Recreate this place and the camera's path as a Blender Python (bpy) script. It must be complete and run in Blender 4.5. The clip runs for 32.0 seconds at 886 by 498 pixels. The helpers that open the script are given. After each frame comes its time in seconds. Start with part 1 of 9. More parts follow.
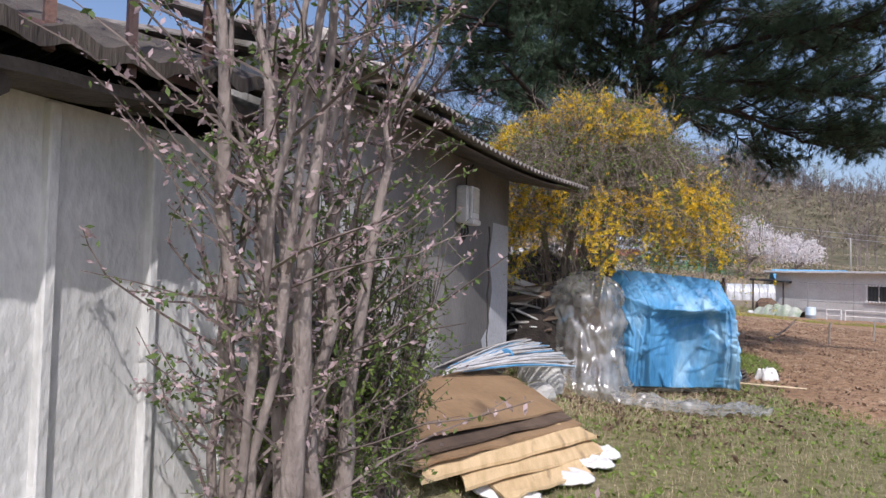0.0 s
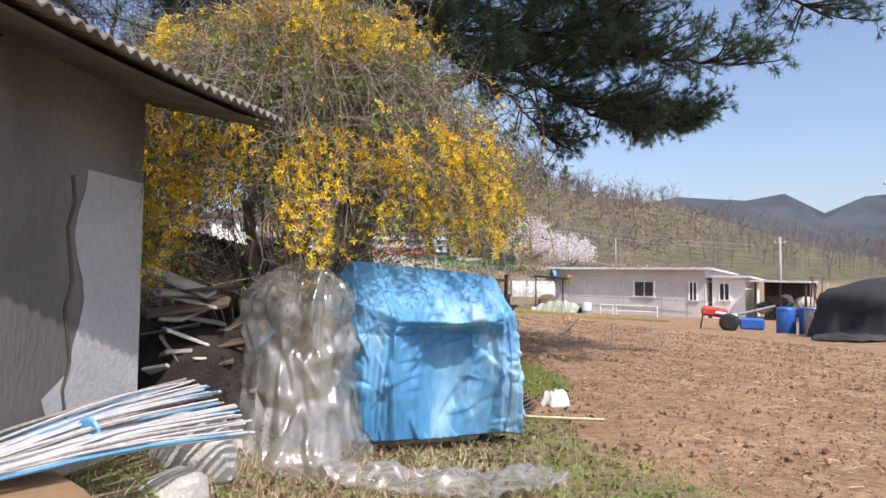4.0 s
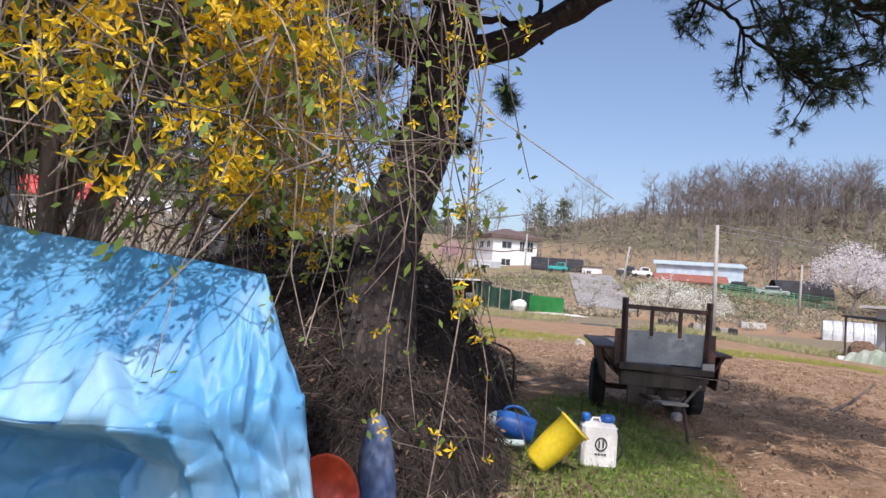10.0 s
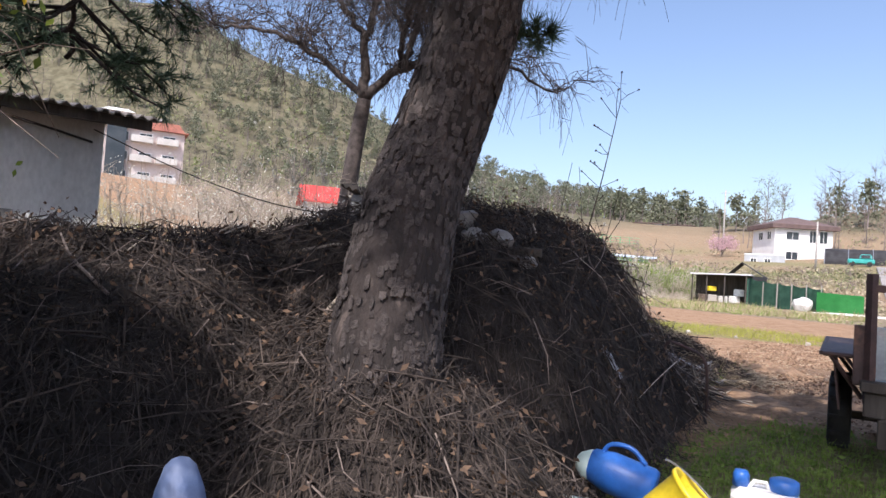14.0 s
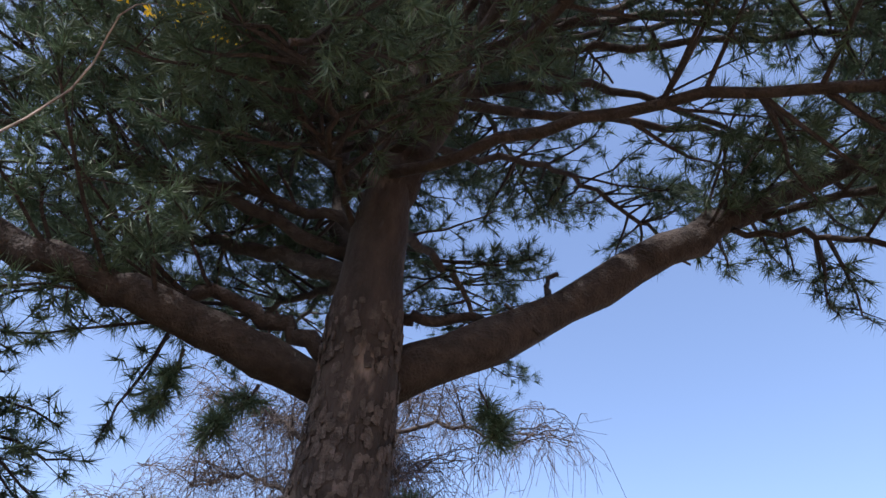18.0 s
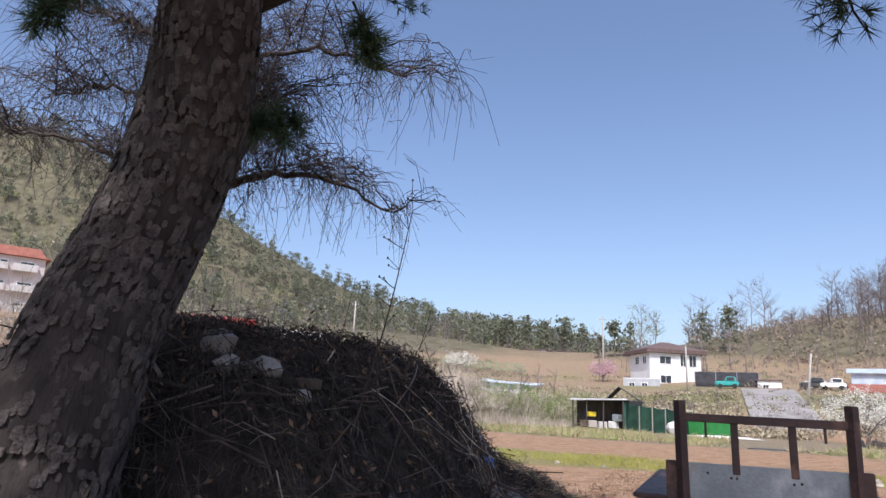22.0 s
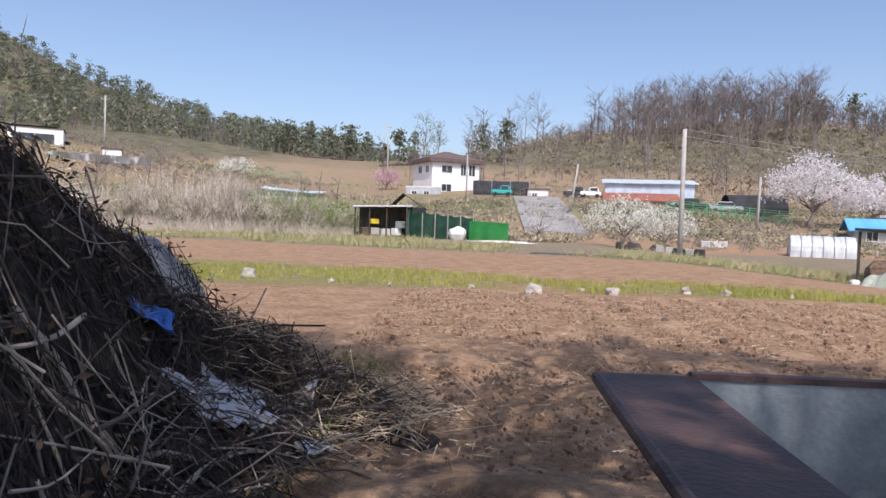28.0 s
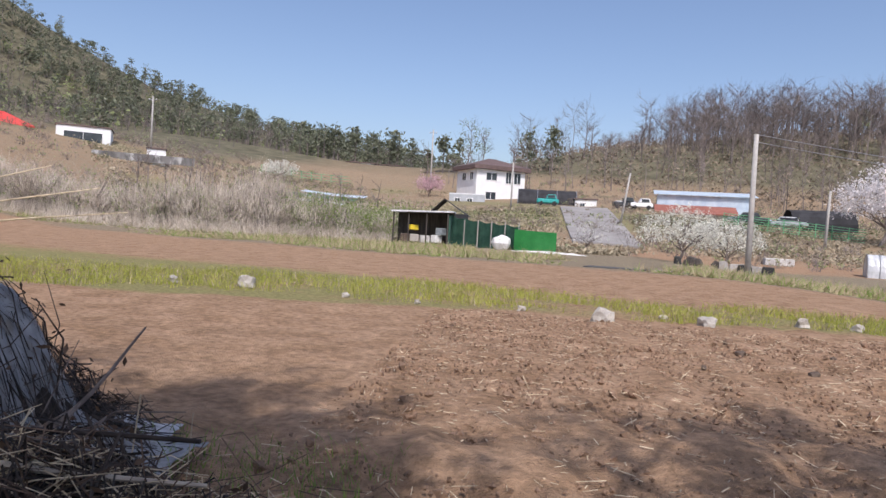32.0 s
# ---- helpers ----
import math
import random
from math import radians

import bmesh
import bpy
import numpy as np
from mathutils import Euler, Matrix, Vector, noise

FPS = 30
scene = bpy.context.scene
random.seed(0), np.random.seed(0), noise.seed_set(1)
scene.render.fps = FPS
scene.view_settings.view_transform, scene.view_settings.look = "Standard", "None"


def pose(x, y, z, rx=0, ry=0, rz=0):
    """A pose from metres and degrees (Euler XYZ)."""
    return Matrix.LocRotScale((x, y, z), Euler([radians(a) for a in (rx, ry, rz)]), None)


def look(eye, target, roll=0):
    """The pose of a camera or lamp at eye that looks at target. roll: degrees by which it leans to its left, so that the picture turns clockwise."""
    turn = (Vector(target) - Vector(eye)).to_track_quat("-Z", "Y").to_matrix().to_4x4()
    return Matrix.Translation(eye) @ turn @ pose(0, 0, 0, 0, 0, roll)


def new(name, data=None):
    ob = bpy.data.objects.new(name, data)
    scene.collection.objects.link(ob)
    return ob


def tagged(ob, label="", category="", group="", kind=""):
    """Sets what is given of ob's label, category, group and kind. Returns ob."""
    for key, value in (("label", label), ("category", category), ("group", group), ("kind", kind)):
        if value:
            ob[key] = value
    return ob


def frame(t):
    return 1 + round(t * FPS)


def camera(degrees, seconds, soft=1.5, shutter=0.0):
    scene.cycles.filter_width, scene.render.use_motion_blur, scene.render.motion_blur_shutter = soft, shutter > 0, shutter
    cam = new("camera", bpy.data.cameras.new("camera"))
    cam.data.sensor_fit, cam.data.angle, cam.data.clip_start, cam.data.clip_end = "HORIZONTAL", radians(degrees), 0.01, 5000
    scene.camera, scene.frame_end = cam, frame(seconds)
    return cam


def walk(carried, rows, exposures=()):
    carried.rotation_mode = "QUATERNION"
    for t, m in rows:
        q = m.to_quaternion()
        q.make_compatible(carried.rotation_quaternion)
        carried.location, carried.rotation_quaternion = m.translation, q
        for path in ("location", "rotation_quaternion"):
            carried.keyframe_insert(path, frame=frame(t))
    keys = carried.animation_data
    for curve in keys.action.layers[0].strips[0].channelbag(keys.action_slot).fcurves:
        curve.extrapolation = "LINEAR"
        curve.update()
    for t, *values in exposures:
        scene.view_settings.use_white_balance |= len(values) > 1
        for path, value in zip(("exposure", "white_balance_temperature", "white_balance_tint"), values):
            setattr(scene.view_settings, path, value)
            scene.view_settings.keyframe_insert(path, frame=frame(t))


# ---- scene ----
import collections
import functools
import itertools

cam = camera(68.4, 32.0)
PATH = [
    (0, look((0.130, 0.125, 1.450), (0.107, 2.123, 1.527), 1.3)),
    (0.5, look((0.154, 0.351, 1.414), (0.409, 2.333, 1.495), 0.4)),
    (1, look((0.308, 0.722, 1.413), (0.677, 2.687, 1.478), -0.1)),
    (1.5, look((0.484, 1.074, 1.391), (0.936, 3.021, 1.460), 0.4)),
    (2, look((0.647, 1.488, 1.410), (1.209, 3.407, 1.453), 0.1)),
    (2.5, look((0.883, 1.830, 1.439), (1.421, 3.754, 1.521), 2.4)),
    (3, look((1.032, 2.291, 1.449), (1.605, 4.206, 1.512), 2.2)),
    (3.5, look((1.197, 2.620, 1.428), (1.777, 4.532, 1.516), 0.5)),
    (5.5, look((2.120, 4.185, 1.483), (2.678, 6.103, 1.565), 1.7)),
    (6, look((2.350, 4.484, 1.496), (2.967, 6.383, 1.608), 1.0)),
    (6.5, look((2.664, 4.903, 1.447), (3.210, 6.821, 1.595), 1.7)),
    (7, look((2.877, 5.218, 1.452), (3.399, 7.142, 1.610), 1.1)),
    (7.5, look((3.154, 5.513, 1.403), (3.569, 7.463, 1.556), 0.4)),
    (8, look((3.343, 5.600, 1.442), (3.581, 7.581, 1.589), 1.3)),
    (8.5, look((3.504, 5.732, 1.431), (3.709, 7.715, 1.596), 1.3)),
    (9, look((3.749, 6.033, 1.396), (3.807, 8.025, 1.568), 2.0)),
    (9.5, look((3.923, 6.213, 1.433), (3.665, 8.190, 1.585), 3.8)),
    (10, look((4.071, 6.411, 1.445), (3.771, 8.385, 1.565), 4.3)),
    (10.5, look((4.235, 6.744, 1.435), (3.755, 8.680, 1.587), 3.6)),
    (11, look((4.311, 7.096, 1.417), (3.754, 9.012, 1.555), 5.4)),
    (11.5, look((4.426, 7.423, 1.395), (3.811, 9.319, 1.558), 4.0)),
    (12, look((4.611, 7.591, 1.402), (3.871, 9.445, 1.527), 3.7)),
    (12.5, look((4.671, 7.865, 1.425), (3.897, 9.707, 1.517), 3.9)),
    (13, look((4.754, 8.203, 1.394), (3.961, 10.035, 1.509), 4.2)),
    (13.5, look((4.813, 8.460, 1.367), (3.881, 10.229, 1.432), 3.5)),
    (15.5, look((5.096, 9.454, 1.263), (3.851, 11.013, 1.402), 6.1)),
    (16, pose(5.100, 9.590, 1.312, 99.76, -3.76, 38.74)),
    (16.5, pose(5.117, 9.612, 1.350, 105.94, -3.48, 39.14)),
    (17, pose(5.147, 9.598, 1.388, 115.75, -3.13, 39.0)),
    (17.5, pose(5.169, 9.587, 1.421, 125.79, -2.82, 35.09)),
    (18, pose(5.248, 9.562, 1.453, 133.96, -3.05, 32.55)),
    (18.5, pose(5.282, 9.535, 1.471, 141.49, -1.84, 30.30)),
    (19, pose(5.306, 9.546, 1.463, 144.65, -0.69, 28.43)),
    (19.5, pose(5.326, 9.561, 1.444, 141.64, 0.09, 26.63)),
    (20, pose(5.273, 9.596, 1.428, 133.04, 1.21, 24.55)),
    (20.5, pose(5.249, 9.592, 1.425, 127.09, 1.05, 24.03)),
    (21, pose(5.249, 9.593, 1.421, 121.18, 0.17, 23.60)),
    (21.5, pose(5.285, 9.579, 1.410, 113.31, -1.04, 23.76)),
    (22, look((5.275, 9.715, 1.411), (4.520, 11.508, 1.875), 2.5)),
    (22.5, look((5.262, 9.918, 1.354), (4.565, 11.783, 1.543), 2.8)),
    (23, look((5.232, 10.187, 1.339), (4.797, 12.135, 1.463), 1.8)),
    (23.5, look((5.233, 10.653, 1.336), (4.914, 12.624, 1.451), 1.8)),
    (24, look((5.194, 11.049, 1.338), (4.870, 13.021, 1.419), 2.0)),
    (24.5, look((5.115, 11.501, 1.345), (4.880, 13.487, 1.387), 1.5)),
    (26.5, look((4.754, 13.081, 1.328), (4.502, 15.065, 1.317), 2.6)),
    (27, look((4.623, 13.462, 1.320), (4.373, 15.445, 1.240), 3.6)),
    (27.5, look((4.484, 13.881, 1.350), (4.356, 15.874, 1.239), 2.6)),
    (28, look((4.427, 14.269, 1.357), (4.301, 16.263, 1.272), 1.9)),
    (28.5, look((4.359, 14.686, 1.372), (4.255, 16.678, 1.230), 2.9)),
    (29, look((4.335, 15.053, 1.400), (4.316, 17.045, 1.220), 2.0)),
    (29.5, look((4.366, 15.470, 1.403), (4.313, 17.466, 1.279), 2.5)),
    (30, look((4.359, 15.859, 1.371), (4.302, 17.855, 1.251), 2.7)),
    (30.5, look((4.368, 16.126, 1.325), (4.282, 18.120, 1.199), 2.5)),
    (31, look((4.329, 16.421, 1.323), (4.140, 18.407, 1.181), 3.5)),
    (31.5, look((4.266, 16.693, 1.306), (4.145, 18.687, 1.211), 2.9)),
    (32, look((4.236, 16.976, 1.256), (3.980, 18.958, 1.192), 3.4)),
]
EXPO = [(0.0, 0.05, 6050), (1.0, 0.42, 6350), (2.5, 0.48, 6450), (4.0, 0.42, 6450), (6.0, 0.2, 6350), (9.0, 0.2, 6250), (13.0, 0.42, 6150), (15.5, 0.92, 6450), (16.0, 0.92, 6450), (17.0, 0.6, 5800), (18.0, 1.05, 6200), (19.0, 2.15, 6900), (20.0, 1.85, 6900), (21.0, 0.75, 6350), (23.0, 0.25, 6050), (26.5, 0.24, 6100), (28.0, 0.20, 6150), (30.0, 0.08, 6150), (32.0, 0.04, 6150)]
walk(cam, PATH, [(t, e, k, 17) for t, e, k in EXPO])

# ---- sky and sun ----
SUN_AZ = math.atan2(0.20, -0.98)          # clockwise from +y
SUN_EL = radians(52)
world = bpy.data.worlds.new("sky")
scene.world = world
world.use_nodes = True
wt = world.node_tree
wt.nodes.clear()
sky = wt.nodes.new("ShaderNodeTexSky")
sky.sky_type, sky.sun_disc = "NISHITA", False
sky.sun_elevation, sky.sun_rotation = SUN_EL, SUN_AZ
sky.air_density, sky.dust_density, sky.ozone_density = 1.0, 2.4, 1.2
wb = wt.nodes.new("ShaderNodeBackground")
wb.inputs["Strength"].default_value = 0.15
wo = wt.nodes.new("ShaderNodeOutputWorld")
wt.links.new(sky.outputs["Color"], wb.inputs["Color"])
wt.links.new(wb.outputs["Background"], wo.inputs["Surface"])
sun_dir = Vector((math.sin(SUN_AZ) * math.cos(SUN_EL), math.cos(SUN_AZ) * math.cos(SUN_EL), math.sin(SUN_EL)))
sun = new("sun", bpy.data.lights.new("sun", "SUN"))
sun.data.energy, sun.data.angle, sun.data.color = 3.4, radians(0.53), (1.0, 0.94, 0.85)
sun.matrix_world = look(sun_dir * 50, (0, 0, 0))

# ---- materials ----
def material(name, c1, c2, scale=4.0, rough=0.8, bump=0.25, fine=40.0, metal=0.0, stretch=(1, 1, 1), c3=None, spots=0.0, vary=0.0, sheen=0.0, coord="Object"):
    """A surface with two scales of variation: broad patches of c1 and c2, fine grain, and stains of c3 where given."""
    m = bpy.data.materials.new(name)
    m.use_nodes = True
    nt = m.node_tree
    b = nt.nodes["Principled BSDF"]
    tc = nt.nodes.new("ShaderNodeTexCoord")
    mp = nt.nodes.new("ShaderNodeMapping")
    mp.inputs["Scale"].default_value = stretch
    nt.links.new(tc.outputs[coord], mp.inputs["Vector"])
    n1, n2 = nt.nodes.new("ShaderNodeTexNoise"), nt.nodes.new("ShaderNodeTexNoise")
    for n, s, d in ((n1, scale, 4.0), (n2, fine, 3.0)):
        n.inputs["Scale"].default_value, n.inputs["Detail"].default_value = s, d
        nt.links.new(mp.outputs["Vector"], n.inputs["Vector"])
    ramp = nt.nodes.new("ShaderNodeValToRGB")
    ramp.color_ramp.elements[0].position, ramp.color_ramp.elements[1].position = 0.35, 0.65
    ramp.color_ramp.elements[0].color, ramp.color_ramp.elements[1].color = (*c1, 1), (*c2, 1)
    nt.links.new(n1.outputs["Fac"], ramp.inputs["Fac"])
    col = ramp.outputs["Color"]
    if c3:
        n3 = nt.nodes.new("ShaderNodeTexNoise")
        n3.inputs["Scale"].default_value, n3.inputs["Detail"].default_value = scale * 0.6, 6.0
        nt.links.new(mp.outputs["Vector"], n3.inputs["Vector"])
        r3 = nt.nodes.new("ShaderNodeMapRange")
        r3.inputs["From Min"].default_value, r3.inputs["From Max"].default_value = 0.62 - spots, 0.7 - spots
        nt.links.new(n3.outputs["Fac"], r3.inputs["Value"])
        mx = nt.nodes.new("ShaderNodeMixRGB")
        mx.inputs["Color2"].default_value = (*c3, 1)
        nt.links.new(r3.outputs["Result"], mx.inputs["Fac"])
        nt.links.new(col, mx.inputs["Color1"])
        col = mx.outputs["Color"]
    hs = nt.nodes.new("ShaderNodeHueSaturation")
    vr = nt.nodes.new("ShaderNodeMapRange")
    vr.inputs["To Min"].default_value, vr.inputs["To Max"].default_value = 0.78, 1.22
    nt.links.new(n2.outputs["Fac"], vr.inputs["Value"])
    val = vr.outputs["Result"]
    if vary:
        geo, oi = nt.nodes.new("ShaderNodeNewGeometry"), nt.nodes.new("ShaderNodeObjectInfo")
        ad, mr, mu = nt.nodes.new("ShaderNodeMath"), nt.nodes.new("ShaderNodeMapRange"), nt.nodes.new("ShaderNodeMath")
        ad.operation, mu.operation = "PINGPONG", "MULTIPLY"
        sm = nt.nodes.new("ShaderNodeMath")
        nt.links.new(geo.outputs["Random Per Island"], sm.inputs[0])
        nt.links.new(oi.outputs["Random"], sm.inputs[1])
        nt.links.new(sm.outputs[0], ad.inputs[0])
        ad.inputs[1].default_value = 1.0
        mr.inputs["To Min"].default_value, mr.inputs["To Max"].default_value = 1 - vary, 1 + vary
        nt.links.new(ad.outputs[0], mr.inputs["Value"])
        nt.links.new(val, mu.inputs[0])
        nt.links.new(mr.outputs["Result"], mu.inputs[1])
        val = mu.outputs[0]
    nt.links.new(val, hs.inputs["Value"])
    nt.links.new(col, hs.inputs["Color"])
    nt.links.new(hs.outputs["Color"], b.inputs["Base Color"])
    b.inputs["Roughness"].default_value, b.inputs["Metallic"].default_value = rough, metal
    if bump:
        bp = nt.nodes.new("ShaderNodeBump")
        bp.inputs["Strength"].default_value, bp.inputs["Distance"].default_value = bump, 0.02
        ma = nt.nodes.new("ShaderNodeMath")
        nt.links.new(n1.outputs["Fac"], ma.inputs[0])
        nt.links.new(n2.outputs["Fac"], ma.inputs[1])
        nt.links.new(ma.outputs[0], bp.inputs["Height"])
        nt.links.new(bp.outputs["Normal"], b.inputs["Normal"])
    return m


def leafy(name, c1, c2, trans=0.4, vary=0.35, rough=0.6):
    """Thin leaf or petal: part of the light passes through."""
    m = material(name, c1, c2, 3.0, rough, 0.0, 25.0, vary=vary)
    nt = m.node_tree
    b, out = nt.nodes["Principled BSDF"], nt.nodes["Material Output"]
    tr, mix = nt.nodes.new("ShaderNodeBsdfTranslucent"), nt.nodes.new("ShaderNodeMixShader")
    nt.links.new(b.inputs["Base Color"].links[0].from_socket, tr.inputs["Color"])
    mix.inputs["Fac"].default_value = trans
    nt.links.new(b.outputs["BSDF"], mix.inputs[1])
    nt.links.new(tr.outputs["BSDF"], mix.inputs[2])
    nt.links.new(mix.outputs["Shader"], out.inputs["Surface"])
    return m


M_plaster = material("white_plaster", (0.60, 0.60, 0.58), (0.74, 0.74, 0.72), 2.5, 0.85, 0.5, 30, c3=(0.33, 0.31, 0.29), spots=0.02, stretch=(1, 1, 0.5))
M_cement = material("grey_cement_render", (0.115, 0.110, 0.105), (0.22, 0.214, 0.207), 1.3, 0.9, 0.45, 35, c3=(0.46, 0.46, 0.45), spots=0.06, stretch=(1, 1, 0.45))
M_asbestos = material("weathered_roof_sheet", (0.16, 0.14, 0.13), (0.26, 0.24, 0.22), 5, 0.9, 0.4, 50, c3=(0.10, 0.09, 0.07), spots=0.04)
# shade below the eaves is put into this dark colour
M_soffit = material("shaded_soffit", (0.07, 0.058, 0.05), (0.125, 0.105, 0.092), 5, 0.9, 0.4, 40)
M_darkwood = material("dark_old_timber", (0.05, 0.04, 0.035), (0.10, 0.085, 0.07), 6, 0.85, 0.5, 60, stretch=(1, 1, 0.15))
M_greywood = material("grey_weathered_wood", (0.26, 0.24, 0.22), (0.40, 0.37, 0.33), 6, 0.85, 0.5, 60, stretch=(1, 6, 6), vary=0.25)
M_bark = material("pine_bark", (0.022, 0.018, 0.017), (0.048, 0.038, 0.035), 9, 0.95, 0.9, 45, stretch=(1, 1, 0.35), c3=(0.15, 0.12, 0.105), spots=0.02)
M_plate = material("pine_bark_plate", (0.034, 0.028, 0.027), (0.078, 0.066, 0.062), 14, 0.95, 0.8, 70, vary=0.4)
M_limb = material("pine_limb_bark", (0.022, 0.018, 0.017), (0.048, 0.038, 0.035), 12, 0.95, 0.8, 60)
M_needle = leafy("pine_needles", (0.034, 0.062, 0.036), (0.06, 0.10, 0.055), 0.25, 0.45)
M_twig = material("bare_twig", (0.095, 0.075, 0.066), (0.18, 0.145, 0.127), 10, 0.9, 0.0, 40, vary=0.35)
M_paletwig = material("pale_dry_twig", (0.30, 0.25, 0.20), (0.44, 0.38, 0.31), 10, 0.9, 0.0, 40, vary=0.35)
M_shrubbark = material("smooth_shrub_bark", (0.20, 0.165, 0.145), (0.33, 0.28, 0.25), 14, 0.85, 0.6, 60, stretch=(1, 1, 0.4))
M_leaf = leafy("young_green_leaf", (0.12, 0.19, 0.035), (0.22, 0.30, 0.06), 0.4)
M_darkleaf = leafy("shrub_leaf", (0.07, 0.12, 0.03), (0.14, 0.20, 0.05), 0.4)
M_yellow = leafy("forsythia_petal", (0.80, 0.52, 0.01), (0.90, 0.66, 0.03), 0.35, 0.15)
M_pinkbud = leafy("pink_buds", (0.45, 0.32, 0.33), (0.60, 0.47, 0.47), 0.4, 0.2)
M_blossom = leafy("white_blossom", (0.68, 0.67, 0.58), (0.82, 0.81, 0.73), 0.4, 0.15)
M_cherry = leafy("pink_white_blossom", (0.70, 0.655, 0.65), (0.82, 0.785, 0.775), 0.4, 0.15)
M_grass = leafy("spring_grass", (0.13, 0.20, 0.035), (0.24, 0.31, 0.07), 0.35, 0.4)
M_lime = leafy("yellow_green_weeds", (0.27, 0.30, 0.048), (0.42, 0.41, 0.085), 0.35, 0.3)
M_straw = material("dry_straw", (0.42, 0.33, 0.21), (0.60, 0.50, 0.35), 10, 0.9, 0.0, 40, vary=0.35)
# brush and strand tones lowered to carry the pine's shade on the mound
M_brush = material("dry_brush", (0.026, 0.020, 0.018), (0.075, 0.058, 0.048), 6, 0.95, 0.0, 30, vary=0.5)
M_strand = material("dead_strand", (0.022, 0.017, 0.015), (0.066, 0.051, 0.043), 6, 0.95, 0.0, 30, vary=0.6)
M_drygrass = material("dry_grass", (0.25, 0.205, 0.12), (0.38, 0.32, 0.20), 6, 0.95, 0.0, 30, vary=0.4)
M_dustfilm = material("dusty_torn_plastic", (0.22, 0.22, 0.225), (0.36, 0.36, 0.365), 9, 0.7, 0.3, 30, c3=(0.22, 0.2, 0.18))
M_torn = material("torn_white_film", (0.42, 0.42, 0.44), (0.62, 0.62, 0.64), 9, 0.6, 0.3, 30, c3=(0.28, 0.25, 0.23))
M_litter = material("leaf_litter", (0.075, 0.048, 0.033), (0.17, 0.11, 0.072), 7, 0.95, 0.3, 30, vary=0.4)
# shade deep between the stalks is put into this soil colour
M_moundsoil = material("shade_dark_soil", (0.018, 0.014, 0.012), (0.042, 0.033, 0.027), 6, 1.0, 0.9, 40)
M_clod = material("soil_clod", (0.20, 0.125, 0.08), (0.30, 0.195, 0.13), 8, 1.0, 0.6, 50, vary=0.25)
M_stone = material("pale_field_stone", (0.33, 0.30, 0.265), (0.50, 0.465, 0.41), 5, 0.9, 0.6, 40, c3=(0.25, 0.23, 0.20), vary=0.2)
M_greystone = material("grey_mound_stone", (0.20, 0.19, 0.18), (0.33, 0.31, 0.29), 6, 0.9, 0.6, 40, c3=(0.12, 0.11, 0.10), vary=0.2)
M_concrete = material("pale_concrete", (0.42, 0.41, 0.39), (0.56, 0.55, 0.52), 5, 0.9, 0.5, 50, c3=(0.30, 0.28, 0.25), vary=0.1)
M_board = material("brown_board", (0.24, 0.155, 0.085), (0.33, 0.22, 0.125), 2.0, 0.55, 0.15, 25, c3=(0.13, 0.085, 0.05), spots=0.03, vary=0.15)
M_ply = material("pale_plywood", (0.50, 0.36, 0.19), (0.63, 0.47, 0.27), 3.0, 0.7, 0.2, 40, stretch=(6, 1, 1), c3=(0.36, 0.25, 0.14), vary=0.15)
M_darkboard = material("dark_brown_board", (0.08, 0.055, 0.04), (0.14, 0.10, 0.07), 3.0, 0.7, 0.2, 40)
M_white = material("dirty_white_plastic", (0.66, 0.65, 0.63), (0.80, 0.79, 0.77), 5.0, 0.5, 0.2, 30, c3=(0.45, 0.42, 0.37), vary=0.08)
M_pvc = material("white_pipe", (0.446, 0.446, 0.446), (0.547, 0.547, 0.547), 8, 0.45, 0.05, 40, c3=(0.42, 0.42, 0.42), vary=0.18)
M_bluepipe = material("blue_pipe", (0.08, 0.28, 0.52), (0.14, 0.38, 0.62), 4, 0.35, 0.05, 30, c3=(0.45, 0.55, 0.65))
M_tarp = material("blue_tarpaulin", (0.055, 0.25, 0.50), (0.125, 0.36, 0.62), 3.0, 0.5, 0.22, 20, c3=(0.27, 0.49, 0.68), spots=0.05, stretch=(1, 1, 0.4))
M_blueplastic = material("blue_plastic", (0.02, 0.11, 0.42), (0.04, 0.16, 0.52), 6, 0.4, 0.05, 40)
M_yellowplastic = material("yellow_plastic", (0.70, 0.52, 0.02), (0.80, 0.62, 0.04), 6, 0.4, 0.05, 40, c3=(0.45, 0.34, 0.05))
M_redplastic = material("red_plastic", (0.42, 0.05, 0.02), (0.55, 0.08, 0.03), 6, 0.45, 0.05, 40)
M_rust = material("rusty_red_steel", (0.060, 0.035, 0.032), (0.105, 0.06, 0.052), 7, 0.6, 0.25, 60, c3=(0.19, 0.10, 0.07), spots=0.03)
M_galv = material("worn_galvanised_sheet", (0.27, 0.30, 0.32), (0.37, 0.41, 0.43), 5, 0.5, 0.15, 60, metal=0.35, c3=(0.50, 0.53, 0.54), spots=0.02)
M_black = material("black_rubber", (0.018, 0.018, 0.018), (0.035, 0.034, 0.033), 8, 0.8, 0.3, 60)
M_steel = material("dull_steel", (0.32, 0.32, 0.33), (0.45, 0.45, 0.46), 8, 0.45, 0.1, 60, metal=0.7)
M_greybox = material("grey_meter_plastic", (0.46, 0.46, 0.45), (0.56, 0.56, 0.55), 8, 0.45, 0.03, 60)
M_pole = material("concrete_pole", (0.36, 0.34, 0.32), (0.46, 0.44, 0.41), 4, 0.9, 0.3, 40)
M_housewall = material("pale_house_wall", (0.50, 0.49, 0.47), (0.60, 0.59, 0.57), 0.8, 0.85, 0.1, 12, c3=(0.40, 0.39, 0.37))
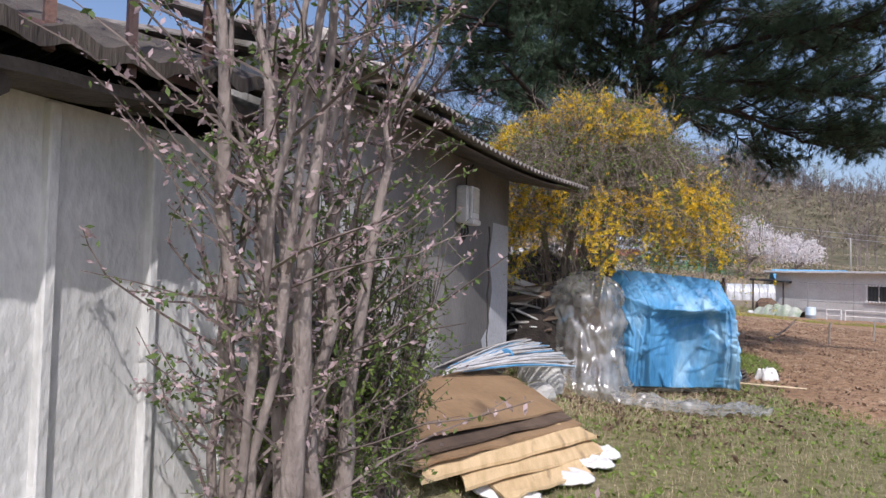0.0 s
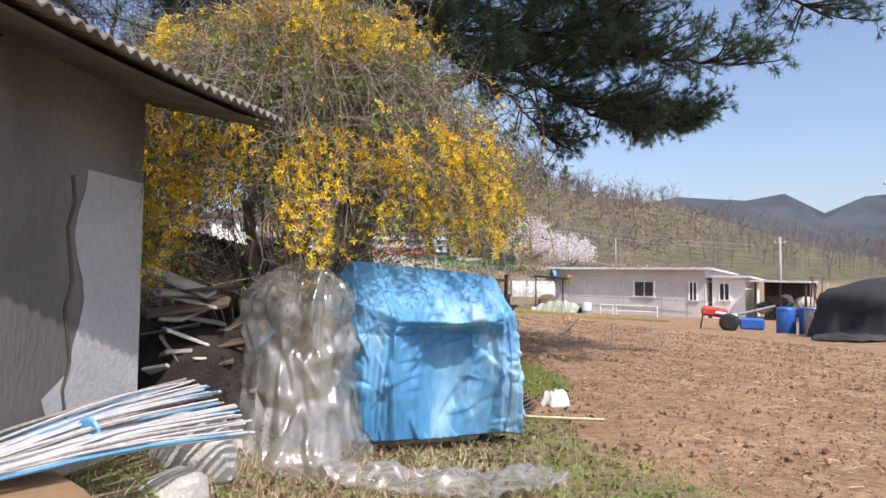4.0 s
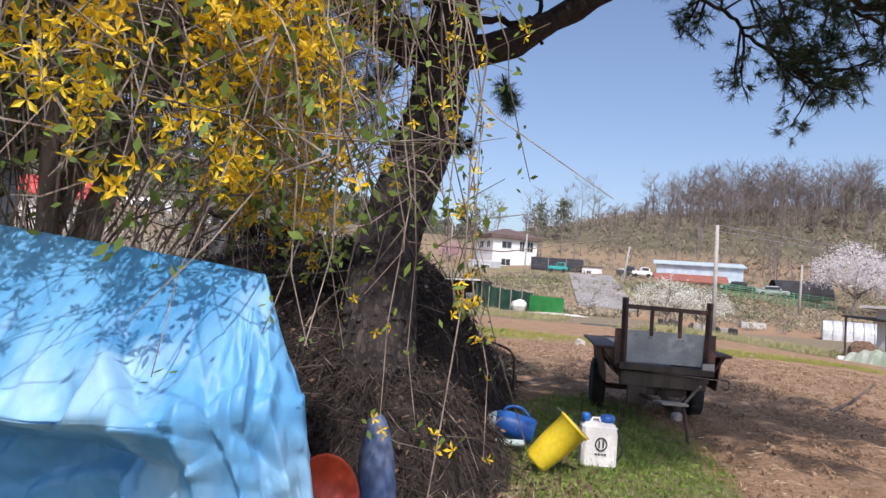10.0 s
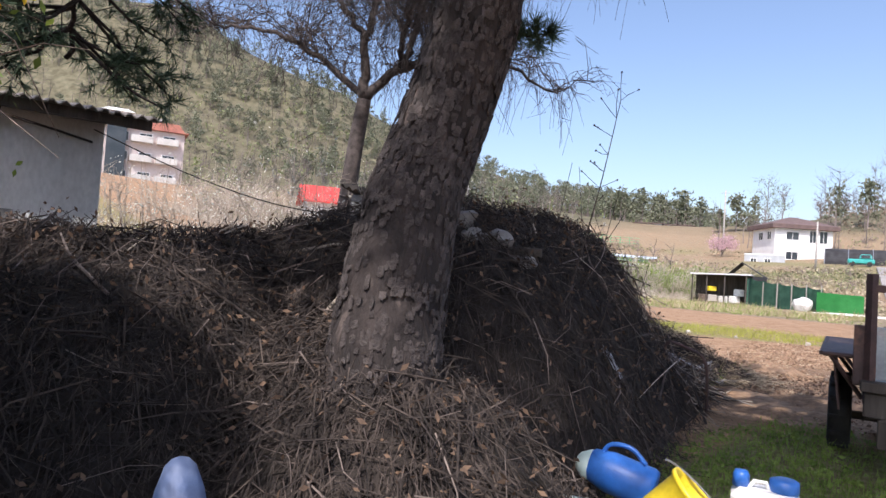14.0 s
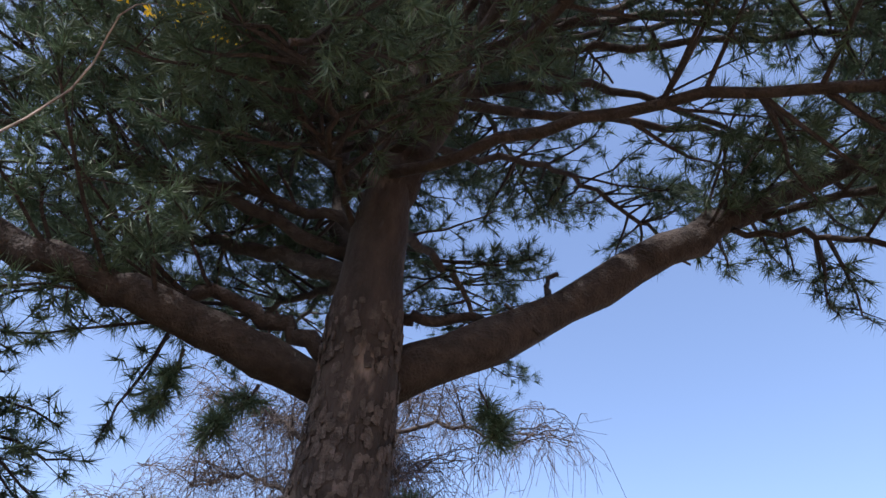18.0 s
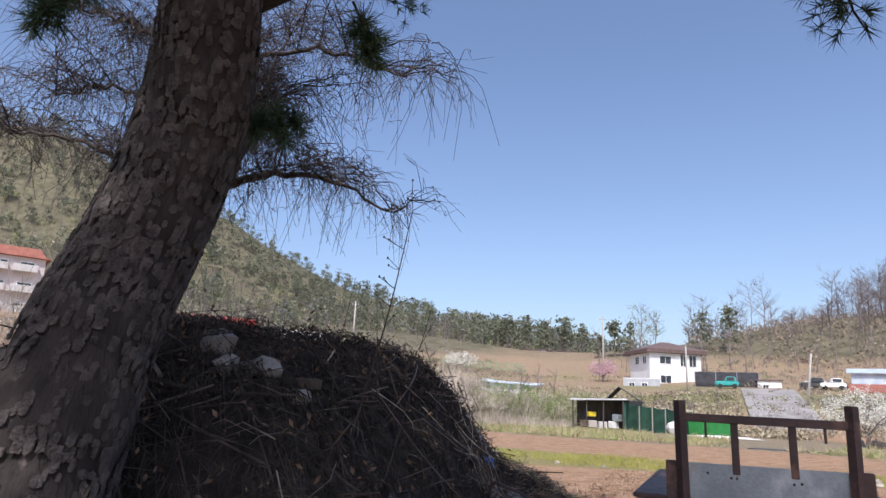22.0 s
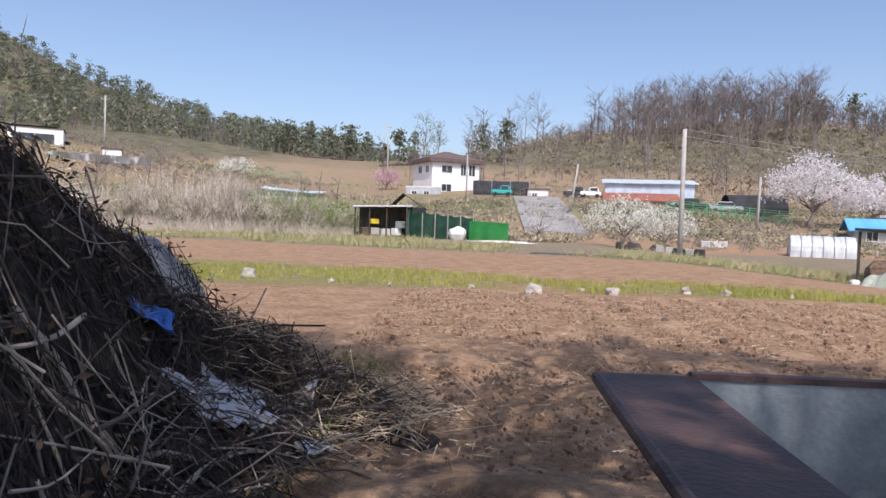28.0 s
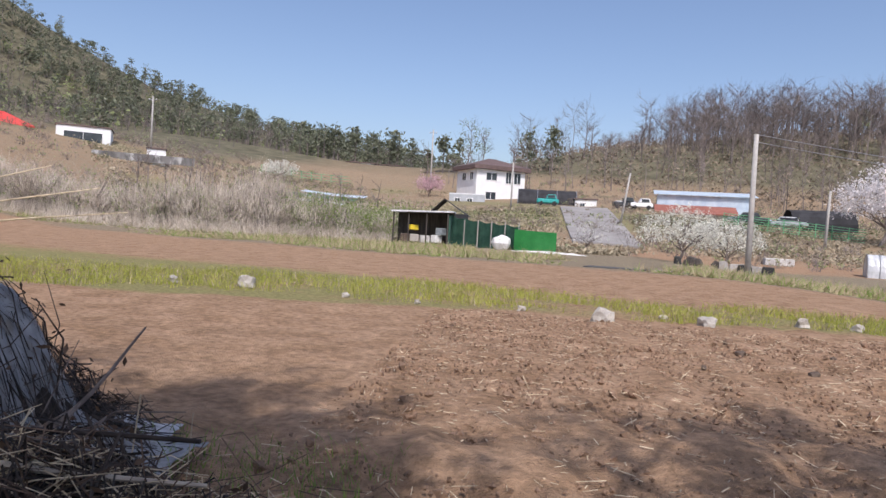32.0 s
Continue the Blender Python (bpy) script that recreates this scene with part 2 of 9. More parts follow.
M_whitewall = material("white_house_wall", (0.78, 0.78, 0.78), (0.86, 0.86, 0.85), 0.8, 0.8, 0.05, 12)
M_sheetroof = material("pale_sheet_roof", (0.66, 0.67, 0.68), (0.78, 0.79, 0.80), 1.0, 0.4, 0.1, 12, metal=0.2)
M_bluesheet = material("pale_blue_sheet_roof", (0.42, 0.52, 0.62), (0.58, 0.67, 0.74), 1.0, 0.4, 0.1, 12)
M_brightblue = material("bright_blue_roof", (0.10, 0.38, 0.66), (0.15, 0.45, 0.72), 1.0, 0.4, 0.1, 12)
M_redroof = material("red_tile_roof", (0.24, 0.085, 0.06), (0.34, 0.13, 0.09), 1.5, 0.8, 0.2, 12)
M_brightred = material("bright_red_roof", (0.55, 0.05, 0.04), (0.66, 0.08, 0.06), 1.5, 0.5, 0.1, 12)
M_brownroof = material("brown_roof", (0.11, 0.075, 0.07), (0.16, 0.11, 0.10), 1.5, 0.8, 0.2, 12)
M_net = material("dark_green_netting", (0.025, 0.085, 0.06), (0.05, 0.13, 0.09), 2.0, 0.9, 0.3, 60)
M_greensheet = material("green_cover_sheet", (0.035, 0.30, 0.07), (0.06, 0.38, 0.10), 1.2, 0.5, 0.2, 14)
M_fence = material("green_wire_fence", (0.10, 0.36, 0.17), (0.15, 0.44, 0.22), 3, 0.6, 0.0, 20)
M_blacknet = material("black_shade_net", (0.02, 0.02, 0.022), (0.045, 0.045, 0.05), 1.0, 0.9, 0.2, 20)
M_road = material("asphalt", (0.055, 0.055, 0.06), (0.09, 0.09, 0.095), 0.8, 0.9, 0.2, 30)
M_carpaint = material("silver_car_paint", (0.45, 0.46, 0.48), (0.50, 0.51, 0.53), 1, 0.3, 0.0, 20, metal=0.5)
M_cardark = material("dark_car_paint", (0.04, 0.045, 0.05), (0.06, 0.065, 0.07), 1, 0.3, 0.0, 20)
M_window = material("dark_window_glass", (0.03, 0.04, 0.05), (0.06, 0.07, 0.08), 0.5, 0.12, 0.0, 5)
# distance haze put into the colour: grey-lilac twigs
M_wood_far = material("bare_wood_far", (0.125, 0.104, 0.097), (0.205, 0.172, 0.158), 0.1, 0.95, 0.0, 3, vary=0.35)
# distance haze put into the colour: lighter, greyer needles
M_conifer = leafy("conifer_foliage", (0.10, 0.115, 0.075), (0.17, 0.18, 0.115), 0.2, 0.4)
M_greenhaze = leafy("budding_foliage", (0.20, 0.24, 0.10), (0.30, 0.33, 0.15), 0.3, 0.3)
M_reed = material("pale_thicket", (0.33, 0.28, 0.225), (0.52, 0.46, 0.385), 0.8, 0.95, 0.0, 10, vary=0.4)


def clear_plastic():
    m = bpy.data.materials.new("clear_plastic_film")
    m.use_nodes = True
    nt = m.node_tree
    nt.nodes.clear()
    out = nt.nodes.new("ShaderNodeOutputMaterial")
    gl, tp, df = nt.nodes.new("ShaderNodeBsdfGlossy"), nt.nodes.new("ShaderNodeBsdfTransparent"), nt.nodes.new("ShaderNodeBsdfDiffuse")
    tl = nt.nodes.new("ShaderNodeBsdfTranslucent")
    gl.inputs["Roughness"].default_value = 0.22
    df.inputs["Color"].default_value = tl.inputs["Color"].default_value = (0.62, 0.62, 0.58, 1)
    ns = nt.nodes.new("ShaderNodeTexNoise")
    ns.inputs["Scale"].default_value, ns.inputs["Detail"].default_value = 7.0, 6.0
    mr = nt.nodes.new("ShaderNodeMapRange")
    mr.inputs["From Min"].default_value, mr.inputs["From Max"].default_value = 0.35, 0.7
    mr.inputs["To Min"].default_value, mr.inputs["To Max"].default_value = 0.25, 0.75
    nt.links.new(ns.outputs["Fac"], mr.inputs["Value"])
    a0, a, c = nt.nodes.new("ShaderNodeMixShader"), nt.nodes.new("ShaderNodeMixShader"), nt.nodes.new("ShaderNodeMixShader")
    a0.inputs["Fac"].default_value = 0.5
    nt.links.new(df.outputs[0], a0.inputs[1])
    nt.links.new(tl.outputs[0], a0.inputs[2])
    nt.links.new(mr.outputs["Result"], a.inputs["Fac"])
    nt.links.new(tp.outputs[0], a.inputs[1])
    nt.links.new(a0.outputs[0], a.inputs[2])
    c.inputs["Fac"].default_value = 0.16
    nt.links.new(a.outputs[0], c.inputs[1])
    nt.links.new(gl.outputs[0], c.inputs[2])
    bp = nt.nodes.new("ShaderNodeBump")
    bp.inputs["Strength"].default_value = 0.5
    nt.links.new(ns.outputs["Fac"], bp.inputs["Height"])
    nt.links.new(bp.outputs["Normal"], gl.inputs["Normal"])
    nt.links.new(c.outputs[0], out.inputs["Surface"])
    return m


M_film = clear_plastic()

# ---- building helpers ----
class MB:
    """Collects faces of one mesh in world coordinates."""
    def __init__(self):
        self.v, self.loops, self.sizes, self.n, self.pend = [], [], [], 0, collections.defaultdict(list)

    def add(self, verts, faces):
        verts = np.asarray(verts, float).reshape(-1, 3)
        self.v.append(verts)
        self.sizes.append(np.array([len(f) for f in faces], int))
        self.loops.append(np.fromiter(itertools.chain.from_iterable(faces), int) + self.n)
        self.n += len(verts)

    def many(self, V, faces):
        """V: m x k x 3, each of the m pieces with the same faces."""
        m, k = V.shape[:2]
        flat = np.fromiter(itertools.chain.from_iterable(faces), int)
        self.v.append(V.reshape(-1, 3))
        self.loops.append((flat[None] + self.n + k * np.arange(m)[:, None]).ravel())
        self.sizes.append(np.tile(np.array([len(f) for f in faces], int), m))
        self.n += m * k

    def box(self, c, s, rz=0.0, rx=0.0, ry=0.0, bevel=0.0, taper=1.0):
        x, y, z = (a / 2 for a in s)
        b = min(bevel, 0.45 * min(s))
        if b > 0:
            pts, fcs = [], []
            rings = [(-z, b), (-z + b, 0), (z - b, 0), (z, b)]
            for zz, ins in rings:
                k = taper if zz > 0 else 1.0
                X, Y = (x - ins) * k, (y - ins) * k
                cb = b * 0.7 if ins == 0 else b * 0.4
                pts += [(-X + cb, -Y, zz), (X - cb, -Y, zz), (X, -Y + cb, zz), (X, Y - cb, zz), (X - cb, Y, zz), (-X + cb, Y, zz), (-X, Y - cb, zz), (-X, -Y + cb, zz)]
            for r in range(3):
                for i in range(8):
                    j = (i + 1) % 8
                    fcs.append((r * 8 + i, r * 8 + j, r * 8 + 8 + j, r * 8 + 8 + i))
            fcs += [tuple(range(7, -1, -1)), tuple(range(24, 32))]
        else:
            k = taper
            pts = [(-x, -y, -z), (x, -y, -z), (x, y, -z), (-x, y, -z), (-x * k, -y * k, z), (x * k, -y * k, z), (x * k, y * k, z), (-x * k, y * k, z)]
            fcs = [(3, 2, 1, 0), (4, 5, 6, 7), (0, 1, 5, 4), (1, 2, 6, 5), (2, 3, 7, 6), (3, 0, 4, 7)]
        m = np.array(Euler((rx, ry, rz)).to_matrix())
        self.add(np.array(pts) @ m.T + np.array(c), fcs)
        return self

    def tube(self, pts, rad, n=6, cap=True):
        """A round limb along pts; laid up and meshed with its like in one go."""
        pts = np.asarray(pts, float)
        k = len(pts)
        self.pend[k, n, cap].append((pts, [rad] * k if np.isscalar(rad) else rad))
        return self

    def settle(self):
        for (k, n, cap), lot in self.pend.items():
            pts = np.array([p for p, r in lot])
            rad = np.array([r for p, r in lot], float)
            t = np.gradient(pts, axis=1)
            t /= np.linalg.norm(t, axis=2)[..., None] + 1e-9
            up = np.where(np.abs(t[:, :1, 2:]) < 0.9, np.array([0, 0, 1.0]), np.array([1.0, 0, 0]))
            a = np.cross(t, np.broadcast_to(up, t.shape))
            a /= np.linalg.norm(a, axis=2)[..., None] + 1e-9
            b = np.cross(t, a)
            ang = np.arange(n) * 2 * np.pi / n
            ring = a[:, :, None] * np.cos(ang)[:, None] + b[:, :, None] * np.sin(ang)[:, None]
            v = pts[:, :, None] + ring * rad[:, :, None, None]
            f = [(i * n + j, i * n + (j + 1) % n, (i + 1) * n + (j + 1) % n, (i + 1) * n + j) for i in range(k - 1) for j in range(n)]
            if cap and n > 2:
                f += [tuple(range(n - 1, -1, -1)), tuple((k - 1) * n + j for j in range(n))]
            self.many(v.reshape(len(lot), k * n, 3), f)
        self.pend.clear()

    def lathe(self, prof, c, axis=(0, 0, 1), n=16):
        """Rings of (radius, height) round an axis through c."""
        q = Vector((0, 0, 1)).rotation_difference(Vector(axis)).to_matrix()
        ang = np.arange(n) * 2 * np.pi / n
        v = np.concatenate([np.stack([r * np.cos(ang), r * np.sin(ang), np.full(n, h)], 1) for r, h in prof])
        k = len(prof)
        f = [(i * n + j, i * n + (j + 1) % n, (i + 1) * n + (j + 1) % n, (i + 1) * n + j) for i in range(k - 1) for j in range(n)]
        f += [tuple(range(n - 1, -1, -1)), tuple((k - 1) * n + j for j in range(n))]
        self.add(v @ np.array(q).T + np.array(c), f)
        return self

    def grid(self, P):
        """P: rows x columns x 3."""
        P = np.asarray(P, float)
        r, c = P.shape[:2]
        self.add(P.reshape(-1, 3), [(i * c + j, i * c + j + 1, (i + 1) * c + j + 1, (i + 1) * c + j) for i in range(r - 1) for j in range(c - 1)])
        return self

    def slab(self, P, th):
        """A closed sheet: a grid with thickness th downwards."""
        P = np.asarray(P, float)
        r, c = P.shape[:2]
        Q = P - np.array([0, 0, th])
        n = r * c
        f = []
        for i in range(r - 1):
            for j in range(c - 1):
                a, b, d, e = i * c + j, i * c + j + 1, (i + 1) * c + j + 1, (i + 1) * c + j
                f += [(a, b, d, e), (n + e, n + d, n + b, n + a)]
        edge = [j for j in range(c)] + [i * c + c - 1 for i in range(1, r)] + [(r - 1) * c + j for j in range(c - 2, -1, -1)] + [i * c for i in range(r - 2, 0, -1)]
        for a, b in zip(edge, edge[1:] + edge[:1]):
            f.append((b, a, n + a, n + b))
        self.add(np.concatenate([P.reshape(-1, 3), Q.reshape(-1, 3)]), f)
        return self

    def tris(self, V):
        """V: n x 3 x 3 loose triangles."""
        self.many(np.asarray(V, float).reshape(-1, 3, 3), [(0, 1, 2)])
        return self

    def quads(self, V):
        self.many(np.asarray(V, float).reshape(-1, 4, 3), [(0, 1, 2, 3)])
        return self

    def rock(self, c, s, seed, rough=0.25):
        bm = bmesh.new()
        bmesh.ops.create_icosphere(bm, subdivisions=2, radius=0.5)
        rs = np.random.RandomState(seed)
        off = Vector(rs.rand(3) * 50)
        vs = []
        for v in bm.verts:
            k = 1 + rough * 2 * noise.noise(v.co * 2.2 + off)
            p = v.co * k
            p = Vector([math.copysign(abs(a) ** 0.8 * 0.5 ** 0.2, a) for a in p])
            vs.append((p.x * s[0] + c[0], p.y * s[1] + c[1], p.z * s[2] + c[2]))
        self.add(vs, [tuple(v.index for v in f.verts) for f in bm.faces])
        bm.free()
        return self

    def mesh(self, name, origin=(0, 0, 0), smooth=False):
        self.settle()
        me = bpy.data.meshes.new(name)
        v = np.concatenate(self.v) - np.array(origin)
        lp, sz = np.concatenate(self.loops), np.concatenate(self.sizes)
        me.vertices.add(len(v))
        me.vertices.foreach_set("co", v.astype(np.float32).ravel())
        me.loops.add(len(lp))
        me.loops.foreach_set("vertex_index", lp.astype(np.int32))
        me.polygons.add(len(sz))
        me.polygons.foreach_set("loop_start", (np.cumsum(sz) - sz).astype(np.int32))
        me.polygons.foreach_set("use_smooth", np.full(len(sz), smooth))
        me.update(calc_edges=True)
        return me


def solo(name, mb, mat, label="", category="", group="", kind="", smooth=False, at=(0, 0, 0)):
    """A thing or piece of the setting that is one mesh."""
    me = mb.mesh(name, at, smooth)
    me.materials.append(mat)
    ob = new(name, me)
    ob.location = at
    return tagged(ob, label, category, group, kind)


def thing(name, at, label, category, group="", kind=""):
    ob = new(name)
    ob.location = at
    return tagged(ob, label, category, group, kind)


def part(name, mb, mat, parent, label="", smooth=False, kind=""):
    org = np.array(parent.location)
    if parent.parent:
        org = org + np.array(parent.parent.location)
    me = mb.mesh(name, org, smooth)
    me.materials.append(mat)
    ob = new(name, me)
    ob.parent = parent
    return tagged(ob, label, kind=kind)


def sub(name, mb, mat, parent, label="", smooth=False):
    """A piece of a part: its thing is the part's parent."""
    org = np.array(parent.parent.location)
    me = mb.mesh(name, org, smooth)
    me.materials.append(mat)
    ob = new(name, me)
    ob.parent = parent
    return tagged(ob, label)


def smooth01(a, b, x):
    t = np.clip((x - a) / (b - a), 0, 1)
    return t * t * (3 - 2 * t)


@functools.lru_cache(None)
def wave_set(seed):
    r = np.random.RandomState(seed)
    return [(r.rand() * 6.28, r.rand() * 6.28) for k in range(5)]


def wave(x, y, seed=0):
    """Cheap smooth noise of the plan, -1 to 1."""
    s = 0
    for k, (a, ph) in enumerate(wave_set(seed)):
        fr = 0.7 * 1.7 ** k
        s = s + np.sin((x * np.cos(a) + y * np.sin(a)) * fr + ph + 1.3 * np.sin((x * np.sin(a) - y * np.cos(a)) * fr * 0.6 + ph * 2)) / 1.35 ** k
    return s / 2.6

# ---- ground: one sheet out to the horizon ----
WN = np.array([0.928, -0.374])            # outward normal of the old house's front wall
WT = np.array([0.374, 0.928])             # along it
WC = np.array([0.78, 7.47])               # its far corner


def seg_dist(x, y, a, b):
    a, b = np.array(a, float), np.array(b, float)
    d = b - a
    t = np.clip(((x - a[0]) * d[0] + (y - a[1]) * d[1]) / (d @ d), 0, 1)
    return np.hypot(x - a[0] - t * d[0], y - a[1] - t * d[1]), t


def ridge(x, y, pts, heights, width):
    z = 0
    for a, b, ha, hb in zip(pts, pts[1:], heights, heights[1:]):
        d, t = seg_dist(x, y, a, b)
        z = np.maximum(z, (ha + (hb - ha) * t) * np.exp(-(d / width) ** 2))
    return z


def relief(x, y):
    x, y = np.asarray(x, float), np.asarray(y, float)
    z = 0.05 + 0.04 * wave(x * 0.25, y * 0.25, 3)
    # bank along the old house
    d = (x - WC[0]) * WN[0] + (y - WC[1]) * WN[1]
    s = (x - WC[0]) * WT[0] + (y - WC[1]) * WT[1]
    z = z + 0.34 * (1 - smooth01(0.0, 1.1, d)) * (1 - smooth01(1.0, 2.6, s))
    # lower ground to the right, rising village beyond
    z = z - 0.55 * smooth01(10, 21, x) * (1 - smooth01(70, 92, y)) * smooth01(12, 24, y)
    w = 1 - 0.35 * smooth01(15, 50, x)
    z = z + (5.2 * smooth01(66, 116, y) + 8.5 * smooth01(112, 170, y)) * w * smooth01(-400, -300, -np.abs(x))
    z = z + 11.0 * smooth01(18, 85, -x) * smooth01(5, 40, y) * (1 - 0.5 * smooth01(95, 160, y)) * smooth01(-900, -500, -np.hypot(x, y))
    # wooded hill, long mountain, far ranges
    z = z + 19.5 * np.exp(-((x - 62) / 52) ** 2 - ((y - 195) / 48) ** 2) * (1 + 0.08 * wave(x * 0.03, y * 0.03, 8))
    z = z + 12 * np.exp(-((x - 125) / 40) ** 2 - ((y - 185) / 45) ** 2)
    m = ridge(x, y, [(-560, 70), (-400, 195), (-348, 233), (-281, 281), (-250, 303), (-120, 360), (-60, 380)], [160, 138, 126, 86, 62, 20, 6], 105)
    z = z + m * (1 + 0.10 * wave(x * 0.012, y * 0.012, 11))
    r = ridge(x, y, [(90, 900), (330, 860), (520, 760), (760, 720), (1000, 560), (1250, 200), (1300, -300)], [52, 72, 96, 112, 100, 116, 92], 170)
    z = z + r * (1 + 0.07 * wave(x * 0.012, y * 0.012, 21) + 0.36 * (0.45 - np.abs(wave(x * 0.016, y * 0.016, 23))) + 0.10 * (0.4 - np.abs(wave(x * 0.045, y * 0.045, 25))))
    far = np.hypot(x, y)
    z = z + 55 * smooth01(1100, 1700, far) * (1 + 0.5 * wave(x * 0.003, y * 0.003, 5))
    return z


class Chart:
    """A height function kept on a grid, for quick single lookups."""
    def __init__(self, f, x0, x1, y0, y1, step):
        xs, ys = np.arange(x0, x1 + step, step), np.arange(y0, y1 + step, step)
        self.z = f(*np.meshgrid(xs, ys)).tolist()
        self.x0, self.y0, self.step, self.nx, self.ny = x0, y0, step, len(xs) - 1, len(ys) - 1

    def at(self, x, y):
        u, v = (x - self.x0) / self.step, (y - self.y0) / self.step
        if not (0 <= u < self.nx and 0 <= v < self.ny):
            return None
        i, j = int(u), int(v)
        u, v = u - i, v - j
        a, b = self.z[j], self.z[j + 1]
        return (a[i] * (1 - u) + a[i + 1] * u) * (1 - v) + (b[i] * (1 - u) + b[i + 1] * u) * v


CHARTS = [Chart(relief, -17, 23, -2, 37, 0.1), Chart(relief, -420, 220, -20, 420, 1.0)]


def terrain(x, y):
    if np.ndim(x) == 0:
        for c in CHARTS:
            z = c.at(float(x), float(y))
            if z is not None:
                return z
    return relief(x, y)


def graded(lo, hi, step, out_lo, out_hi):
    mid = list(np.arange(lo, hi, step))
    a, s = [], step
    v = lo
    while v > out_lo:
        s *= 1.10
        v -= s
        a.append(v)
    b, s, v = [], step, mid[-1]
    while v < out_hi:
        s *= 1.10
        v += s
        b.append(v)
    return np.array(a[::-1] + mid + b)


gx, gy = graded(-2.0, 8.6, 0.08, -2600, 2600), graded(0.5, 24.0, 0.088, -2600, 2600)
GX, GY = np.meshgrid(gx, gy)
GZ = terrain(GX, GY)
# zones of cover
edge = 4.35 + 0.35 * wave(GX * 0.4, GY * 0.9, 31)
zone_grass = (1 - smooth01(-0.25, 0.3, GX - edge)) * (1 - smooth01(8.6, 9.6, GY))
zone_grass = np.maximum(zone_grass, 1 - smooth01(0.75, 1.15, np.hypot((GX - 4.75) / 0.95, (GY - 12.9) / 3.0) + 0.2 * wave(GX, GY, 32)))
strip = smooth01(26.0, 26.6, GY - 0.1 * GX + 0.5 * wave(GX * 0.5, GY * 0.3, 33)) * (1 - smooth01(30.5, 32.5, GY + 0.22 * GX))
verge = smooth01(42, 45, GY + 0.3 * GX) * (1 - smooth01(62, 70, GY))
zone_lime = np.clip(strip, 0, 1) * (0.62 + 0.25 * wave(GX * 0.6, GY * 0.9, 39))
zone_grass = np.maximum(zone_grass, 0.8 * smooth01(-0.1, 0.3, wave(GX * 0.08, GY * 0.15, 36)) * smooth01(80, 90, GY) * (1 - smooth01(124, 135, GY)) * (1 - smooth01(30, 50, GX)) * smooth01(-120, -90, GX))
zone_dry = np.maximum(verge * 0.9, smooth01(66, 80, GY) * 0.55)
zone_dry = np.maximum(zone_dry, (1 - smooth01(0.5, 1.2, np.hypot((GX - 1.9) / 1.5, (GY - 8.0) / 1.6))) * 0.95)
zone_dry = np.maximum(zone_dry, 0.8 * (1 - smooth01(-4, -2.0, GX)) * (GY < 26))
zone_wood = np.clip((GZ - 9 - 2 * (GY > 150)) / 6, 0, 1)
zone_wood = np.maximum(zone_wood, smooth01(52, 75, GX) * smooth01(78, 95, GY) * (np.hypot(GX, GY) < 700))
# weight of the painted distance haze, not a kind of cover
zone_haze = smooth01(450, 900, np.hypot(GX, GY))
soil = np.clip(1 - zone_grass * 0.8 - zone_lime - zone_dry, 0, 1) * (np.hypot(GX - 4, GY - 12) < 45)
rs = np.random.RandomState(4)
GZ = GZ + soil * (0.022 * wave(GX * 3.2, GY * 3.2, 41) + 0.016 * np.abs(wave(GX * 7, GY * 7, 42)) + 0.012 * (rs.rand(*GX.shape) - 0.5) + 0.02 * np.sin(GX * 2 * np.pi / 0.75 + 0.6 * wave(GX, GY, 7)) * smooth01(4.5, 6.0, GX))
GZ = GZ + zone_grass * 0.012 * (rs.rand(*GX.shape) - 0.5)
GZ = GZ + soil * (0.13 * wave(GX * 2.0, GY * 2.0, 51) - 0.05 * np.abs(wave(GX * 4.0, GY * 4.0, 52))) * np.exp(-((GX - 4.8) / 2.4) ** 4 - ((GY - 18.6) / 2.6) ** 4)
g = MB().grid(np.stack([GX, GY, GZ], -1))


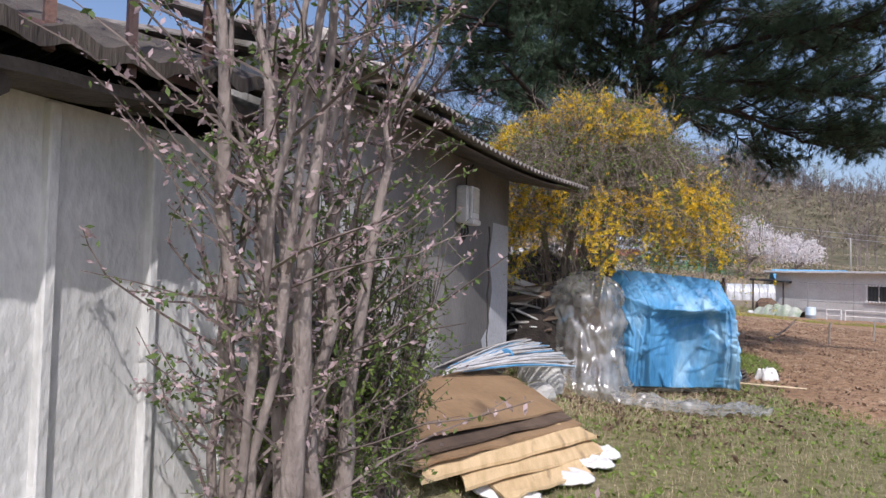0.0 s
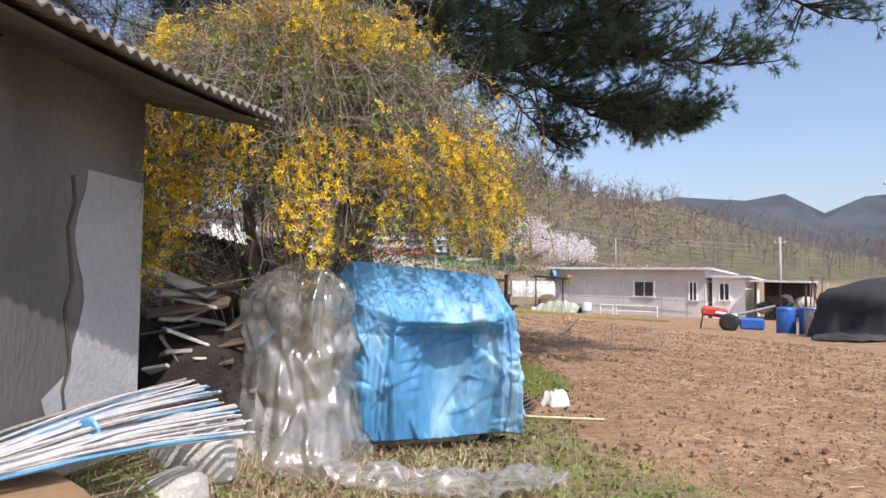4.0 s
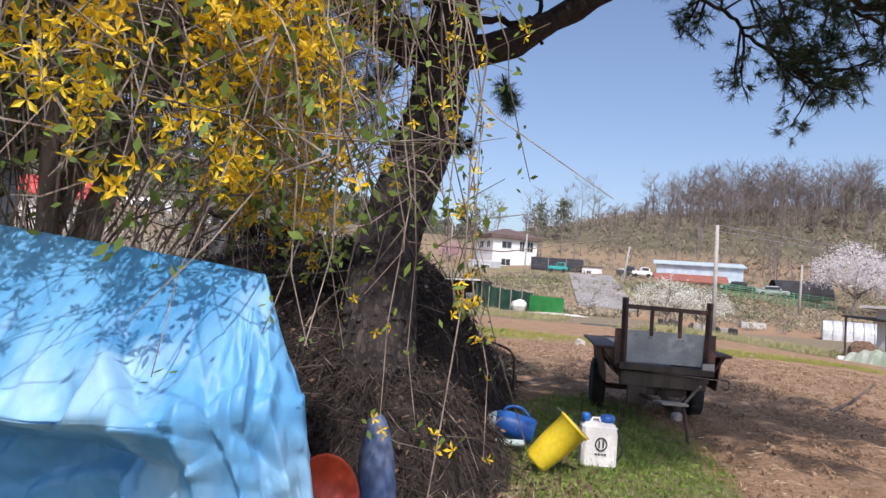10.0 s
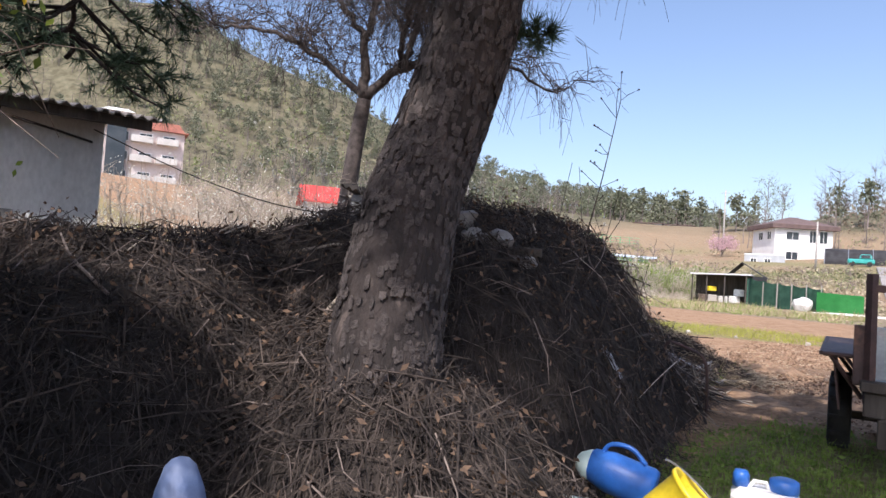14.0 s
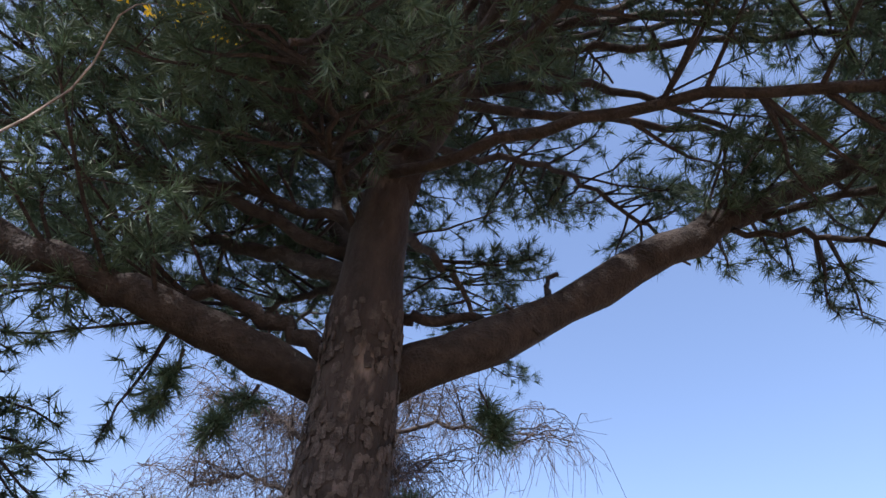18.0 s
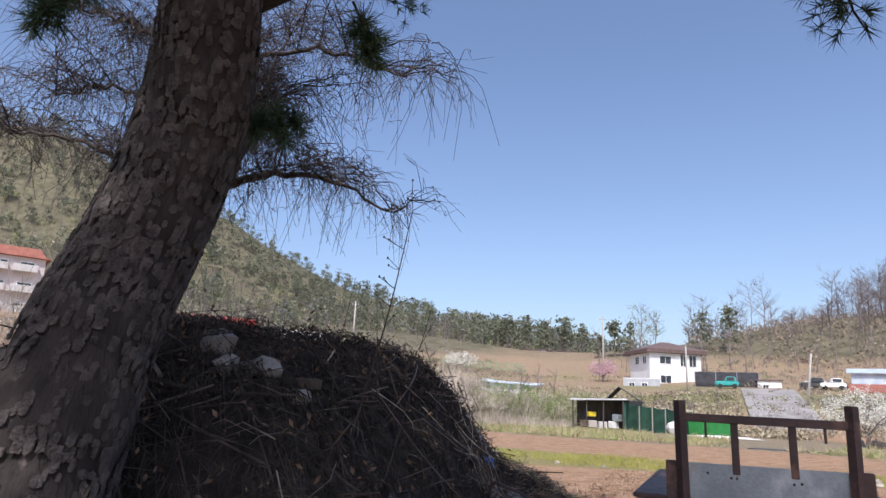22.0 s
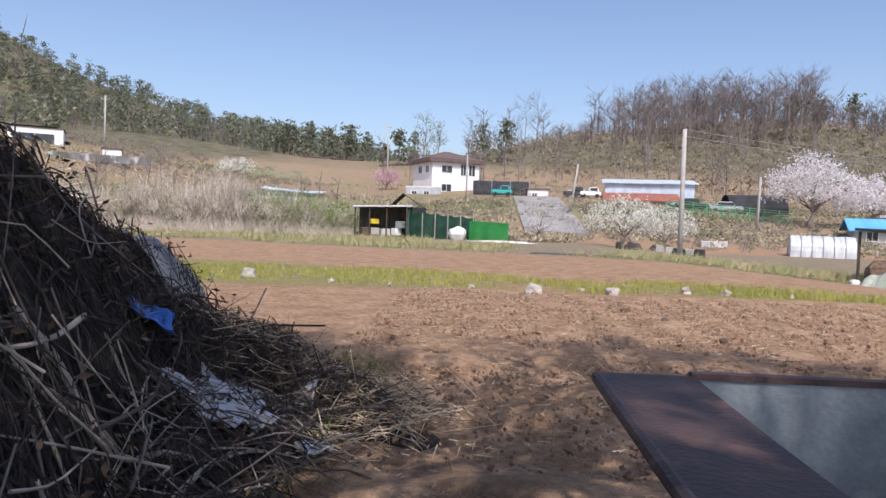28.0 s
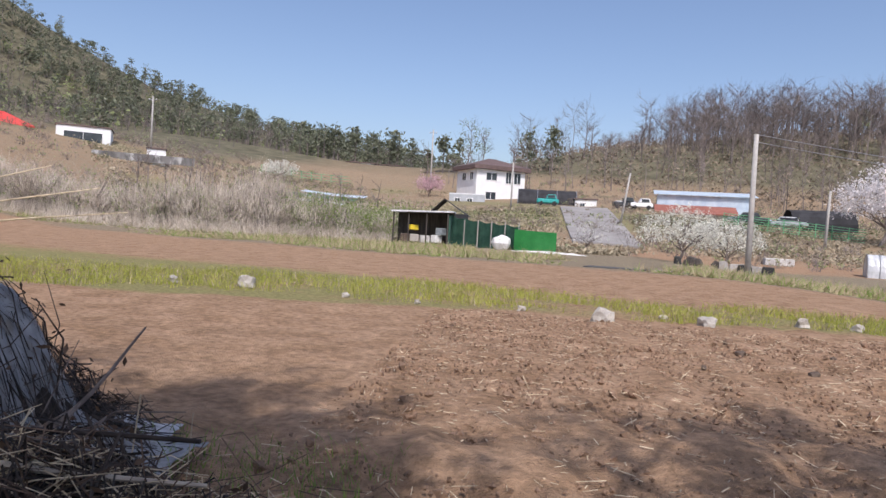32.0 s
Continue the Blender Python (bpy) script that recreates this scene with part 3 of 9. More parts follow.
def ground_material():
    m = bpy.data.materials.new("field_and_hills")
    m.use_nodes = True
    nt = m.node_tree
    b = nt.nodes["Principled BSDF"]
    b.inputs["Roughness"].default_value = 0.95
    b.inputs["Specular IOR Level"].default_value = 0.15
    tc = nt.nodes.new("ShaderNodeTexCoord")

    def tex(scale, detail=5.0):
        n = nt.nodes.new("ShaderNodeTexNoise")
        n.inputs["Scale"].default_value, n.inputs["Detail"].default_value = scale, detail
        nt.links.new(tc.outputs["Object"], n.inputs["Vector"])
        return n.outputs["Fac"]

    def two(fac, a, c, lo=0.35, hi=0.65):
        r = nt.nodes.new("ShaderNodeValToRGB")
        r.color_ramp.elements[0].position, r.color_ramp.elements[1].position = lo, hi
        r.color_ramp.elements[0].color, r.color_ramp.elements[1].color = (*a, 1), (*c, 1)
        nt.links.new(fac, r.inputs["Fac"])
        return r.outputs["Color"]

    def over(base, col, attr, noise_fac, soft=0.3):
        at = nt.nodes.new("ShaderNodeAttribute")
        at.attribute_name = attr
        s1 = nt.nodes.new("ShaderNodeMath")
        s1.operation = "MULTIPLY_ADD"
        nt.links.new(noise_fac, s1.inputs[0])
        s1.inputs[1].default_value = 0.9
        nt.links.new(at.outputs["Fac"], s1.inputs[2])
        mr = nt.nodes.new("ShaderNodeMapRange")
        mr.inputs["From Min"].default_value, mr.inputs["From Max"].default_value = 0.85 - soft / 2, 0.85 + soft
        nt.links.new(s1.outputs[0], mr.inputs["Value"])
        mx = nt.nodes.new("ShaderNodeMixRGB")
        nt.links.new(mr.outputs["Result"], mx.inputs["Fac"])
        nt.links.new(base, mx.inputs["Color1"])
        nt.links.new(col, mx.inputs["Color2"])
        return mx.outputs["Color"]

    big, mid, fine, tiny, vast = tex(0.35), tex(2.2), tex(14), tex(60), tex(0.03)
    col = two(mid, (0.325, 0.21, 0.128), (0.445, 0.30, 0.195))
    mx = nt.nodes.new("ShaderNodeMixRGB")
    mx.blend_type = "MULTIPLY"
    mx.inputs["Fac"].default_value = 0.7
    nt.links.new(col, mx.inputs["Color1"])
    nt.links.new(two(fine, (0.5, 0.48, 0.46), (1.3, 1.25, 1.2), 0.3, 0.7), mx.inputs["Color2"])
    col = mx.outputs["Color"]
    col = over(col, two(fine, (0.19, 0.15, 0.10), (0.32, 0.265, 0.18)), "zone_dry", mid)
    col = over(col, two(fine, (0.18, 0.16, 0.08), (0.29, 0.26, 0.145)), "zone_grass", mid)
    col = over(col, two(fine, (0.20, 0.185, 0.075), (0.31, 0.28, 0.12)), "zone_lime", mid)
    col = over(col, two(big, (0.098, 0.090, 0.056), (0.175, 0.16, 0.105)), "zone_wood", vast)
    # distance haze painted as a bluer ground colour
    col = over(col, two(vast, (0.050, 0.064, 0.080), (0.085, 0.098, 0.112)), "zone_haze", vast, 0.6)
    nt.links.new(col, b.inputs["Base Color"])
    bp = nt.nodes.new("ShaderNodeBump")
    bp.inputs["Strength"].default_value, bp.inputs["Distance"].default_value = 1.0, 0.03
    ad = nt.nodes.new("ShaderNodeMath")
    nt.links.new(fine, ad.inputs[0])
    nt.links.new(tiny, ad.inputs[1])
    nt.links.new(ad.outputs[0], bp.inputs["Height"])
    nt.links.new(bp.outputs["Normal"], b.inputs["Normal"])
    return m


M_ground = ground_material()
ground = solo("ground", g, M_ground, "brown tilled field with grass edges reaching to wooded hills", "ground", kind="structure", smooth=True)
for key, arr in (("zone_grass", zone_grass), ("zone_lime", zone_lime), ("zone_dry", zone_dry), ("zone_wood", zone_wood), ("zone_haze", zone_haze)):
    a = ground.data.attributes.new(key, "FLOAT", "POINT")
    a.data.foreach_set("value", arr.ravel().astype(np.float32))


def gz(x, y):
    return float(terrain(x, y))


# brush mound: height above the ground
SPINES = [  # x, y, height, half width
    [(-4.0, 12.2, 1.3, 1.75), (-1.5, 11.4, 1.32, 1.75), (0.95, 11.05, 1.28, 1.75), (0.6, 12.7, 1.3, 1.75), (2.1, 13.1, 1.75, 1.75), (2.05, 15.2, 1.76, 1.7), (2.0, 17.1, 1.62, 1.65), (1.95, 18.0, 1.20, 1.3), (1.93, 19.0, 0.98, 0.88), (1.90, 19.6, 0.75, 0.66), (1.88, 19.95, 0.35, 0.56)],
    [(2.1, 12.0, 0.95, 1.3), (2.85, 11.5, 0.72, 1.15)],
    [(2.3, 18.2, 0.75, 1.1), (3.0, 18.65, 0.42, 0.75), (3.45, 18.45, 0.16, 0.6)],
]


def heap(x, y):
    z = np.zeros_like(np.asarray(x, float))
    for spine in SPINES:
        for (ax, ay, ah, ar), (bx, by, bh, br) in zip(spine, spine[1:]):
            d, t = seg_dist(x, y, (ax, ay), (bx, by))
            R = ar + (br - ar) * t
            full = np.clip(1 - (d / R) ** 1.7, 0, 1)
            thin = smooth01(15.8, 18.0, y)        # the steep core narrows towards the tail, over a low skirt
            crest = (0.70 - 0.12 * thin) * np.clip(1 - (d / ((0.70 - 0.24 * thin) * R)) ** 2.2, 0, 1) + (0.30 + 0.12 * thin) * np.clip(1 - d / R, 0, 1)
            z = np.maximum(z, (ah + (bh - ah) * t) * (full + (crest - full) * smooth01(14.8, 16.6, y)))
    return z * (1 + 0.10 * wave(x * 1.3, y * 1.3, 61))


HEAP = Chart(heap, -7, 5, 8.5, 22, 0.06)


def mound(x, y):
    if np.ndim(x) == 0:
        return HEAP.at(float(x), float(y)) or 0.0
    return heap(x, y)


mx_, my_ = np.meshgrid(np.arange(-6, 4.6, 0.11), np.arange(8.9, 21.2, 0.11))
mz_ = mound(mx_, my_)
rs = np.random.RandomState(8)
mzz = terrain(mx_, my_) + mz_ + np.where(mz_ > 0.02, 0.05 * wave(mx_ * 4, my_ * 4, 62) + 0.05 * (rs.rand(*mx_.shape) - 0.3), -0.12)
brush_mound = thing("brush_mound", (1.5, 14.5, 0.0), "long mound of dry brush, soil and stalks under the pine", "mound")
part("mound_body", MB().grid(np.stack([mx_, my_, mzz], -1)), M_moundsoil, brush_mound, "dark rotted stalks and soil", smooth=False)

# ---- old house with rendered walls ----
def along(s, d, z):
    """A place s metres along the front wall from its far corner (negative towards the start), d in front of it."""
    p = WC + WT * s + WN * d
    return (p[0], p[1], z)


WRZ = math.atan2(WT[1], WT[0])
house = thing("old_house", along(-3, -1.5, 0), "old low farmhouse with whitewashed and grey cement walls", "house")
# white ribbed part near the start, grey part towards the far corner
SPLIT = -4.35
part("wall_white", MB().box(along((SPLIT - 10.5) / 2, -0.09, 1.0), (10.5 + SPLIT, 0.18, 2.06), WRZ), M_plaster, house, "stained whitewashed wall with cracks")
part("wall_grey", MB().box(along(SPLIT / 2 - 0.004, -0.12, 1.30), (-SPLIT - 0.008, 0.24, 2.54), WRZ, bevel=0.015), M_cement, house, "grey cement wall with pale patches")
part("wall_end", MB().box(along(-0.12, -1.75, 1.30), (0.236, 3.0, 2.54), WRZ, bevel=0.01), M_cement, house)
part("wall_back", MB().box(along(-5.3, -3.35, 1.3), (10.4, 0.2, 2.5), WRZ), M_cement, house)
part("wall_near_end", MB().box(along(-10.4, -1.75, 1.3), (0.2, 3.0, 2.5), WRZ), M_plaster, house)
for s in (-4.62, -5.05, -5.5, -5.98, -6.5):
    part("wall_rib", MB().box(along(s, 0.012, 1.02), (0.045, 0.05, 2.0), WRZ, bevel=0.008), M_plaster, house, "raised vertical joint strip")
# paler re-rendered patch and crack on the grey wall
rs = np.random.RandomState(5)
P = []
for i, z in enumerate(np.linspace(0.45, 2.0, 14)):
    l = -0.62 + 0.05 * math.sin(i * 1.1) + (0.0 if z > 0.9 else -0.25)
    P.append([along(l, 0.004, z), along(-0.02, 0.004, z)])
part("render_patch", MB().grid(P), material("pale_blue_grey_render", (0.36, 0.37, 0.39), (0.44, 0.45, 0.47), 2, 0.9, 0.35, 30, c3=(0.52, 0.52, 0.52)), house, "paler cement patch")
crack = [along(-0.70 + 0.03 * math.sin(i * 2.1), 0.002, 1.95 - i * 0.14) for i in range(11)]
part("crack", MB().tube(crack, 0.012, 4), M_darkwood, house, "dark crack in the render")


def corrugated(s0, s1, d0, d1, z0, z1, th=0.012, pitch=0.075, amp=0.016, rows=3, n=None, jag=0.0):
    """Roof sheet between s0 and s1 along the wall, from d0 (eave) to d1 (ridge), waves running down the slope."""
    n = n or int((s1 - s0) / pitch * 6)
    ss = np.linspace(s0, s1, n)
    P = []
    for k in range(rows):
        t = k / (rows - 1)
        row = []
        for i, s in enumerate(ss):
            d = d0 + (d1 - d0) * t + (jag * math.sin(s * 9.0) * (1 - t))
            z = z0 + (z1 - z0) * t + amp * math.sin(s * 2 * math.pi / pitch) + 0.03 * math.sin(s * 1.1)
            row.append(along(s, d, z))
        P.append(row)
    return MB().slab(P, th)


def eave(s):
    """The grey part's eave runs slantwise away from its wall."""
    return float(np.interp(s, [-4.5, -3.4, -2.2, 0.14], [0.17, 0.30, 0.43, 0.87]))


def slope_sheet(s0, s1, far, z1, lift=0.0, amp=0.016, pitch=0.075, th=0.010, reach=0.0):
    """Corrugated sheets from the slanting eave up to the ridge."""
    ss = np.linspace(s0, s1, max(2, int((s1 - s0) / pitch * 6)))
    P = []
    for t in np.linspace(0, 1, 5):
        row = []
        for s in ss:
            d0 = eave(s) - reach
            d = d0 + (far - d0) * t
            z = 2.405 + 0.03 * math.sin(s * 1.7 + 0.6) * (1 - t) - (d - 0.84) * (z1 - 2.41) / (0.84 - far) + amp * math.sin(s * 2 * math.pi / pitch) + lift
            row.append(along(s, d, z))
        P.append(row)
    return MB().slab(P, th)


roof = part("roof", slope_sheet(-4.45, 0.12, -1.85, 3.05), M_asbestos, house, "corrugated cement roof sheet with mossy stains")
for s0, s1 in ((-4.3, -3.35), (-3.45, -2.45)):
    sub("roof_sheet", slope_sheet(s0, s1, -1.0, 3.05, 0.035, reach=-0.05), M_asbestos, roof, "loose overlapping corrugated sheet")
sub("roof_sheet", corrugated(-4.45, 0.12, -1.8, -4.2, 3.05, 2.5), M_asbestos, roof)
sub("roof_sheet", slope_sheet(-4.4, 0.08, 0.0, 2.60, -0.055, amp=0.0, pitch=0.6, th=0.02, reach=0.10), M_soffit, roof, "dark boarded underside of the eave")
# lower old roof over the whitewashed part
def old_slope(far, z1, d0, lift, th, amp, pitch):
    ss = np.linspace(-10.6, -4.42, 170)
    return MB().slab([[along(s, d0 + (far - d0) * t, float(np.interp(s, [-10.6, -6.0, -4.4], [2.04, 2.08, 2.26])) + (z1 - 2.1) * t + amp * math.sin(s * 2 * math.pi / pitch) + 0.012 * math.sin(s * 7.3) + lift) for s in ss] for t in np.linspace(0, 1, 4)], th)


sub("roof_sheet", old_slope(-1.85, 2.95, 0.32, 0.05, 0.06, 0.018, 0.22), M_darkwood, roof, "dark decayed roof covering")
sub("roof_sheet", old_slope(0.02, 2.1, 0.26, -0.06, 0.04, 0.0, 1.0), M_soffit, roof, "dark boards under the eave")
sub("roof_sheet", corrugated(-10.6, -4.3, -1.8, -4.2, 2.94, 2.4, pitch=0.22, amp=0.03), M_darkwood, roof)
for s0 in np.arange(-10.2, -4.5, 0.62):
    part("rafter", MB().tube([along(s0, -0.05, 2.03 + 0.05 * (s0 > -5.5)), along(s0 + 0.03, 0.24, 1.97 + 0.08 * (s0 > -5.5))], 0.035, 7), M_darkwood, house, "round dark rafter end")
# stones that weigh the roof down, each loose
for i, (s, d, sc) in enumerate([(-4.1, 0.10, (0.34, 0.22, 0.14)), (-3.55, 0.17, (0.26, 0.2, 0.13)), (-3.8, -0.12, (0.3, 0.24, 0.16)), (-3.15, 0.2, (0.18, 0.15, 0.1))]):
    a = along(s, d, 2.41 + (0.84 - d) * 0.238 + 0.06 + sc[2] * 0.42)
    solo("roof_stone", MB().rock(a, sc, 70 + i), M_stone, "pale stone weighing down the corrugated roof", "stone", "stones on the roof")
# meter box
meter = thing("meter_box", along(-1.51, 0.01, 1.93), "grey plastic electricity meter box on the cement wall", "meter box")
part("back_box", MB().box(along(-1.53, 0.055, 2.08), (0.22, 0.11, 0.34), WRZ, bevel=0.015), M_greybox, meter)
part("door", MB().box(along(-1.49, 0.125, 2.10), (0.20, 0.03, 0.30), WRZ, bevel=0.012), M_greybox, meter, "raised grey front cover")
part("window", MB().box(along(-1.49, 0.142, 2.12), (0.15, 0.006, 0.22), WRZ), material("cloudy_cover", (0.40, 0.40, 0.38), (0.50, 0.50, 0.48), 5, 0.25, 0.0, 20), meter, "cloudy clear panel")
part("lip", MB().box(along(-1.50, 0.11, 1.925), (0.20, 0.10, 0.05), WRZ, bevel=0.01), M_greybox, meter)
for ds in (-0.07, -0.01, 0.05):
    part("cable", MB().tube([along(-1.53 + ds, 0.05, 1.93), along(-1.53 + ds * 1.4, 0.06, 1.84), along(-1.53 + ds * 0.6, 0.03, 1.77)], 0.011, 6), M_black, meter, "black cable loop")
part("cable", MB().tube([along(-1.45, 0.03, 2.22), along(-1.43, 0.02, 2.35), along(-1.23, 0.015, 2.5)], 0.008, 6), M_black, meter)
# square frames standing on the near roof
for s0, wd_f in ((-6.5, 0.78), (-5.42, 0.36)):
    fr = thing("roof_frame", along(s0, 0.28, 2.14), "dark rusty square steel frame standing on the roof edge", "metal frame", "frames on the roof")
    for a, b in (((0, 0), (0, 0.42)), ((wd_f, 0), (wd_f, 0.42)), ((0, 0.42), (wd_f, 0.42)), ((0, 0.06), (wd_f, 0.06))):
        part("bar", MB().tube([along(s0 + a[0], 0.28, 2.10 + a[1]), along(s0 + b[0], 0.28, 2.10 + b[1])], 0.022, 4), M_rust, fr)

# small rear hut beyond the mound, corner towards the walker
rear = thing("rear_hut", (-3.0, 11.4, 0), "small pale plastered hut with a corrugated roof", "hut")
RD = np.array([math.sin(radians(20)), math.cos(radians(20))])
RNn = np.array([math.cos(radians(20)), -math.sin(radians(20))])


def rh(s, d, z):
    p = np.array([-1.22, 12.28]) + RD * s + RNn * d
    return (p[0], p[1], z)


rz2 = math.atan2(RD[1], RD[0])
for a, b, w, d in ((-1.9, -0.08, 3.8, 0.16), (-0.08, -1.44, 0.16, 2.56), (-1.9, -2.8, 3.8, 0.16)):
    part("wall", MB().box(rh(a, b, 1.25), (w, d, 2.56), rz2, bevel=0.01), M_plaster, rear)
for a in (-0.85, -1.35):
    part("conduit", MB().tube([rh(a, 0.02, 2.5), rh(a - 0.03, 0.02, 1.9), rh(a - 0.01, 0.02, 1.3)], 0.018, 6), M_darkwood, rear, "dark cable running down the wall")
part("cable", MB().tube([rh(-0.75, 0.03, 2.42), rh(-0.4, 0.03, 2.36), rh(-0.1, 0.03, 2.30)], 0.012, 6), M_black, rear)
part("patch", MB().box(rh(-0.85, 0.004, 1.35), (0.34, 0.012, 0.5), rz2, bevel=0.004), M_cement, rear, "grey cement patch on the wall")
P = [[rh(a, d, 2.56 + 0.16 * (0.4 - d) + 0.02 * math.sin(a * 60)) for a in np.linspace(-4.0, 0.46, 180)] for d in (0.40, -1, -3.1)]
part("roof", MB().slab(P, 0.015), M_asbestos, rear, "corrugated roof with a worn edge")
part("fascia", MB().box(rh(-1.75, 0.30, 2.50), (4.2, 0.03, 0.10), rz2, bevel=0.006), M_darkwood, rear)

# ---- trees and shrubs ----
def curve(pts, n):
    """Smooth curve through the points (Catmull-Rom), n samples."""
    p = np.asarray(pts, float)
    p = np.vstack([2 * p[0] - p[1], p, 2 * p[-1] - p[-2]])
    out = []
    for u in np.linspace(0, len(p) - 3 - 1e-6, n):
        i = int(u)
        t = u - i
        a, b, c, d = p[i:i + 4]
        out.append(0.5 * (2 * b + (c - a) * t + (2 * a - 5 * b + 4 * c - d) * t ** 2 + (3 * b - a - 3 * c + d) * t ** 3))
    return np.array(out)


def unit(v):
    return v / (np.linalg.norm(v) + 1e-9)


def tuft(rs, c, d, n, length, width, spread=1.0):
    """Needles that fan out round the end of a twig: thin triangles."""
    k = rs.normal(size=(n, 3)) * 0.75 * spread + d[None] * 0.85
    k /= np.linalg.norm(k, axis=1)[:, None]
    L = length * (0.7 + 0.5 * rs.rand(n))[:, None]
    side = np.cross(k, rs.normal(size=(n, 3)))
    side /= np.linalg.norm(side, axis=1)[:, None]
    b = c[None] - d[None] * (rs.rand(n)[:, None] * 0.07)
    return np.stack([b - side * width, b + side * width, b + k * L], 1)


def leaves(rs, c, n, size, spread):
    """n small two-triangle leaves scattered round c."""
    p = c[None] + rs.normal(size=(n, 3)) * spread
    a = rs.normal(size=(n, 3))
    a /= np.linalg.norm(a, axis=1)[:, None]
    b = np.cross(a, rs.normal(size=(n, 3)))
    b /= np.linalg.norm(b, axis=1)[:, None]
    s = size * (0.6 + 0.8 * rs.rand(n))[:, None]
    return np.stack([p - a * s, p + b * s * 0.45, p + a * s, p - b * s * 0.45], 1)


# the big leaning pine
rs = np.random.RandomState(12)
pine = thing("pine_tree", (2.88, 11.4, 0.0), "large leaning pine with flaky bark and dark needle clumps", "tree")
TRUNK = curve([(2.90, 11.33, -0.1), (2.86, 11.46, 0.55), (2.81, 11.59, 1.1), (2.77, 11.77, 1.66), (2.80, 11.89, 2.0), (2.91, 11.95, 2.42), (3.04, 11.92, 2.85), (3.15, 11.80, 3.4), (3.28, 11.64, 4.1), (3.44, 11.50, 4.92), (3.61, 11.36, 6.68), (3.77, 11.36, 8.0), (3.75, 11.4, 8.9), (3.8, 11.45, 9.8)], 60)
TR = np.interp(np.linspace(0, 1, 60), [0, 0.08, 0.25, 0.46, 0.56, 0.66, 0.8, 1.0], [0.36, 0.31, 0.265, 0.245, 0.215, 0.15, 0.09, 0.025])
trunk = part("trunk", MB().tube(TRUNK, TR * (1 + 0.04 * np.sin(np.arange(60) * 1.9)), 18), M_bark, pine, "leaning trunk with dark flaky bark", smooth=True)
# bark plates, each a thin raised flake
pl = MB()
for k in range(2900):
    u = rs.rand() * 34
    i = int(u)
    c = TRUNK[i] + (TRUNK[i + 1] - TRUNK[i]) * (u - i)
    t = unit(TRUNK[i + 1] - TRUNK[i])
    ang = rs.rand() * 6.283
    a = unit(np.cross(t, [0, 0, 1.0]) + 1e-6)
    b = np.cross(t, a)
    nrm = a * math.cos(ang) + b * math.sin(ang)
    sd = np.cross(t, nrm)
    r = np.interp(u, np.arange(60), TR)
    w, h, e = 0.009 + 0.013 * rs.rand(), 0.016 + 0.028 * rs.rand(), 0.004 + 0.007 * rs.rand()
    o = c + nrm * (r * 1.0 + 0.002)
    q = [o + sd * w * x * (0.7 + 0.5 * rs.rand()) + t * h * y * (0.7 + 0.5 * rs.rand()) for x, y in ((-1, -0.7), (0, -1), (1, -0.6), (0.9, 0.7), (0.1, 1), (-1, 0.6))]
    top = [p + nrm * e * (0.6 + 0.6 * rs.rand()) for p in q]
    pl.add(q + top, [(6, 7, 8, 9, 10, 11)] + [(j, (j + 1) % 6, 6 + (j + 1) % 6, 6 + j) for j in range(6)])
tagged(sub("bark_plates", pl, M_plate, trunk), kind="stuff")

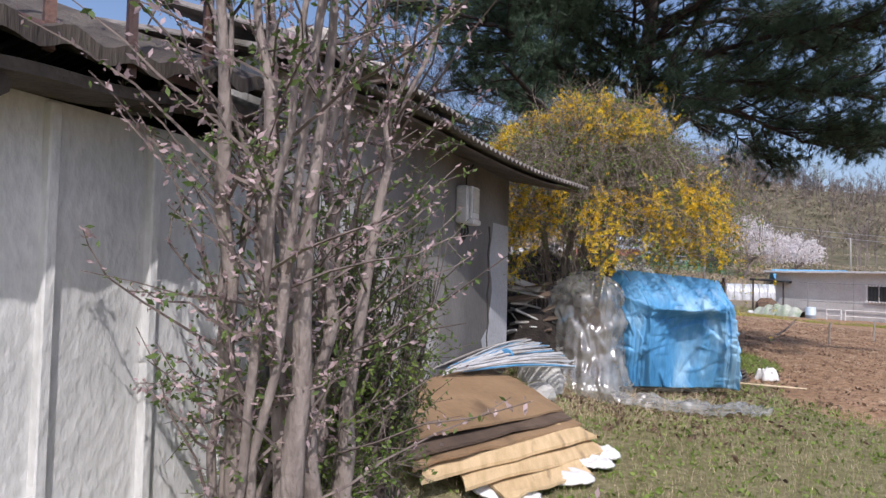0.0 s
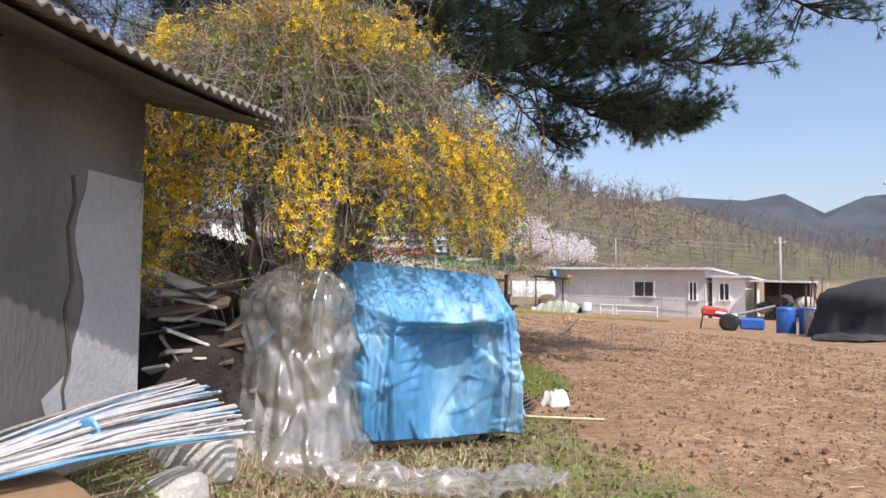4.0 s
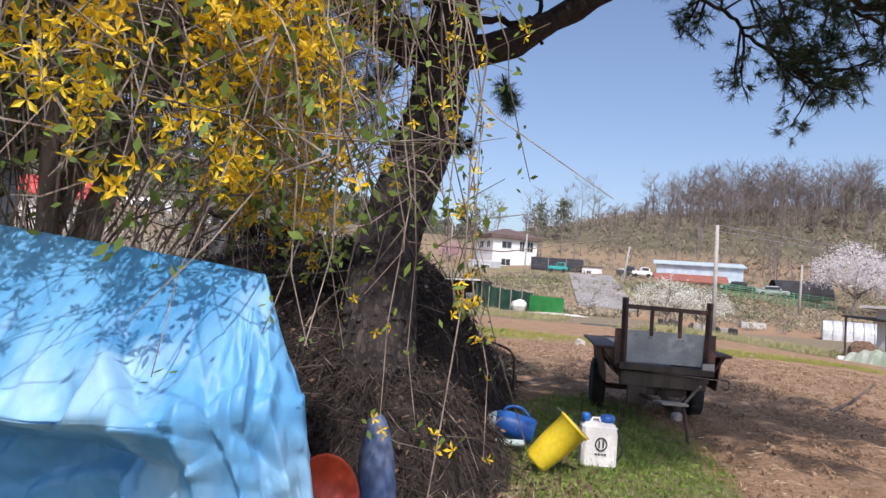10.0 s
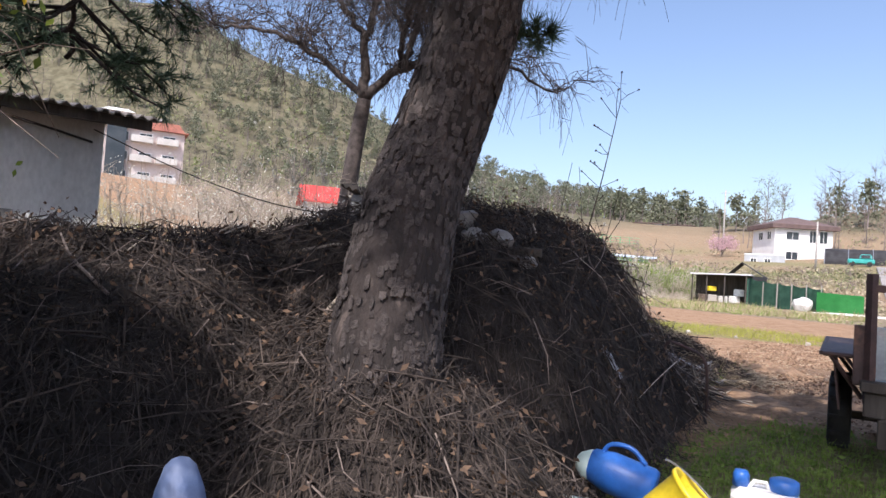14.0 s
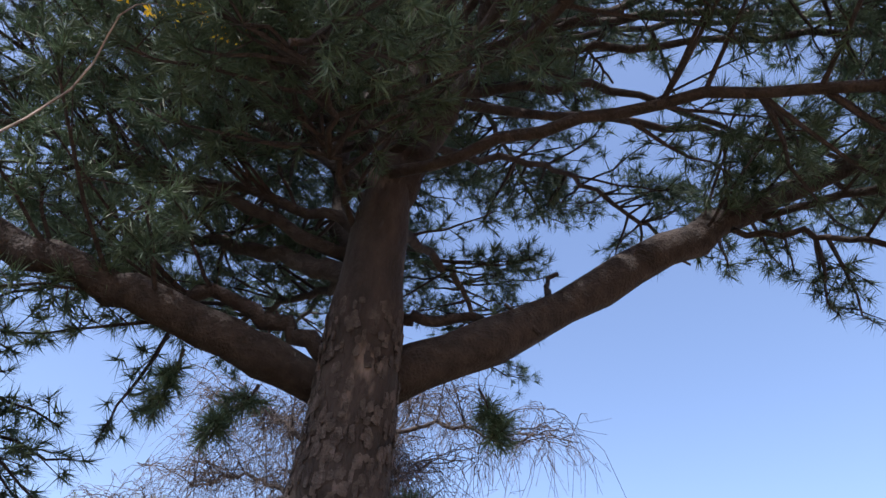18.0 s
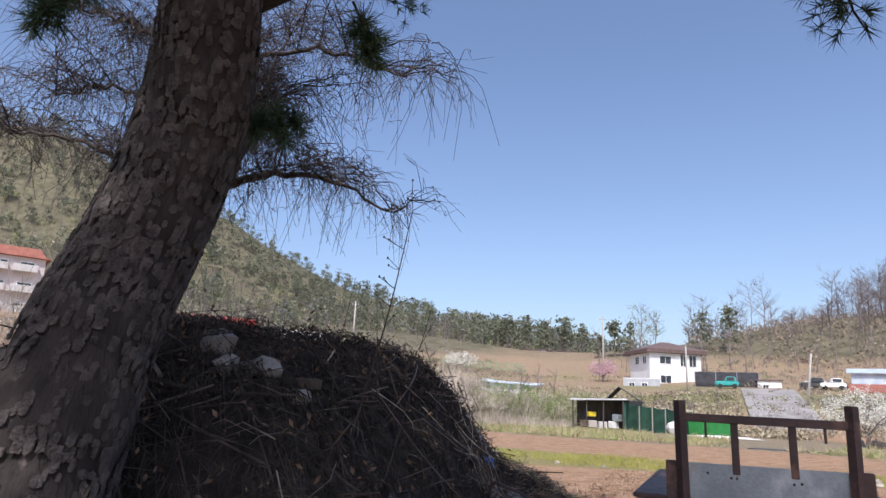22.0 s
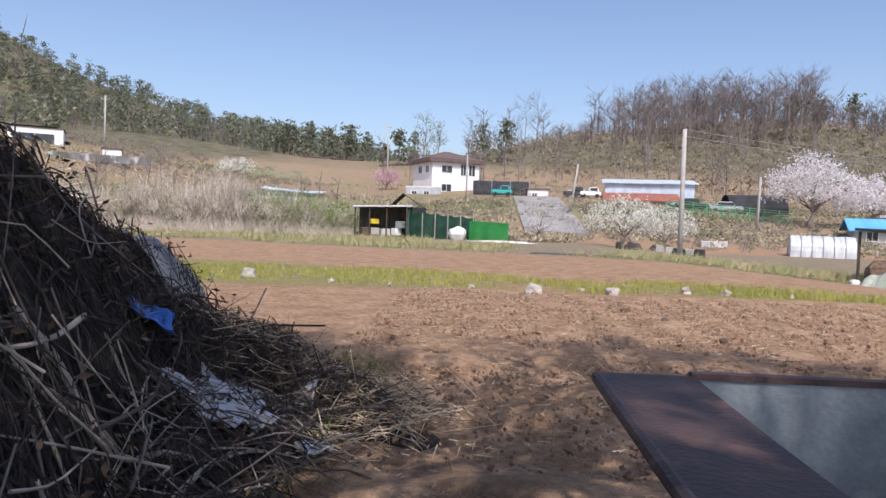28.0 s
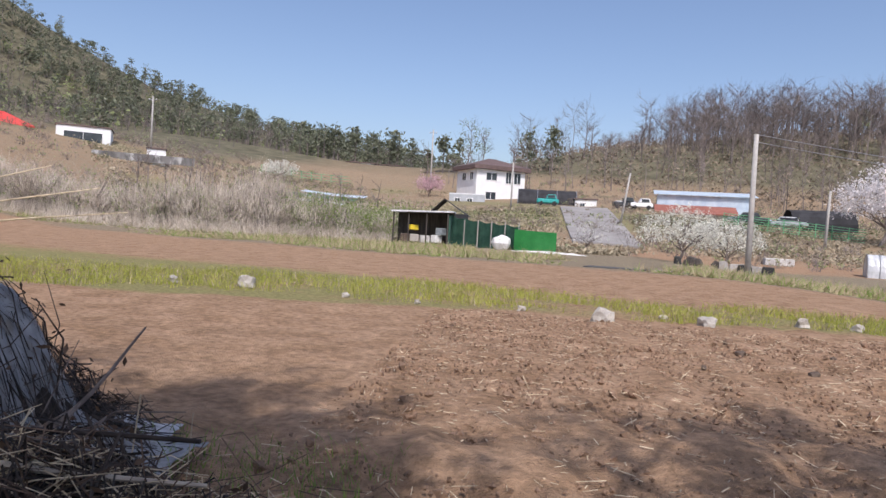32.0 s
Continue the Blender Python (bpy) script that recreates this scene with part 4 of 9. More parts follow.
BOUGHS = [  # points, root radius, how densely it bears foliage, from which fraction
    ([(3.47, 11.32, 2.99), (3.95, 11.55, 3.08), (4.55, 12.0, 3.63), (5.15, 12.35, 4.09), (5.8, 12.6, 4.4), (6.9, 12.7, 4.45), (8.1, 12.4, 4.75)], 0.15, 1.0, 0.45),
    ([(3.44, 11.28, 2.93), (3.22, 10.75, 3.0), (2.95, 10.2, 3.06), (2.45, 9.65, 3.26), (1.9, 9.0, 3.6)], 0.125, 0.7, 0.30),
    ([(3.48, 11.28, 3.05), (3.25, 10.95, 3.2), (3.0, 10.7, 3.22), (2.5, 10.75, 3.5), (1.7, 10.7, 3.9)], 0.06, 1.0, 0.30),
    ([(3.52, 11.25, 3.30), (3.9, 11.5, 3.28), (4.2, 11.85, 3.45), (4.22, 12.05, 3.85)], 0.045, 0.0, 0.9),
    ([(3.60, 11.18, 3.70), (4.6, 10.75, 4.3), (5.8, 10.3, 4.5), (7.1, 10.1, 4.55), (8.5, 10.2, 4.35)], 0.085, 1.3, 0.35),
    ([(3.72, 11.10, 4.0), (2.8, 12.0, 4.7), (1.6, 12.7, 5.1), (0.5, 13.2, 5.2)], 0.075, 1.1, 0.30),
    ([(3.85, 11.0, 4.45), (4.7, 11.9, 5.1), (5.5, 13.2, 5.5), (6.2, 14.5, 5.6)], 0.07, 0.6, 0.30),
    ([(3.86, 11.0, 4.5), (5.2, 10.7, 5.3), (6.9, 10.4, 5.7), (8.6, 10.0, 5.6)], 0.06, 1.0, 0.30),
    ([(3.95, 10.95, 4.9), (3.2, 10.0, 5.5), (2.3, 9.1, 5.8), (1.3, 8.3, 5.8)], 0.07, 1.3, 0.25),
    ([(4.0, 10.95, 5.1), (4.8, 9.8, 5.6), (5.7, 8.9, 5.8)], 0.06, 1.3, 0.25),
    ([(4.06, 10.92, 5.4), (5.6, 11.5, 6.3), (7.4, 12.1, 6.6)], 0.05, 0.8, 0.25),
    ([(4.1, 10.95, 5.8), (2.9, 11.6, 6.6), (1.5, 12.3, 6.8)], 0.055, 1.3, 0.25),
    ([(4.15, 10.95, 6.2), (4.4, 12.3, 7.0), (4.6, 13.6, 7.1)], 0.05, 1.4, 0.25),
    ([(4.1, 11.0, 6.6), (3.2, 10.1, 7.4), (2.6, 9.4, 7.6)], 0.045, 1.4, 0.25),
    ([(3.58, 11.2, 3.55), (2.7, 10.4, 4.0), (1.7, 9.7, 4.3), (0.7, 9.2, 4.3)], 0.07, 1.3, 0.25),
    ([(3.75, 11.05, 4.35), (4.4, 10.1, 4.8), (5.2, 9.3, 5.0), (6.1, 8.6, 5.0)], 0.06, 1.4, 0.30),
    ([(3.70, 11.08, 4.2), (2.6, 11.0, 4.9), (1.4, 11.1, 5.2), (0.2, 11.3, 5.2)], 0.06, 1.3, 0.25),
    ([(3.9, 10.98, 4.75), (5.2, 11.9, 5.2), (6.8, 12.8, 5.3), (8.2, 13.6, 5.1)], 0.06, 1.3, 0.30),
    ([(4.05, 11.05, 7.0), (5.2, 10.6, 7.8), (6.2, 10.3, 7.9)], 0.045, 1.4, 0.2),
]
rs = np.random.RandomState(21)
tufts, twigs = [], MB()
HEART = np.array([5.25, 9.56, 1.45])
MORE = [
    ([(3.3, 11.5, 4.3), (3.0, 12.6, 5.0), (2.6, 13.8, 5.5), (2.0, 15.0, 5.7)], 0.07, 1.2, 0.2),
    ([(3.4, 11.4, 4.8), (3.9, 12.6, 5.6), (4.2, 13.8, 6.1), (4.5, 15.2, 6.3)], 0.05, 1.0, 0.15),
    ([(3.5, 11.36, 5.1), (2.6, 12.3, 6.0), (1.6, 13.2, 6.5), (0.6, 14.0, 6.6)], 0.07, 1.3, 0.15),
    ([(3.6, 11.3, 5.5), (4.8, 12.3, 6.4), (6.0, 13.2, 6.9), (7.2, 14.2, 7.0)], 0.05, 0.8, 0.3),
    ([(3.7, 11.22, 5.9), (3.4, 12.4, 6.8), (3.2, 13.6, 7.3), (3.0, 14.8, 7.4)], 0.065, 1.4, 0.12),
    ([(3.76, 11.2, 6.3), (2.5, 11.0, 7.0), (1.2, 10.6, 7.4), (0.2, 10.2, 7.5)], 0.06, 1.4, 0.15),
    ([(3.8, 11.2, 6.6), (4.9, 12.0, 7.6), (5.9, 12.9, 8.1)], 0.055, 1.5, 0.1),
    ([(3.85, 11.2, 7.0), (2.9, 12.2, 8.0), (2.0, 13.1, 8.4)], 0.055, 1.5, 0.1),
    ([(3.9, 11.2, 7.5), (4.0, 12.4, 8.5), (4.1, 13.4, 8.8)], 0.05, 1.5, 0.1),
    ([(1.75, 10.2, 3.6), (1.35, 10.5, 3.3), (1.0, 10.8, 2.9), (0.8, 10.9, 2.5)], 0.03, 1.7, 0.2),
    ([(1.75, 9.67, 3.57), (1.2, 10.0, 3.5), (0.7, 10.4, 3.2), (0.4, 10.8, 2.8)], 0.03, 1.7, 0.2),
    ([(3.28, 11.45, 4.0), (3.5, 11.0, 4.15), (3.85, 10.5, 4.0), (4.05, 10.2, 3.6)], 0.03, 1.6, 0.3),
    ([(3.3, 11.45, 4.3), (3.3, 10.9, 4.5), (3.5, 10.3, 4.4), (3.75, 9.9, 4.0)], 0.03, 1.6, 0.3),
    ([(3.6, 11.3, 4.3), (4.9, 11.6, 4.35), (6.2, 11.9, 3.95), (7.4, 12.0, 3.8), (8.2, 11.9, 3.85)], 0.06, 1.5, 0.45),
    ([(3.6, 11.3, 4.5), (5.0, 11.0, 4.6), (6.4, 10.6, 4.3), (7.7, 9.9, 4.1)], 0.06, 1.5, 0.35),
    ([(5.1, 13.0, 4.6), (5.8, 13.3, 4.4), (6.3, 13.4, 4.0), (6.7, 13.3, 3.65)], 0.035, 1.6, 0.30),
    ([(5.3, 13.1, 4.7), (6.6, 12.9, 4.45), (7.8, 12.6, 4.2), (8.8, 12.3, 4.15)], 0.045, 1.7, 0.25),
    ([(6.0, 13.3, 4.95), (7.0, 13.6, 4.6), (8.0, 13.7, 4.35), (9.0, 13.6, 4.2)], 0.04, 1.6, 0.25),
    ([(3.5, 11.4, 4.9), (2.6, 10.9, 5.2), (1.9, 10.3, 5.3), (1.0, 9.8, 5.3)], 0.055, 1.7, 0.2),
    ([(3.4, 11.4, 4.7), (3.2, 10.6, 5.2), (3.0, 9.8, 5.4), (2.8, 9.0, 5.4)], 0.055, 1.7, 0.25),
    ([(3.3, 11.55, 3.9), (2.5, 12.0, 4.4), (1.6, 12.2, 4.7), (0.6, 12.4, 4.8)], 0.06, 1.2, 0.3),
]
for k in range(17):                       # the dense upper crown
    a, z = k * 2.4 + 0.4, 5.4 + 0.17 * k
    if math.cos(a) > 0.25 and k < 14:
        continue
    o = np.array([np.interp(z, [5.06, 6.2, 7.4, 9.4], [3.5, 3.76, 3.9, 3.9]), 11.25, z])
    d = np.array([math.cos(a), math.sin(a), 0.0])
    e = 3.4 - 0.09 * k
    MORE.append(([tuple(o), tuple(o + d * e * 0.35 + [0, 0, 0.45]), tuple(o + d * e * 0.7 + [0, 0, 0.7]), tuple(o + d * e + [0, 0, 0.75])], 0.055, 1.8, 0.12))
MORE += [
    # unseen high boughs, added to shade the trailer and the ground before it
    ([(3.6, 11.4, 5.6), (4.8, 10.6, 5.9), (5.9, 9.9, 6.0), (6.8, 9.3, 5.9)], 0.06, 2.2, 0.8),
    ([(3.7, 11.4, 6.0), (5.8, 10.9, 6.5), (7.6, 10.3, 6.6), (9.0, 9.8, 6.4)], 0.06, 2.2, 0.8),
    ([(3.6, 11.4, 6.0), (4.4, 10.4, 6.4), (5.0, 9.2, 6.6), (5.4, 7.8, 6.5)], 0.06, 2.4, 0.8),
    ([(3.6, 11.4, 6.2), (4.9, 10.6, 6.7), (6.0, 9.6, 6.9), (6.9, 8.5, 6.8)], 0.06, 2.4, 0.8),
    ([(3.6, 11.4, 5.9), (5.0, 11.0, 6.4), (6.4, 10.5, 6.6), (7.6, 9.9, 6.5)], 0.06, 2.4, 0.8),
    ([(3.6, 11.4, 6.4), (4.0, 10.0, 7.0), (4.3, 8.4, 7.2), (4.5, 6.9, 7.1)], 0.06, 2.4, 0.8),
    ([(3.7, 11.4, 6.6), (4.8, 9.8, 7.2), (5.7, 8.2, 7.4), (6.4, 6.8, 7.3)], 0.06, 2.4, 0.8),
    ([(3.22, 11.7, 3.9), (2.9, 11.7, 4.5), (2.75, 11.65, 5.3), (2.6, 11.6, 6.2)], 0.15, 0.5, 0.9),
    ([(3.35, 11.55, 4.0), (3.85, 11.4, 4.7), (4.3, 11.2, 5.5), (4.6, 11.1, 6.3)], 0.15, 0.5, 0.9),
    ([(3.2, 11.6, 3.9), (2.4, 11.45, 4.4), (1.7, 11.3, 4.7), (1.0, 11.2, 4.9)], 0.11, 0.6, 0.8),
    ([(3.4, 11.4, 4.4), (2.7, 11.0, 5.0), (2.0, 10.6, 5.4), (1.2, 10.4, 5.5)], 0.06, 1.7, 0.2),
    # long boughs out of view, added to cast the shadow on the field
    ([(3.6, 11.3, 5.0), (5.0, 13.0, 5.8), (6.3, 14.6, 6.2), (7.2, 16.0, 6.2)], 0.06, 1.35, 0.75),
    ([(3.7, 11.2, 5.6), (5.6, 12.6, 6.4), (7.3, 13.9, 6.6), (8.6, 15.2, 6.5)], 0.06, 1.35, 0.75),
    ([(3.6, 11.3, 5.3), (5.2, 12.0, 6.0), (7.0, 12.9, 6.3), (8.8, 13.8, 6.2)], 0.06, 1.35, 0.75),
    ([(3.35, 11.45, 4.1), (2.6, 11.1, 4.5), (1.7, 10.6, 4.8), (0.8, 10.3, 4.8)], 0.06, 1.9, 0.15),
    ([(3.5, 11.4, 5.0), (2.8, 11.2, 5.9), (2.2, 11.1, 6.5), (1.5, 11.2, 6.8)], 0.06, 1.7, 0.3),
]
BOUGHS += [([tuple(HEART + (np.array(q) - HEART) / 1.25) for q in pts], r0, dn, fr) for pts, r0, dn, fr in MORE]


def c_mean(pts):
    return np.mean([p[0] for p in pts[1:]])


for n_, (pts, r0, dens, frm) in enumerate(BOUGHS):
    if n_ > 3:
        r0, frm = r0 * 0.66, frm * 0.55
        if c_mean(pts) < 3.6:
            dens *= 0.85
    c = curve(HEART + (np.array(pts) - HEART) * 1.34, 26)
    reach = c[:, 1] + 0.77 * c[:, 2] + 0.12 * np.clip(6.5 - c[:, 0], -3, 2)      # the crown ends short on its far side, cut by where its shadow lands
    if reach.max() > 21.7 and n_ > 3:
        k = int(np.argmax(reach > 21.7))
        if k < 9:
            continue
        c = curve(c[:k], 26)
    c[1:] += rs.normal(size=c[1:].shape) * 0.018
    limb = part("limb", MB().tube(c, (r0 - (r0 - 0.016) * np.linspace(0, 1, 26) ** (1.6 if r0 > 0.1 else 1.0)) * (1 + 0.06 * rs.normal(size=26)), 10), M_limb, pine, smooth=True)
    length = np.linalg.norm(np.diff(c, axis=0), axis=1).sum()
    for k in range(int(length * (11 if n_ < 4 else 7.5) * dens)):
        i = int((frm + (1 - frm) * rs.rand() ** 0.8) * 24.5)
        if 3.2 < c[i][0] - 0.157 * c[i][2] < 5.15 and c[i][1] + 0.77 * c[i][2] > (16.8 if c[i][0] < 5.2 else 17.8) and n_ > 3 and k % 4:
            continue                      # foliage thinned so that its shadow leaves a sunlit gap on the soil
        t = unit(c[i + 1] - c[i - 1])
        side = unit(np.cross(t, [0, 0, 1.0])) * rs.choice([-1, 1])
        d = unit(t * (0.35 + 0.5 * rs.rand()) + side * (0.45 + 0.6 * rs.rand()) + np.array([0, 0, rs.normal() * 0.28 + 0.10]))
        L = (0.55 + 0.75 * rs.rand()) * (1.15 - 0.5 * i / 25)
        b = np.array([c[i] + d * L * u + np.array([0, 0, 0.14 * L * u * u]) + rs.normal(size=3) * 0.02 * u for u in np.linspace(0, 1, 6)])
        twigs.tube(b, np.linspace(0.016, 0.006, 6), 4, cap=False)
        for q in range(int(6 + L * 8)):
            u = 0.25 + 0.75 * rs.rand()
            j = min(int(u * 5), 4)
            o = b[j] + (b[j + 1] - b[j]) * (u * 5 - j)
            dd = unit(d * 0.5 + rs.normal(size=3) * 0.55 + np.array([0, 0, 0.15]))
            l2 = 0.10 + 0.16 * rs.rand()
            e = o + dd * l2
            if q % 2:
                twigs.tube([o, e], [0.005, 0.003], 3, cap=False)
            tufts.append(tuft(rs, e, dd, 28, 0.125, 0.0040))
        tufts.append(tuft(rs, b[-1], d, 36, 0.13, 0.0036))
# two drooping sprays below the fork and bare broken stubs
for o, d in (((4.02, 11.62, 2.95), (0.2, 0.25, -0.75)), ((3.60, 11.50, 2.50), (0.6, 0.3, -0.1)), ((3.45, 10.95, 2.76), (-0.45, -0.1, -0.35)), ((3.2, 10.75, 2.88), (-0.3, 0.1, -0.5))):
    o, d = HEART + (np.array(o) - HEART) * 1.34, unit(np.array(d))
    c = curve([o, o + d * 0.14 + rs.normal(size=3) * 0.03, o + d * 0.30 + [0, 0, -0.03]], 7)
    twigs.tube(c, np.linspace(0.010, 0.005, 7), 4, cap=False)
    for k in range(26):
        q = c[2 + int(rs.rand() * 5)]
        dd = unit(rs.normal(size=3) + d * 0.6)
        e = q + dd * (0.03 + 0.09 * rs.rand())
        twigs.tube([q, e], [0.005, 0.003], 3, cap=False)
        tufts.append(tuft(rs, e, dd, 40, 0.12, 0.0034))
for a, b in (((4.28, 11.72, 3.2), (4.16, 11.60, 3.34)), ((5.0, 12.25, 3.88), (4.98, 12.2, 4.02))):
    a, b = (tuple(HEART + (np.array(v) - HEART) * 1.34) for v in (a, b))
    part("stub", MB().tube([a, ((a[0] + b[0]) / 2, (a[1] + b[1]) / 2, (a[2] + b[2]) / 2 + 0.01), b], [0.018, 0.014, 0.010], 7), M_limb, pine, "broken branch stub")
part("twigs", twigs, M_limb, pine, kind="stuff")
part("needles", MB().tris(np.concatenate(tufts)), M_needle, pine, "clumps of long dark green needles", kind="stuff")
# ---- forsythia over the tarpaulin ----
M_forstwig = material("forsythia_twig", (0.12, 0.095, 0.08), (0.30, 0.25, 0.205), 10, 0.9, 0.0, 40, vary=0.45)
rs = np.random.RandomState(33)
bush = thing("forsythia_bush", (1.75, 9.0, 0.0), "huge arching forsythia with yellow flowers and bare twigs", "bush")
stems, fine, petals, young = MB(), MB(), [], []


def flower(p, rs, s):
    d = unit(rs.normal(size=3) + np.array([0.3, -0.5, -0.3]))
    a = unit(np.cross(d, rs.normal(size=3)))
    b = np.cross(d, a)
    out = []
    for k in range(4):
        t = k * math.pi / 2 + rs.rand() * 0.4
        e = a * math.cos(t) + b * math.sin(t)
        f = np.cross(d, e)
        out.append([p, p + e * s * 0.55 + f * s * 0.22 + d * s * 0.35, p + e * s + d * s * 0.45, p + e * s * 0.55 - f * s * 0.22 + d * s * 0.35])
    return out


def arch(rs, root, peak, end, n=13):
    root, peak, end = (np.array(a, float) for a in (root, peak, end))
    c = curve([root, root * 0.45 + peak * 0.55 + np.array([0, 0, 0.25]), peak, peak * 0.4 + end * 0.6 + np.array([0, 0, 0.22]), end], n)
    return c + rs.normal(size=c.shape) * 0.035


for k in range(7):
    a = rs.rand() * 6.28
    c = curve([(1.75 + 0.22 * math.cos(a), 9.05 + 0.22 * math.sin(a), 0), (1.78 + 0.25 * math.cos(a + 0.6), 9.0 + 0.2 * math.sin(a), 1.0), (1.85 + 0.5 * math.cos(a), 8.9 + 0.4 * math.sin(a), 2.1)], 10)
    part("stem", MB().tube(c, np.linspace(0.055, 0.028, 10), 8), M_shrubbark, bush, smooth=True)
BARE = np.array([2.35, 7.95, 2.85])
for k in range(820):
    # crown of the dome, then a fall to its rim
    a_, r_ = rs.rand() * 6.283, rs.rand() ** 0.55
    px_, py_ = 1.98 + 1.48 * r_ * math.cos(a_), 8.42 + 0.92 * r_ * math.sin(a_)
    if py_ > 8.7:
        px_ = min(px_, 2.9)
    pz_ = 3.62 - 0.85 * r_ ** 2 + 0.12 * rs.normal() - 0.25 * max(px_ - 2.2, 0)
    if k % 9 == 0:
        root = (1.80 + 0.25 * rs.normal(), 9.0 + 0.2 * rs.normal(), 0.1 + 0.8 * rs.rand())
    else:
        root = (2.0 + 0.45 * rs.normal(), 8.75 + 0.35 * rs.normal(), 2.0 + 0.7 * rs.rand())
    out_ = 0.25 + 0.75 * rs.rand()
    ex = px_ + (0.18 + 0.28 * r_) * math.cos(a_) * 1.3 * out_ + 0.16 * rs.normal()
    ey = py_ + (0.18 + 0.28 * r_) * math.sin(a_) * 0.9 * out_ + 0.14 * rs.normal()
    drop = (0.35 + 1.25 * rs.rand() ** 1.2) * (0.45 + 0.75 * r_)
    ez = max(pz_ - drop, (1.52 if 1.9 < ex < 3.9 else 1.25) + 0.25 * rs.rand())
    ex, ey = min(max(ex, 0.55), 3.7 + 0.2 * rs.rand()), min(max(ey, 7.15), 9.6)
    if ey > 8.6:
        ex = min(ex, 2.9 + 0.15 * rs.rand())
    if ex > 3.4 and ey < 7.6:
        ey += 0.45
    if k % 3 == 0:                        # hangs on inside the curtain
        pz_ -= 0.35 + 0.5 * rs.rand()
    c = arch(rs, root, (px_, py_, pz_), (ex, ey, ez))
    stems.tube(c, np.linspace(0.0052, 0.0016, len(c)), 3, cap=False)
    for q in range(12):
        i = 3 + int(rs.rand() * 9.5)
        d = unit(rs.normal(size=3) + np.array([0.1, -0.1, -0.25]))
        L = 0.12 + 0.38 * rs.rand()
        fine.tube([c[i], c[i] + d * L * 0.5 + rs.normal(size=3) * 0.045, c[i] + d * L + rs.normal(size=3) * 0.05], [0.0027, 0.0021, 0.0013], 3, cap=False)
    if rs.rand() < 0.80:
        s0 = 0.30 + 0.45 * rs.rand()
        for q in range(int(26 + 44 * rs.rand())):
            u = s0 + (0.995 - s0) * rs.rand()
            i = min(int(u * 12), 11)
            p = c[i] + (c[i + 1] - c[i]) * (u * 12 - i) + rs.normal(size=3) * 0.030
            if float(wave(p[0] * 4.1 + p[1] * 1.3, p[2] * 3.6 + p[1] * 2.0, 91)) < -0.06 or np.linalg.norm((p - BARE) * np.array([0.9, 0.5, 1.25])) < 0.22 + 0.25 * rs.rand():
                continue
            petals += flower(p, rs, 0.024 + 0.010 * rs.rand())
    for i in (5, 7, 9, 11, 12):
        young.append(leaves(rs, c[i], 6, 0.020, 0.08))
# long hanging sprays at the right-hand edge
for k in range(22):
    x, y = 3.3 + 0.65 * rs.rand() ** 1.3, 7.75 + 0.85 * rs.rand()
    z = 2.5 + 0.5 * rs.rand()
    dz = 0.7 + 1.1 * rs.rand()
    c = curve([(x - 0.7, y + 0.1, z - 0.1), (x - 0.2, y, z + 0.05), (x, y - 0.03, z - dz * 0.4), (x + 0.14 * rs.normal(), y + 0.12 * rs.normal(), max(z - dz, 0.65))], 12) + rs.normal(size=(12, 3)) * 0.018
    stems.tube(c, np.linspace(0.005, 0.0015, 12), 3, cap=False)
    young.append(np.concatenate([leaves(rs, c[i], 4, 0.013, 0.02) for i in range(3, 12)]))
    if k % 2:
        for q in range(14):
            petals += flower(c[5 + int(rs.rand() * 7)] + rs.normal(size=3) * 0.015, rs, 0.019)
# a sprig that has climbed into the pine
c = curve([(2.9, 9.6, 2.6), (3.1, 9.9, 3.6), (3.3, 9.85, 4.05), (3.36, 10.05, 4.30), (3.38, 10.28, 4.50)], 16)
stems.tube(c, np.linspace(0.006, 0.002, 16), 4, cap=False)
for k in range(34):
    q = c[8 + int(8 * rs.rand() ** 0.7)] + rs.normal(size=3) * 0.03
    petals += flower(q, rs, 0.034 + 0.008 * rs.rand())
part("twigs", stems, M_forstwig, bush, "tangle of thin arching twigs", kind="stuff")
part("side_twigs", fine, M_forstwig, bush, kind="stuff")
part("flowers", MB().quads(np.array(petals)), M_yellow, bush, "bright yellow four-petalled flowers", kind="stuff")
part("leaves", MB().quads(np.concatenate(young)), M_leaf, bush, "fresh green young leaves", kind="stuff")

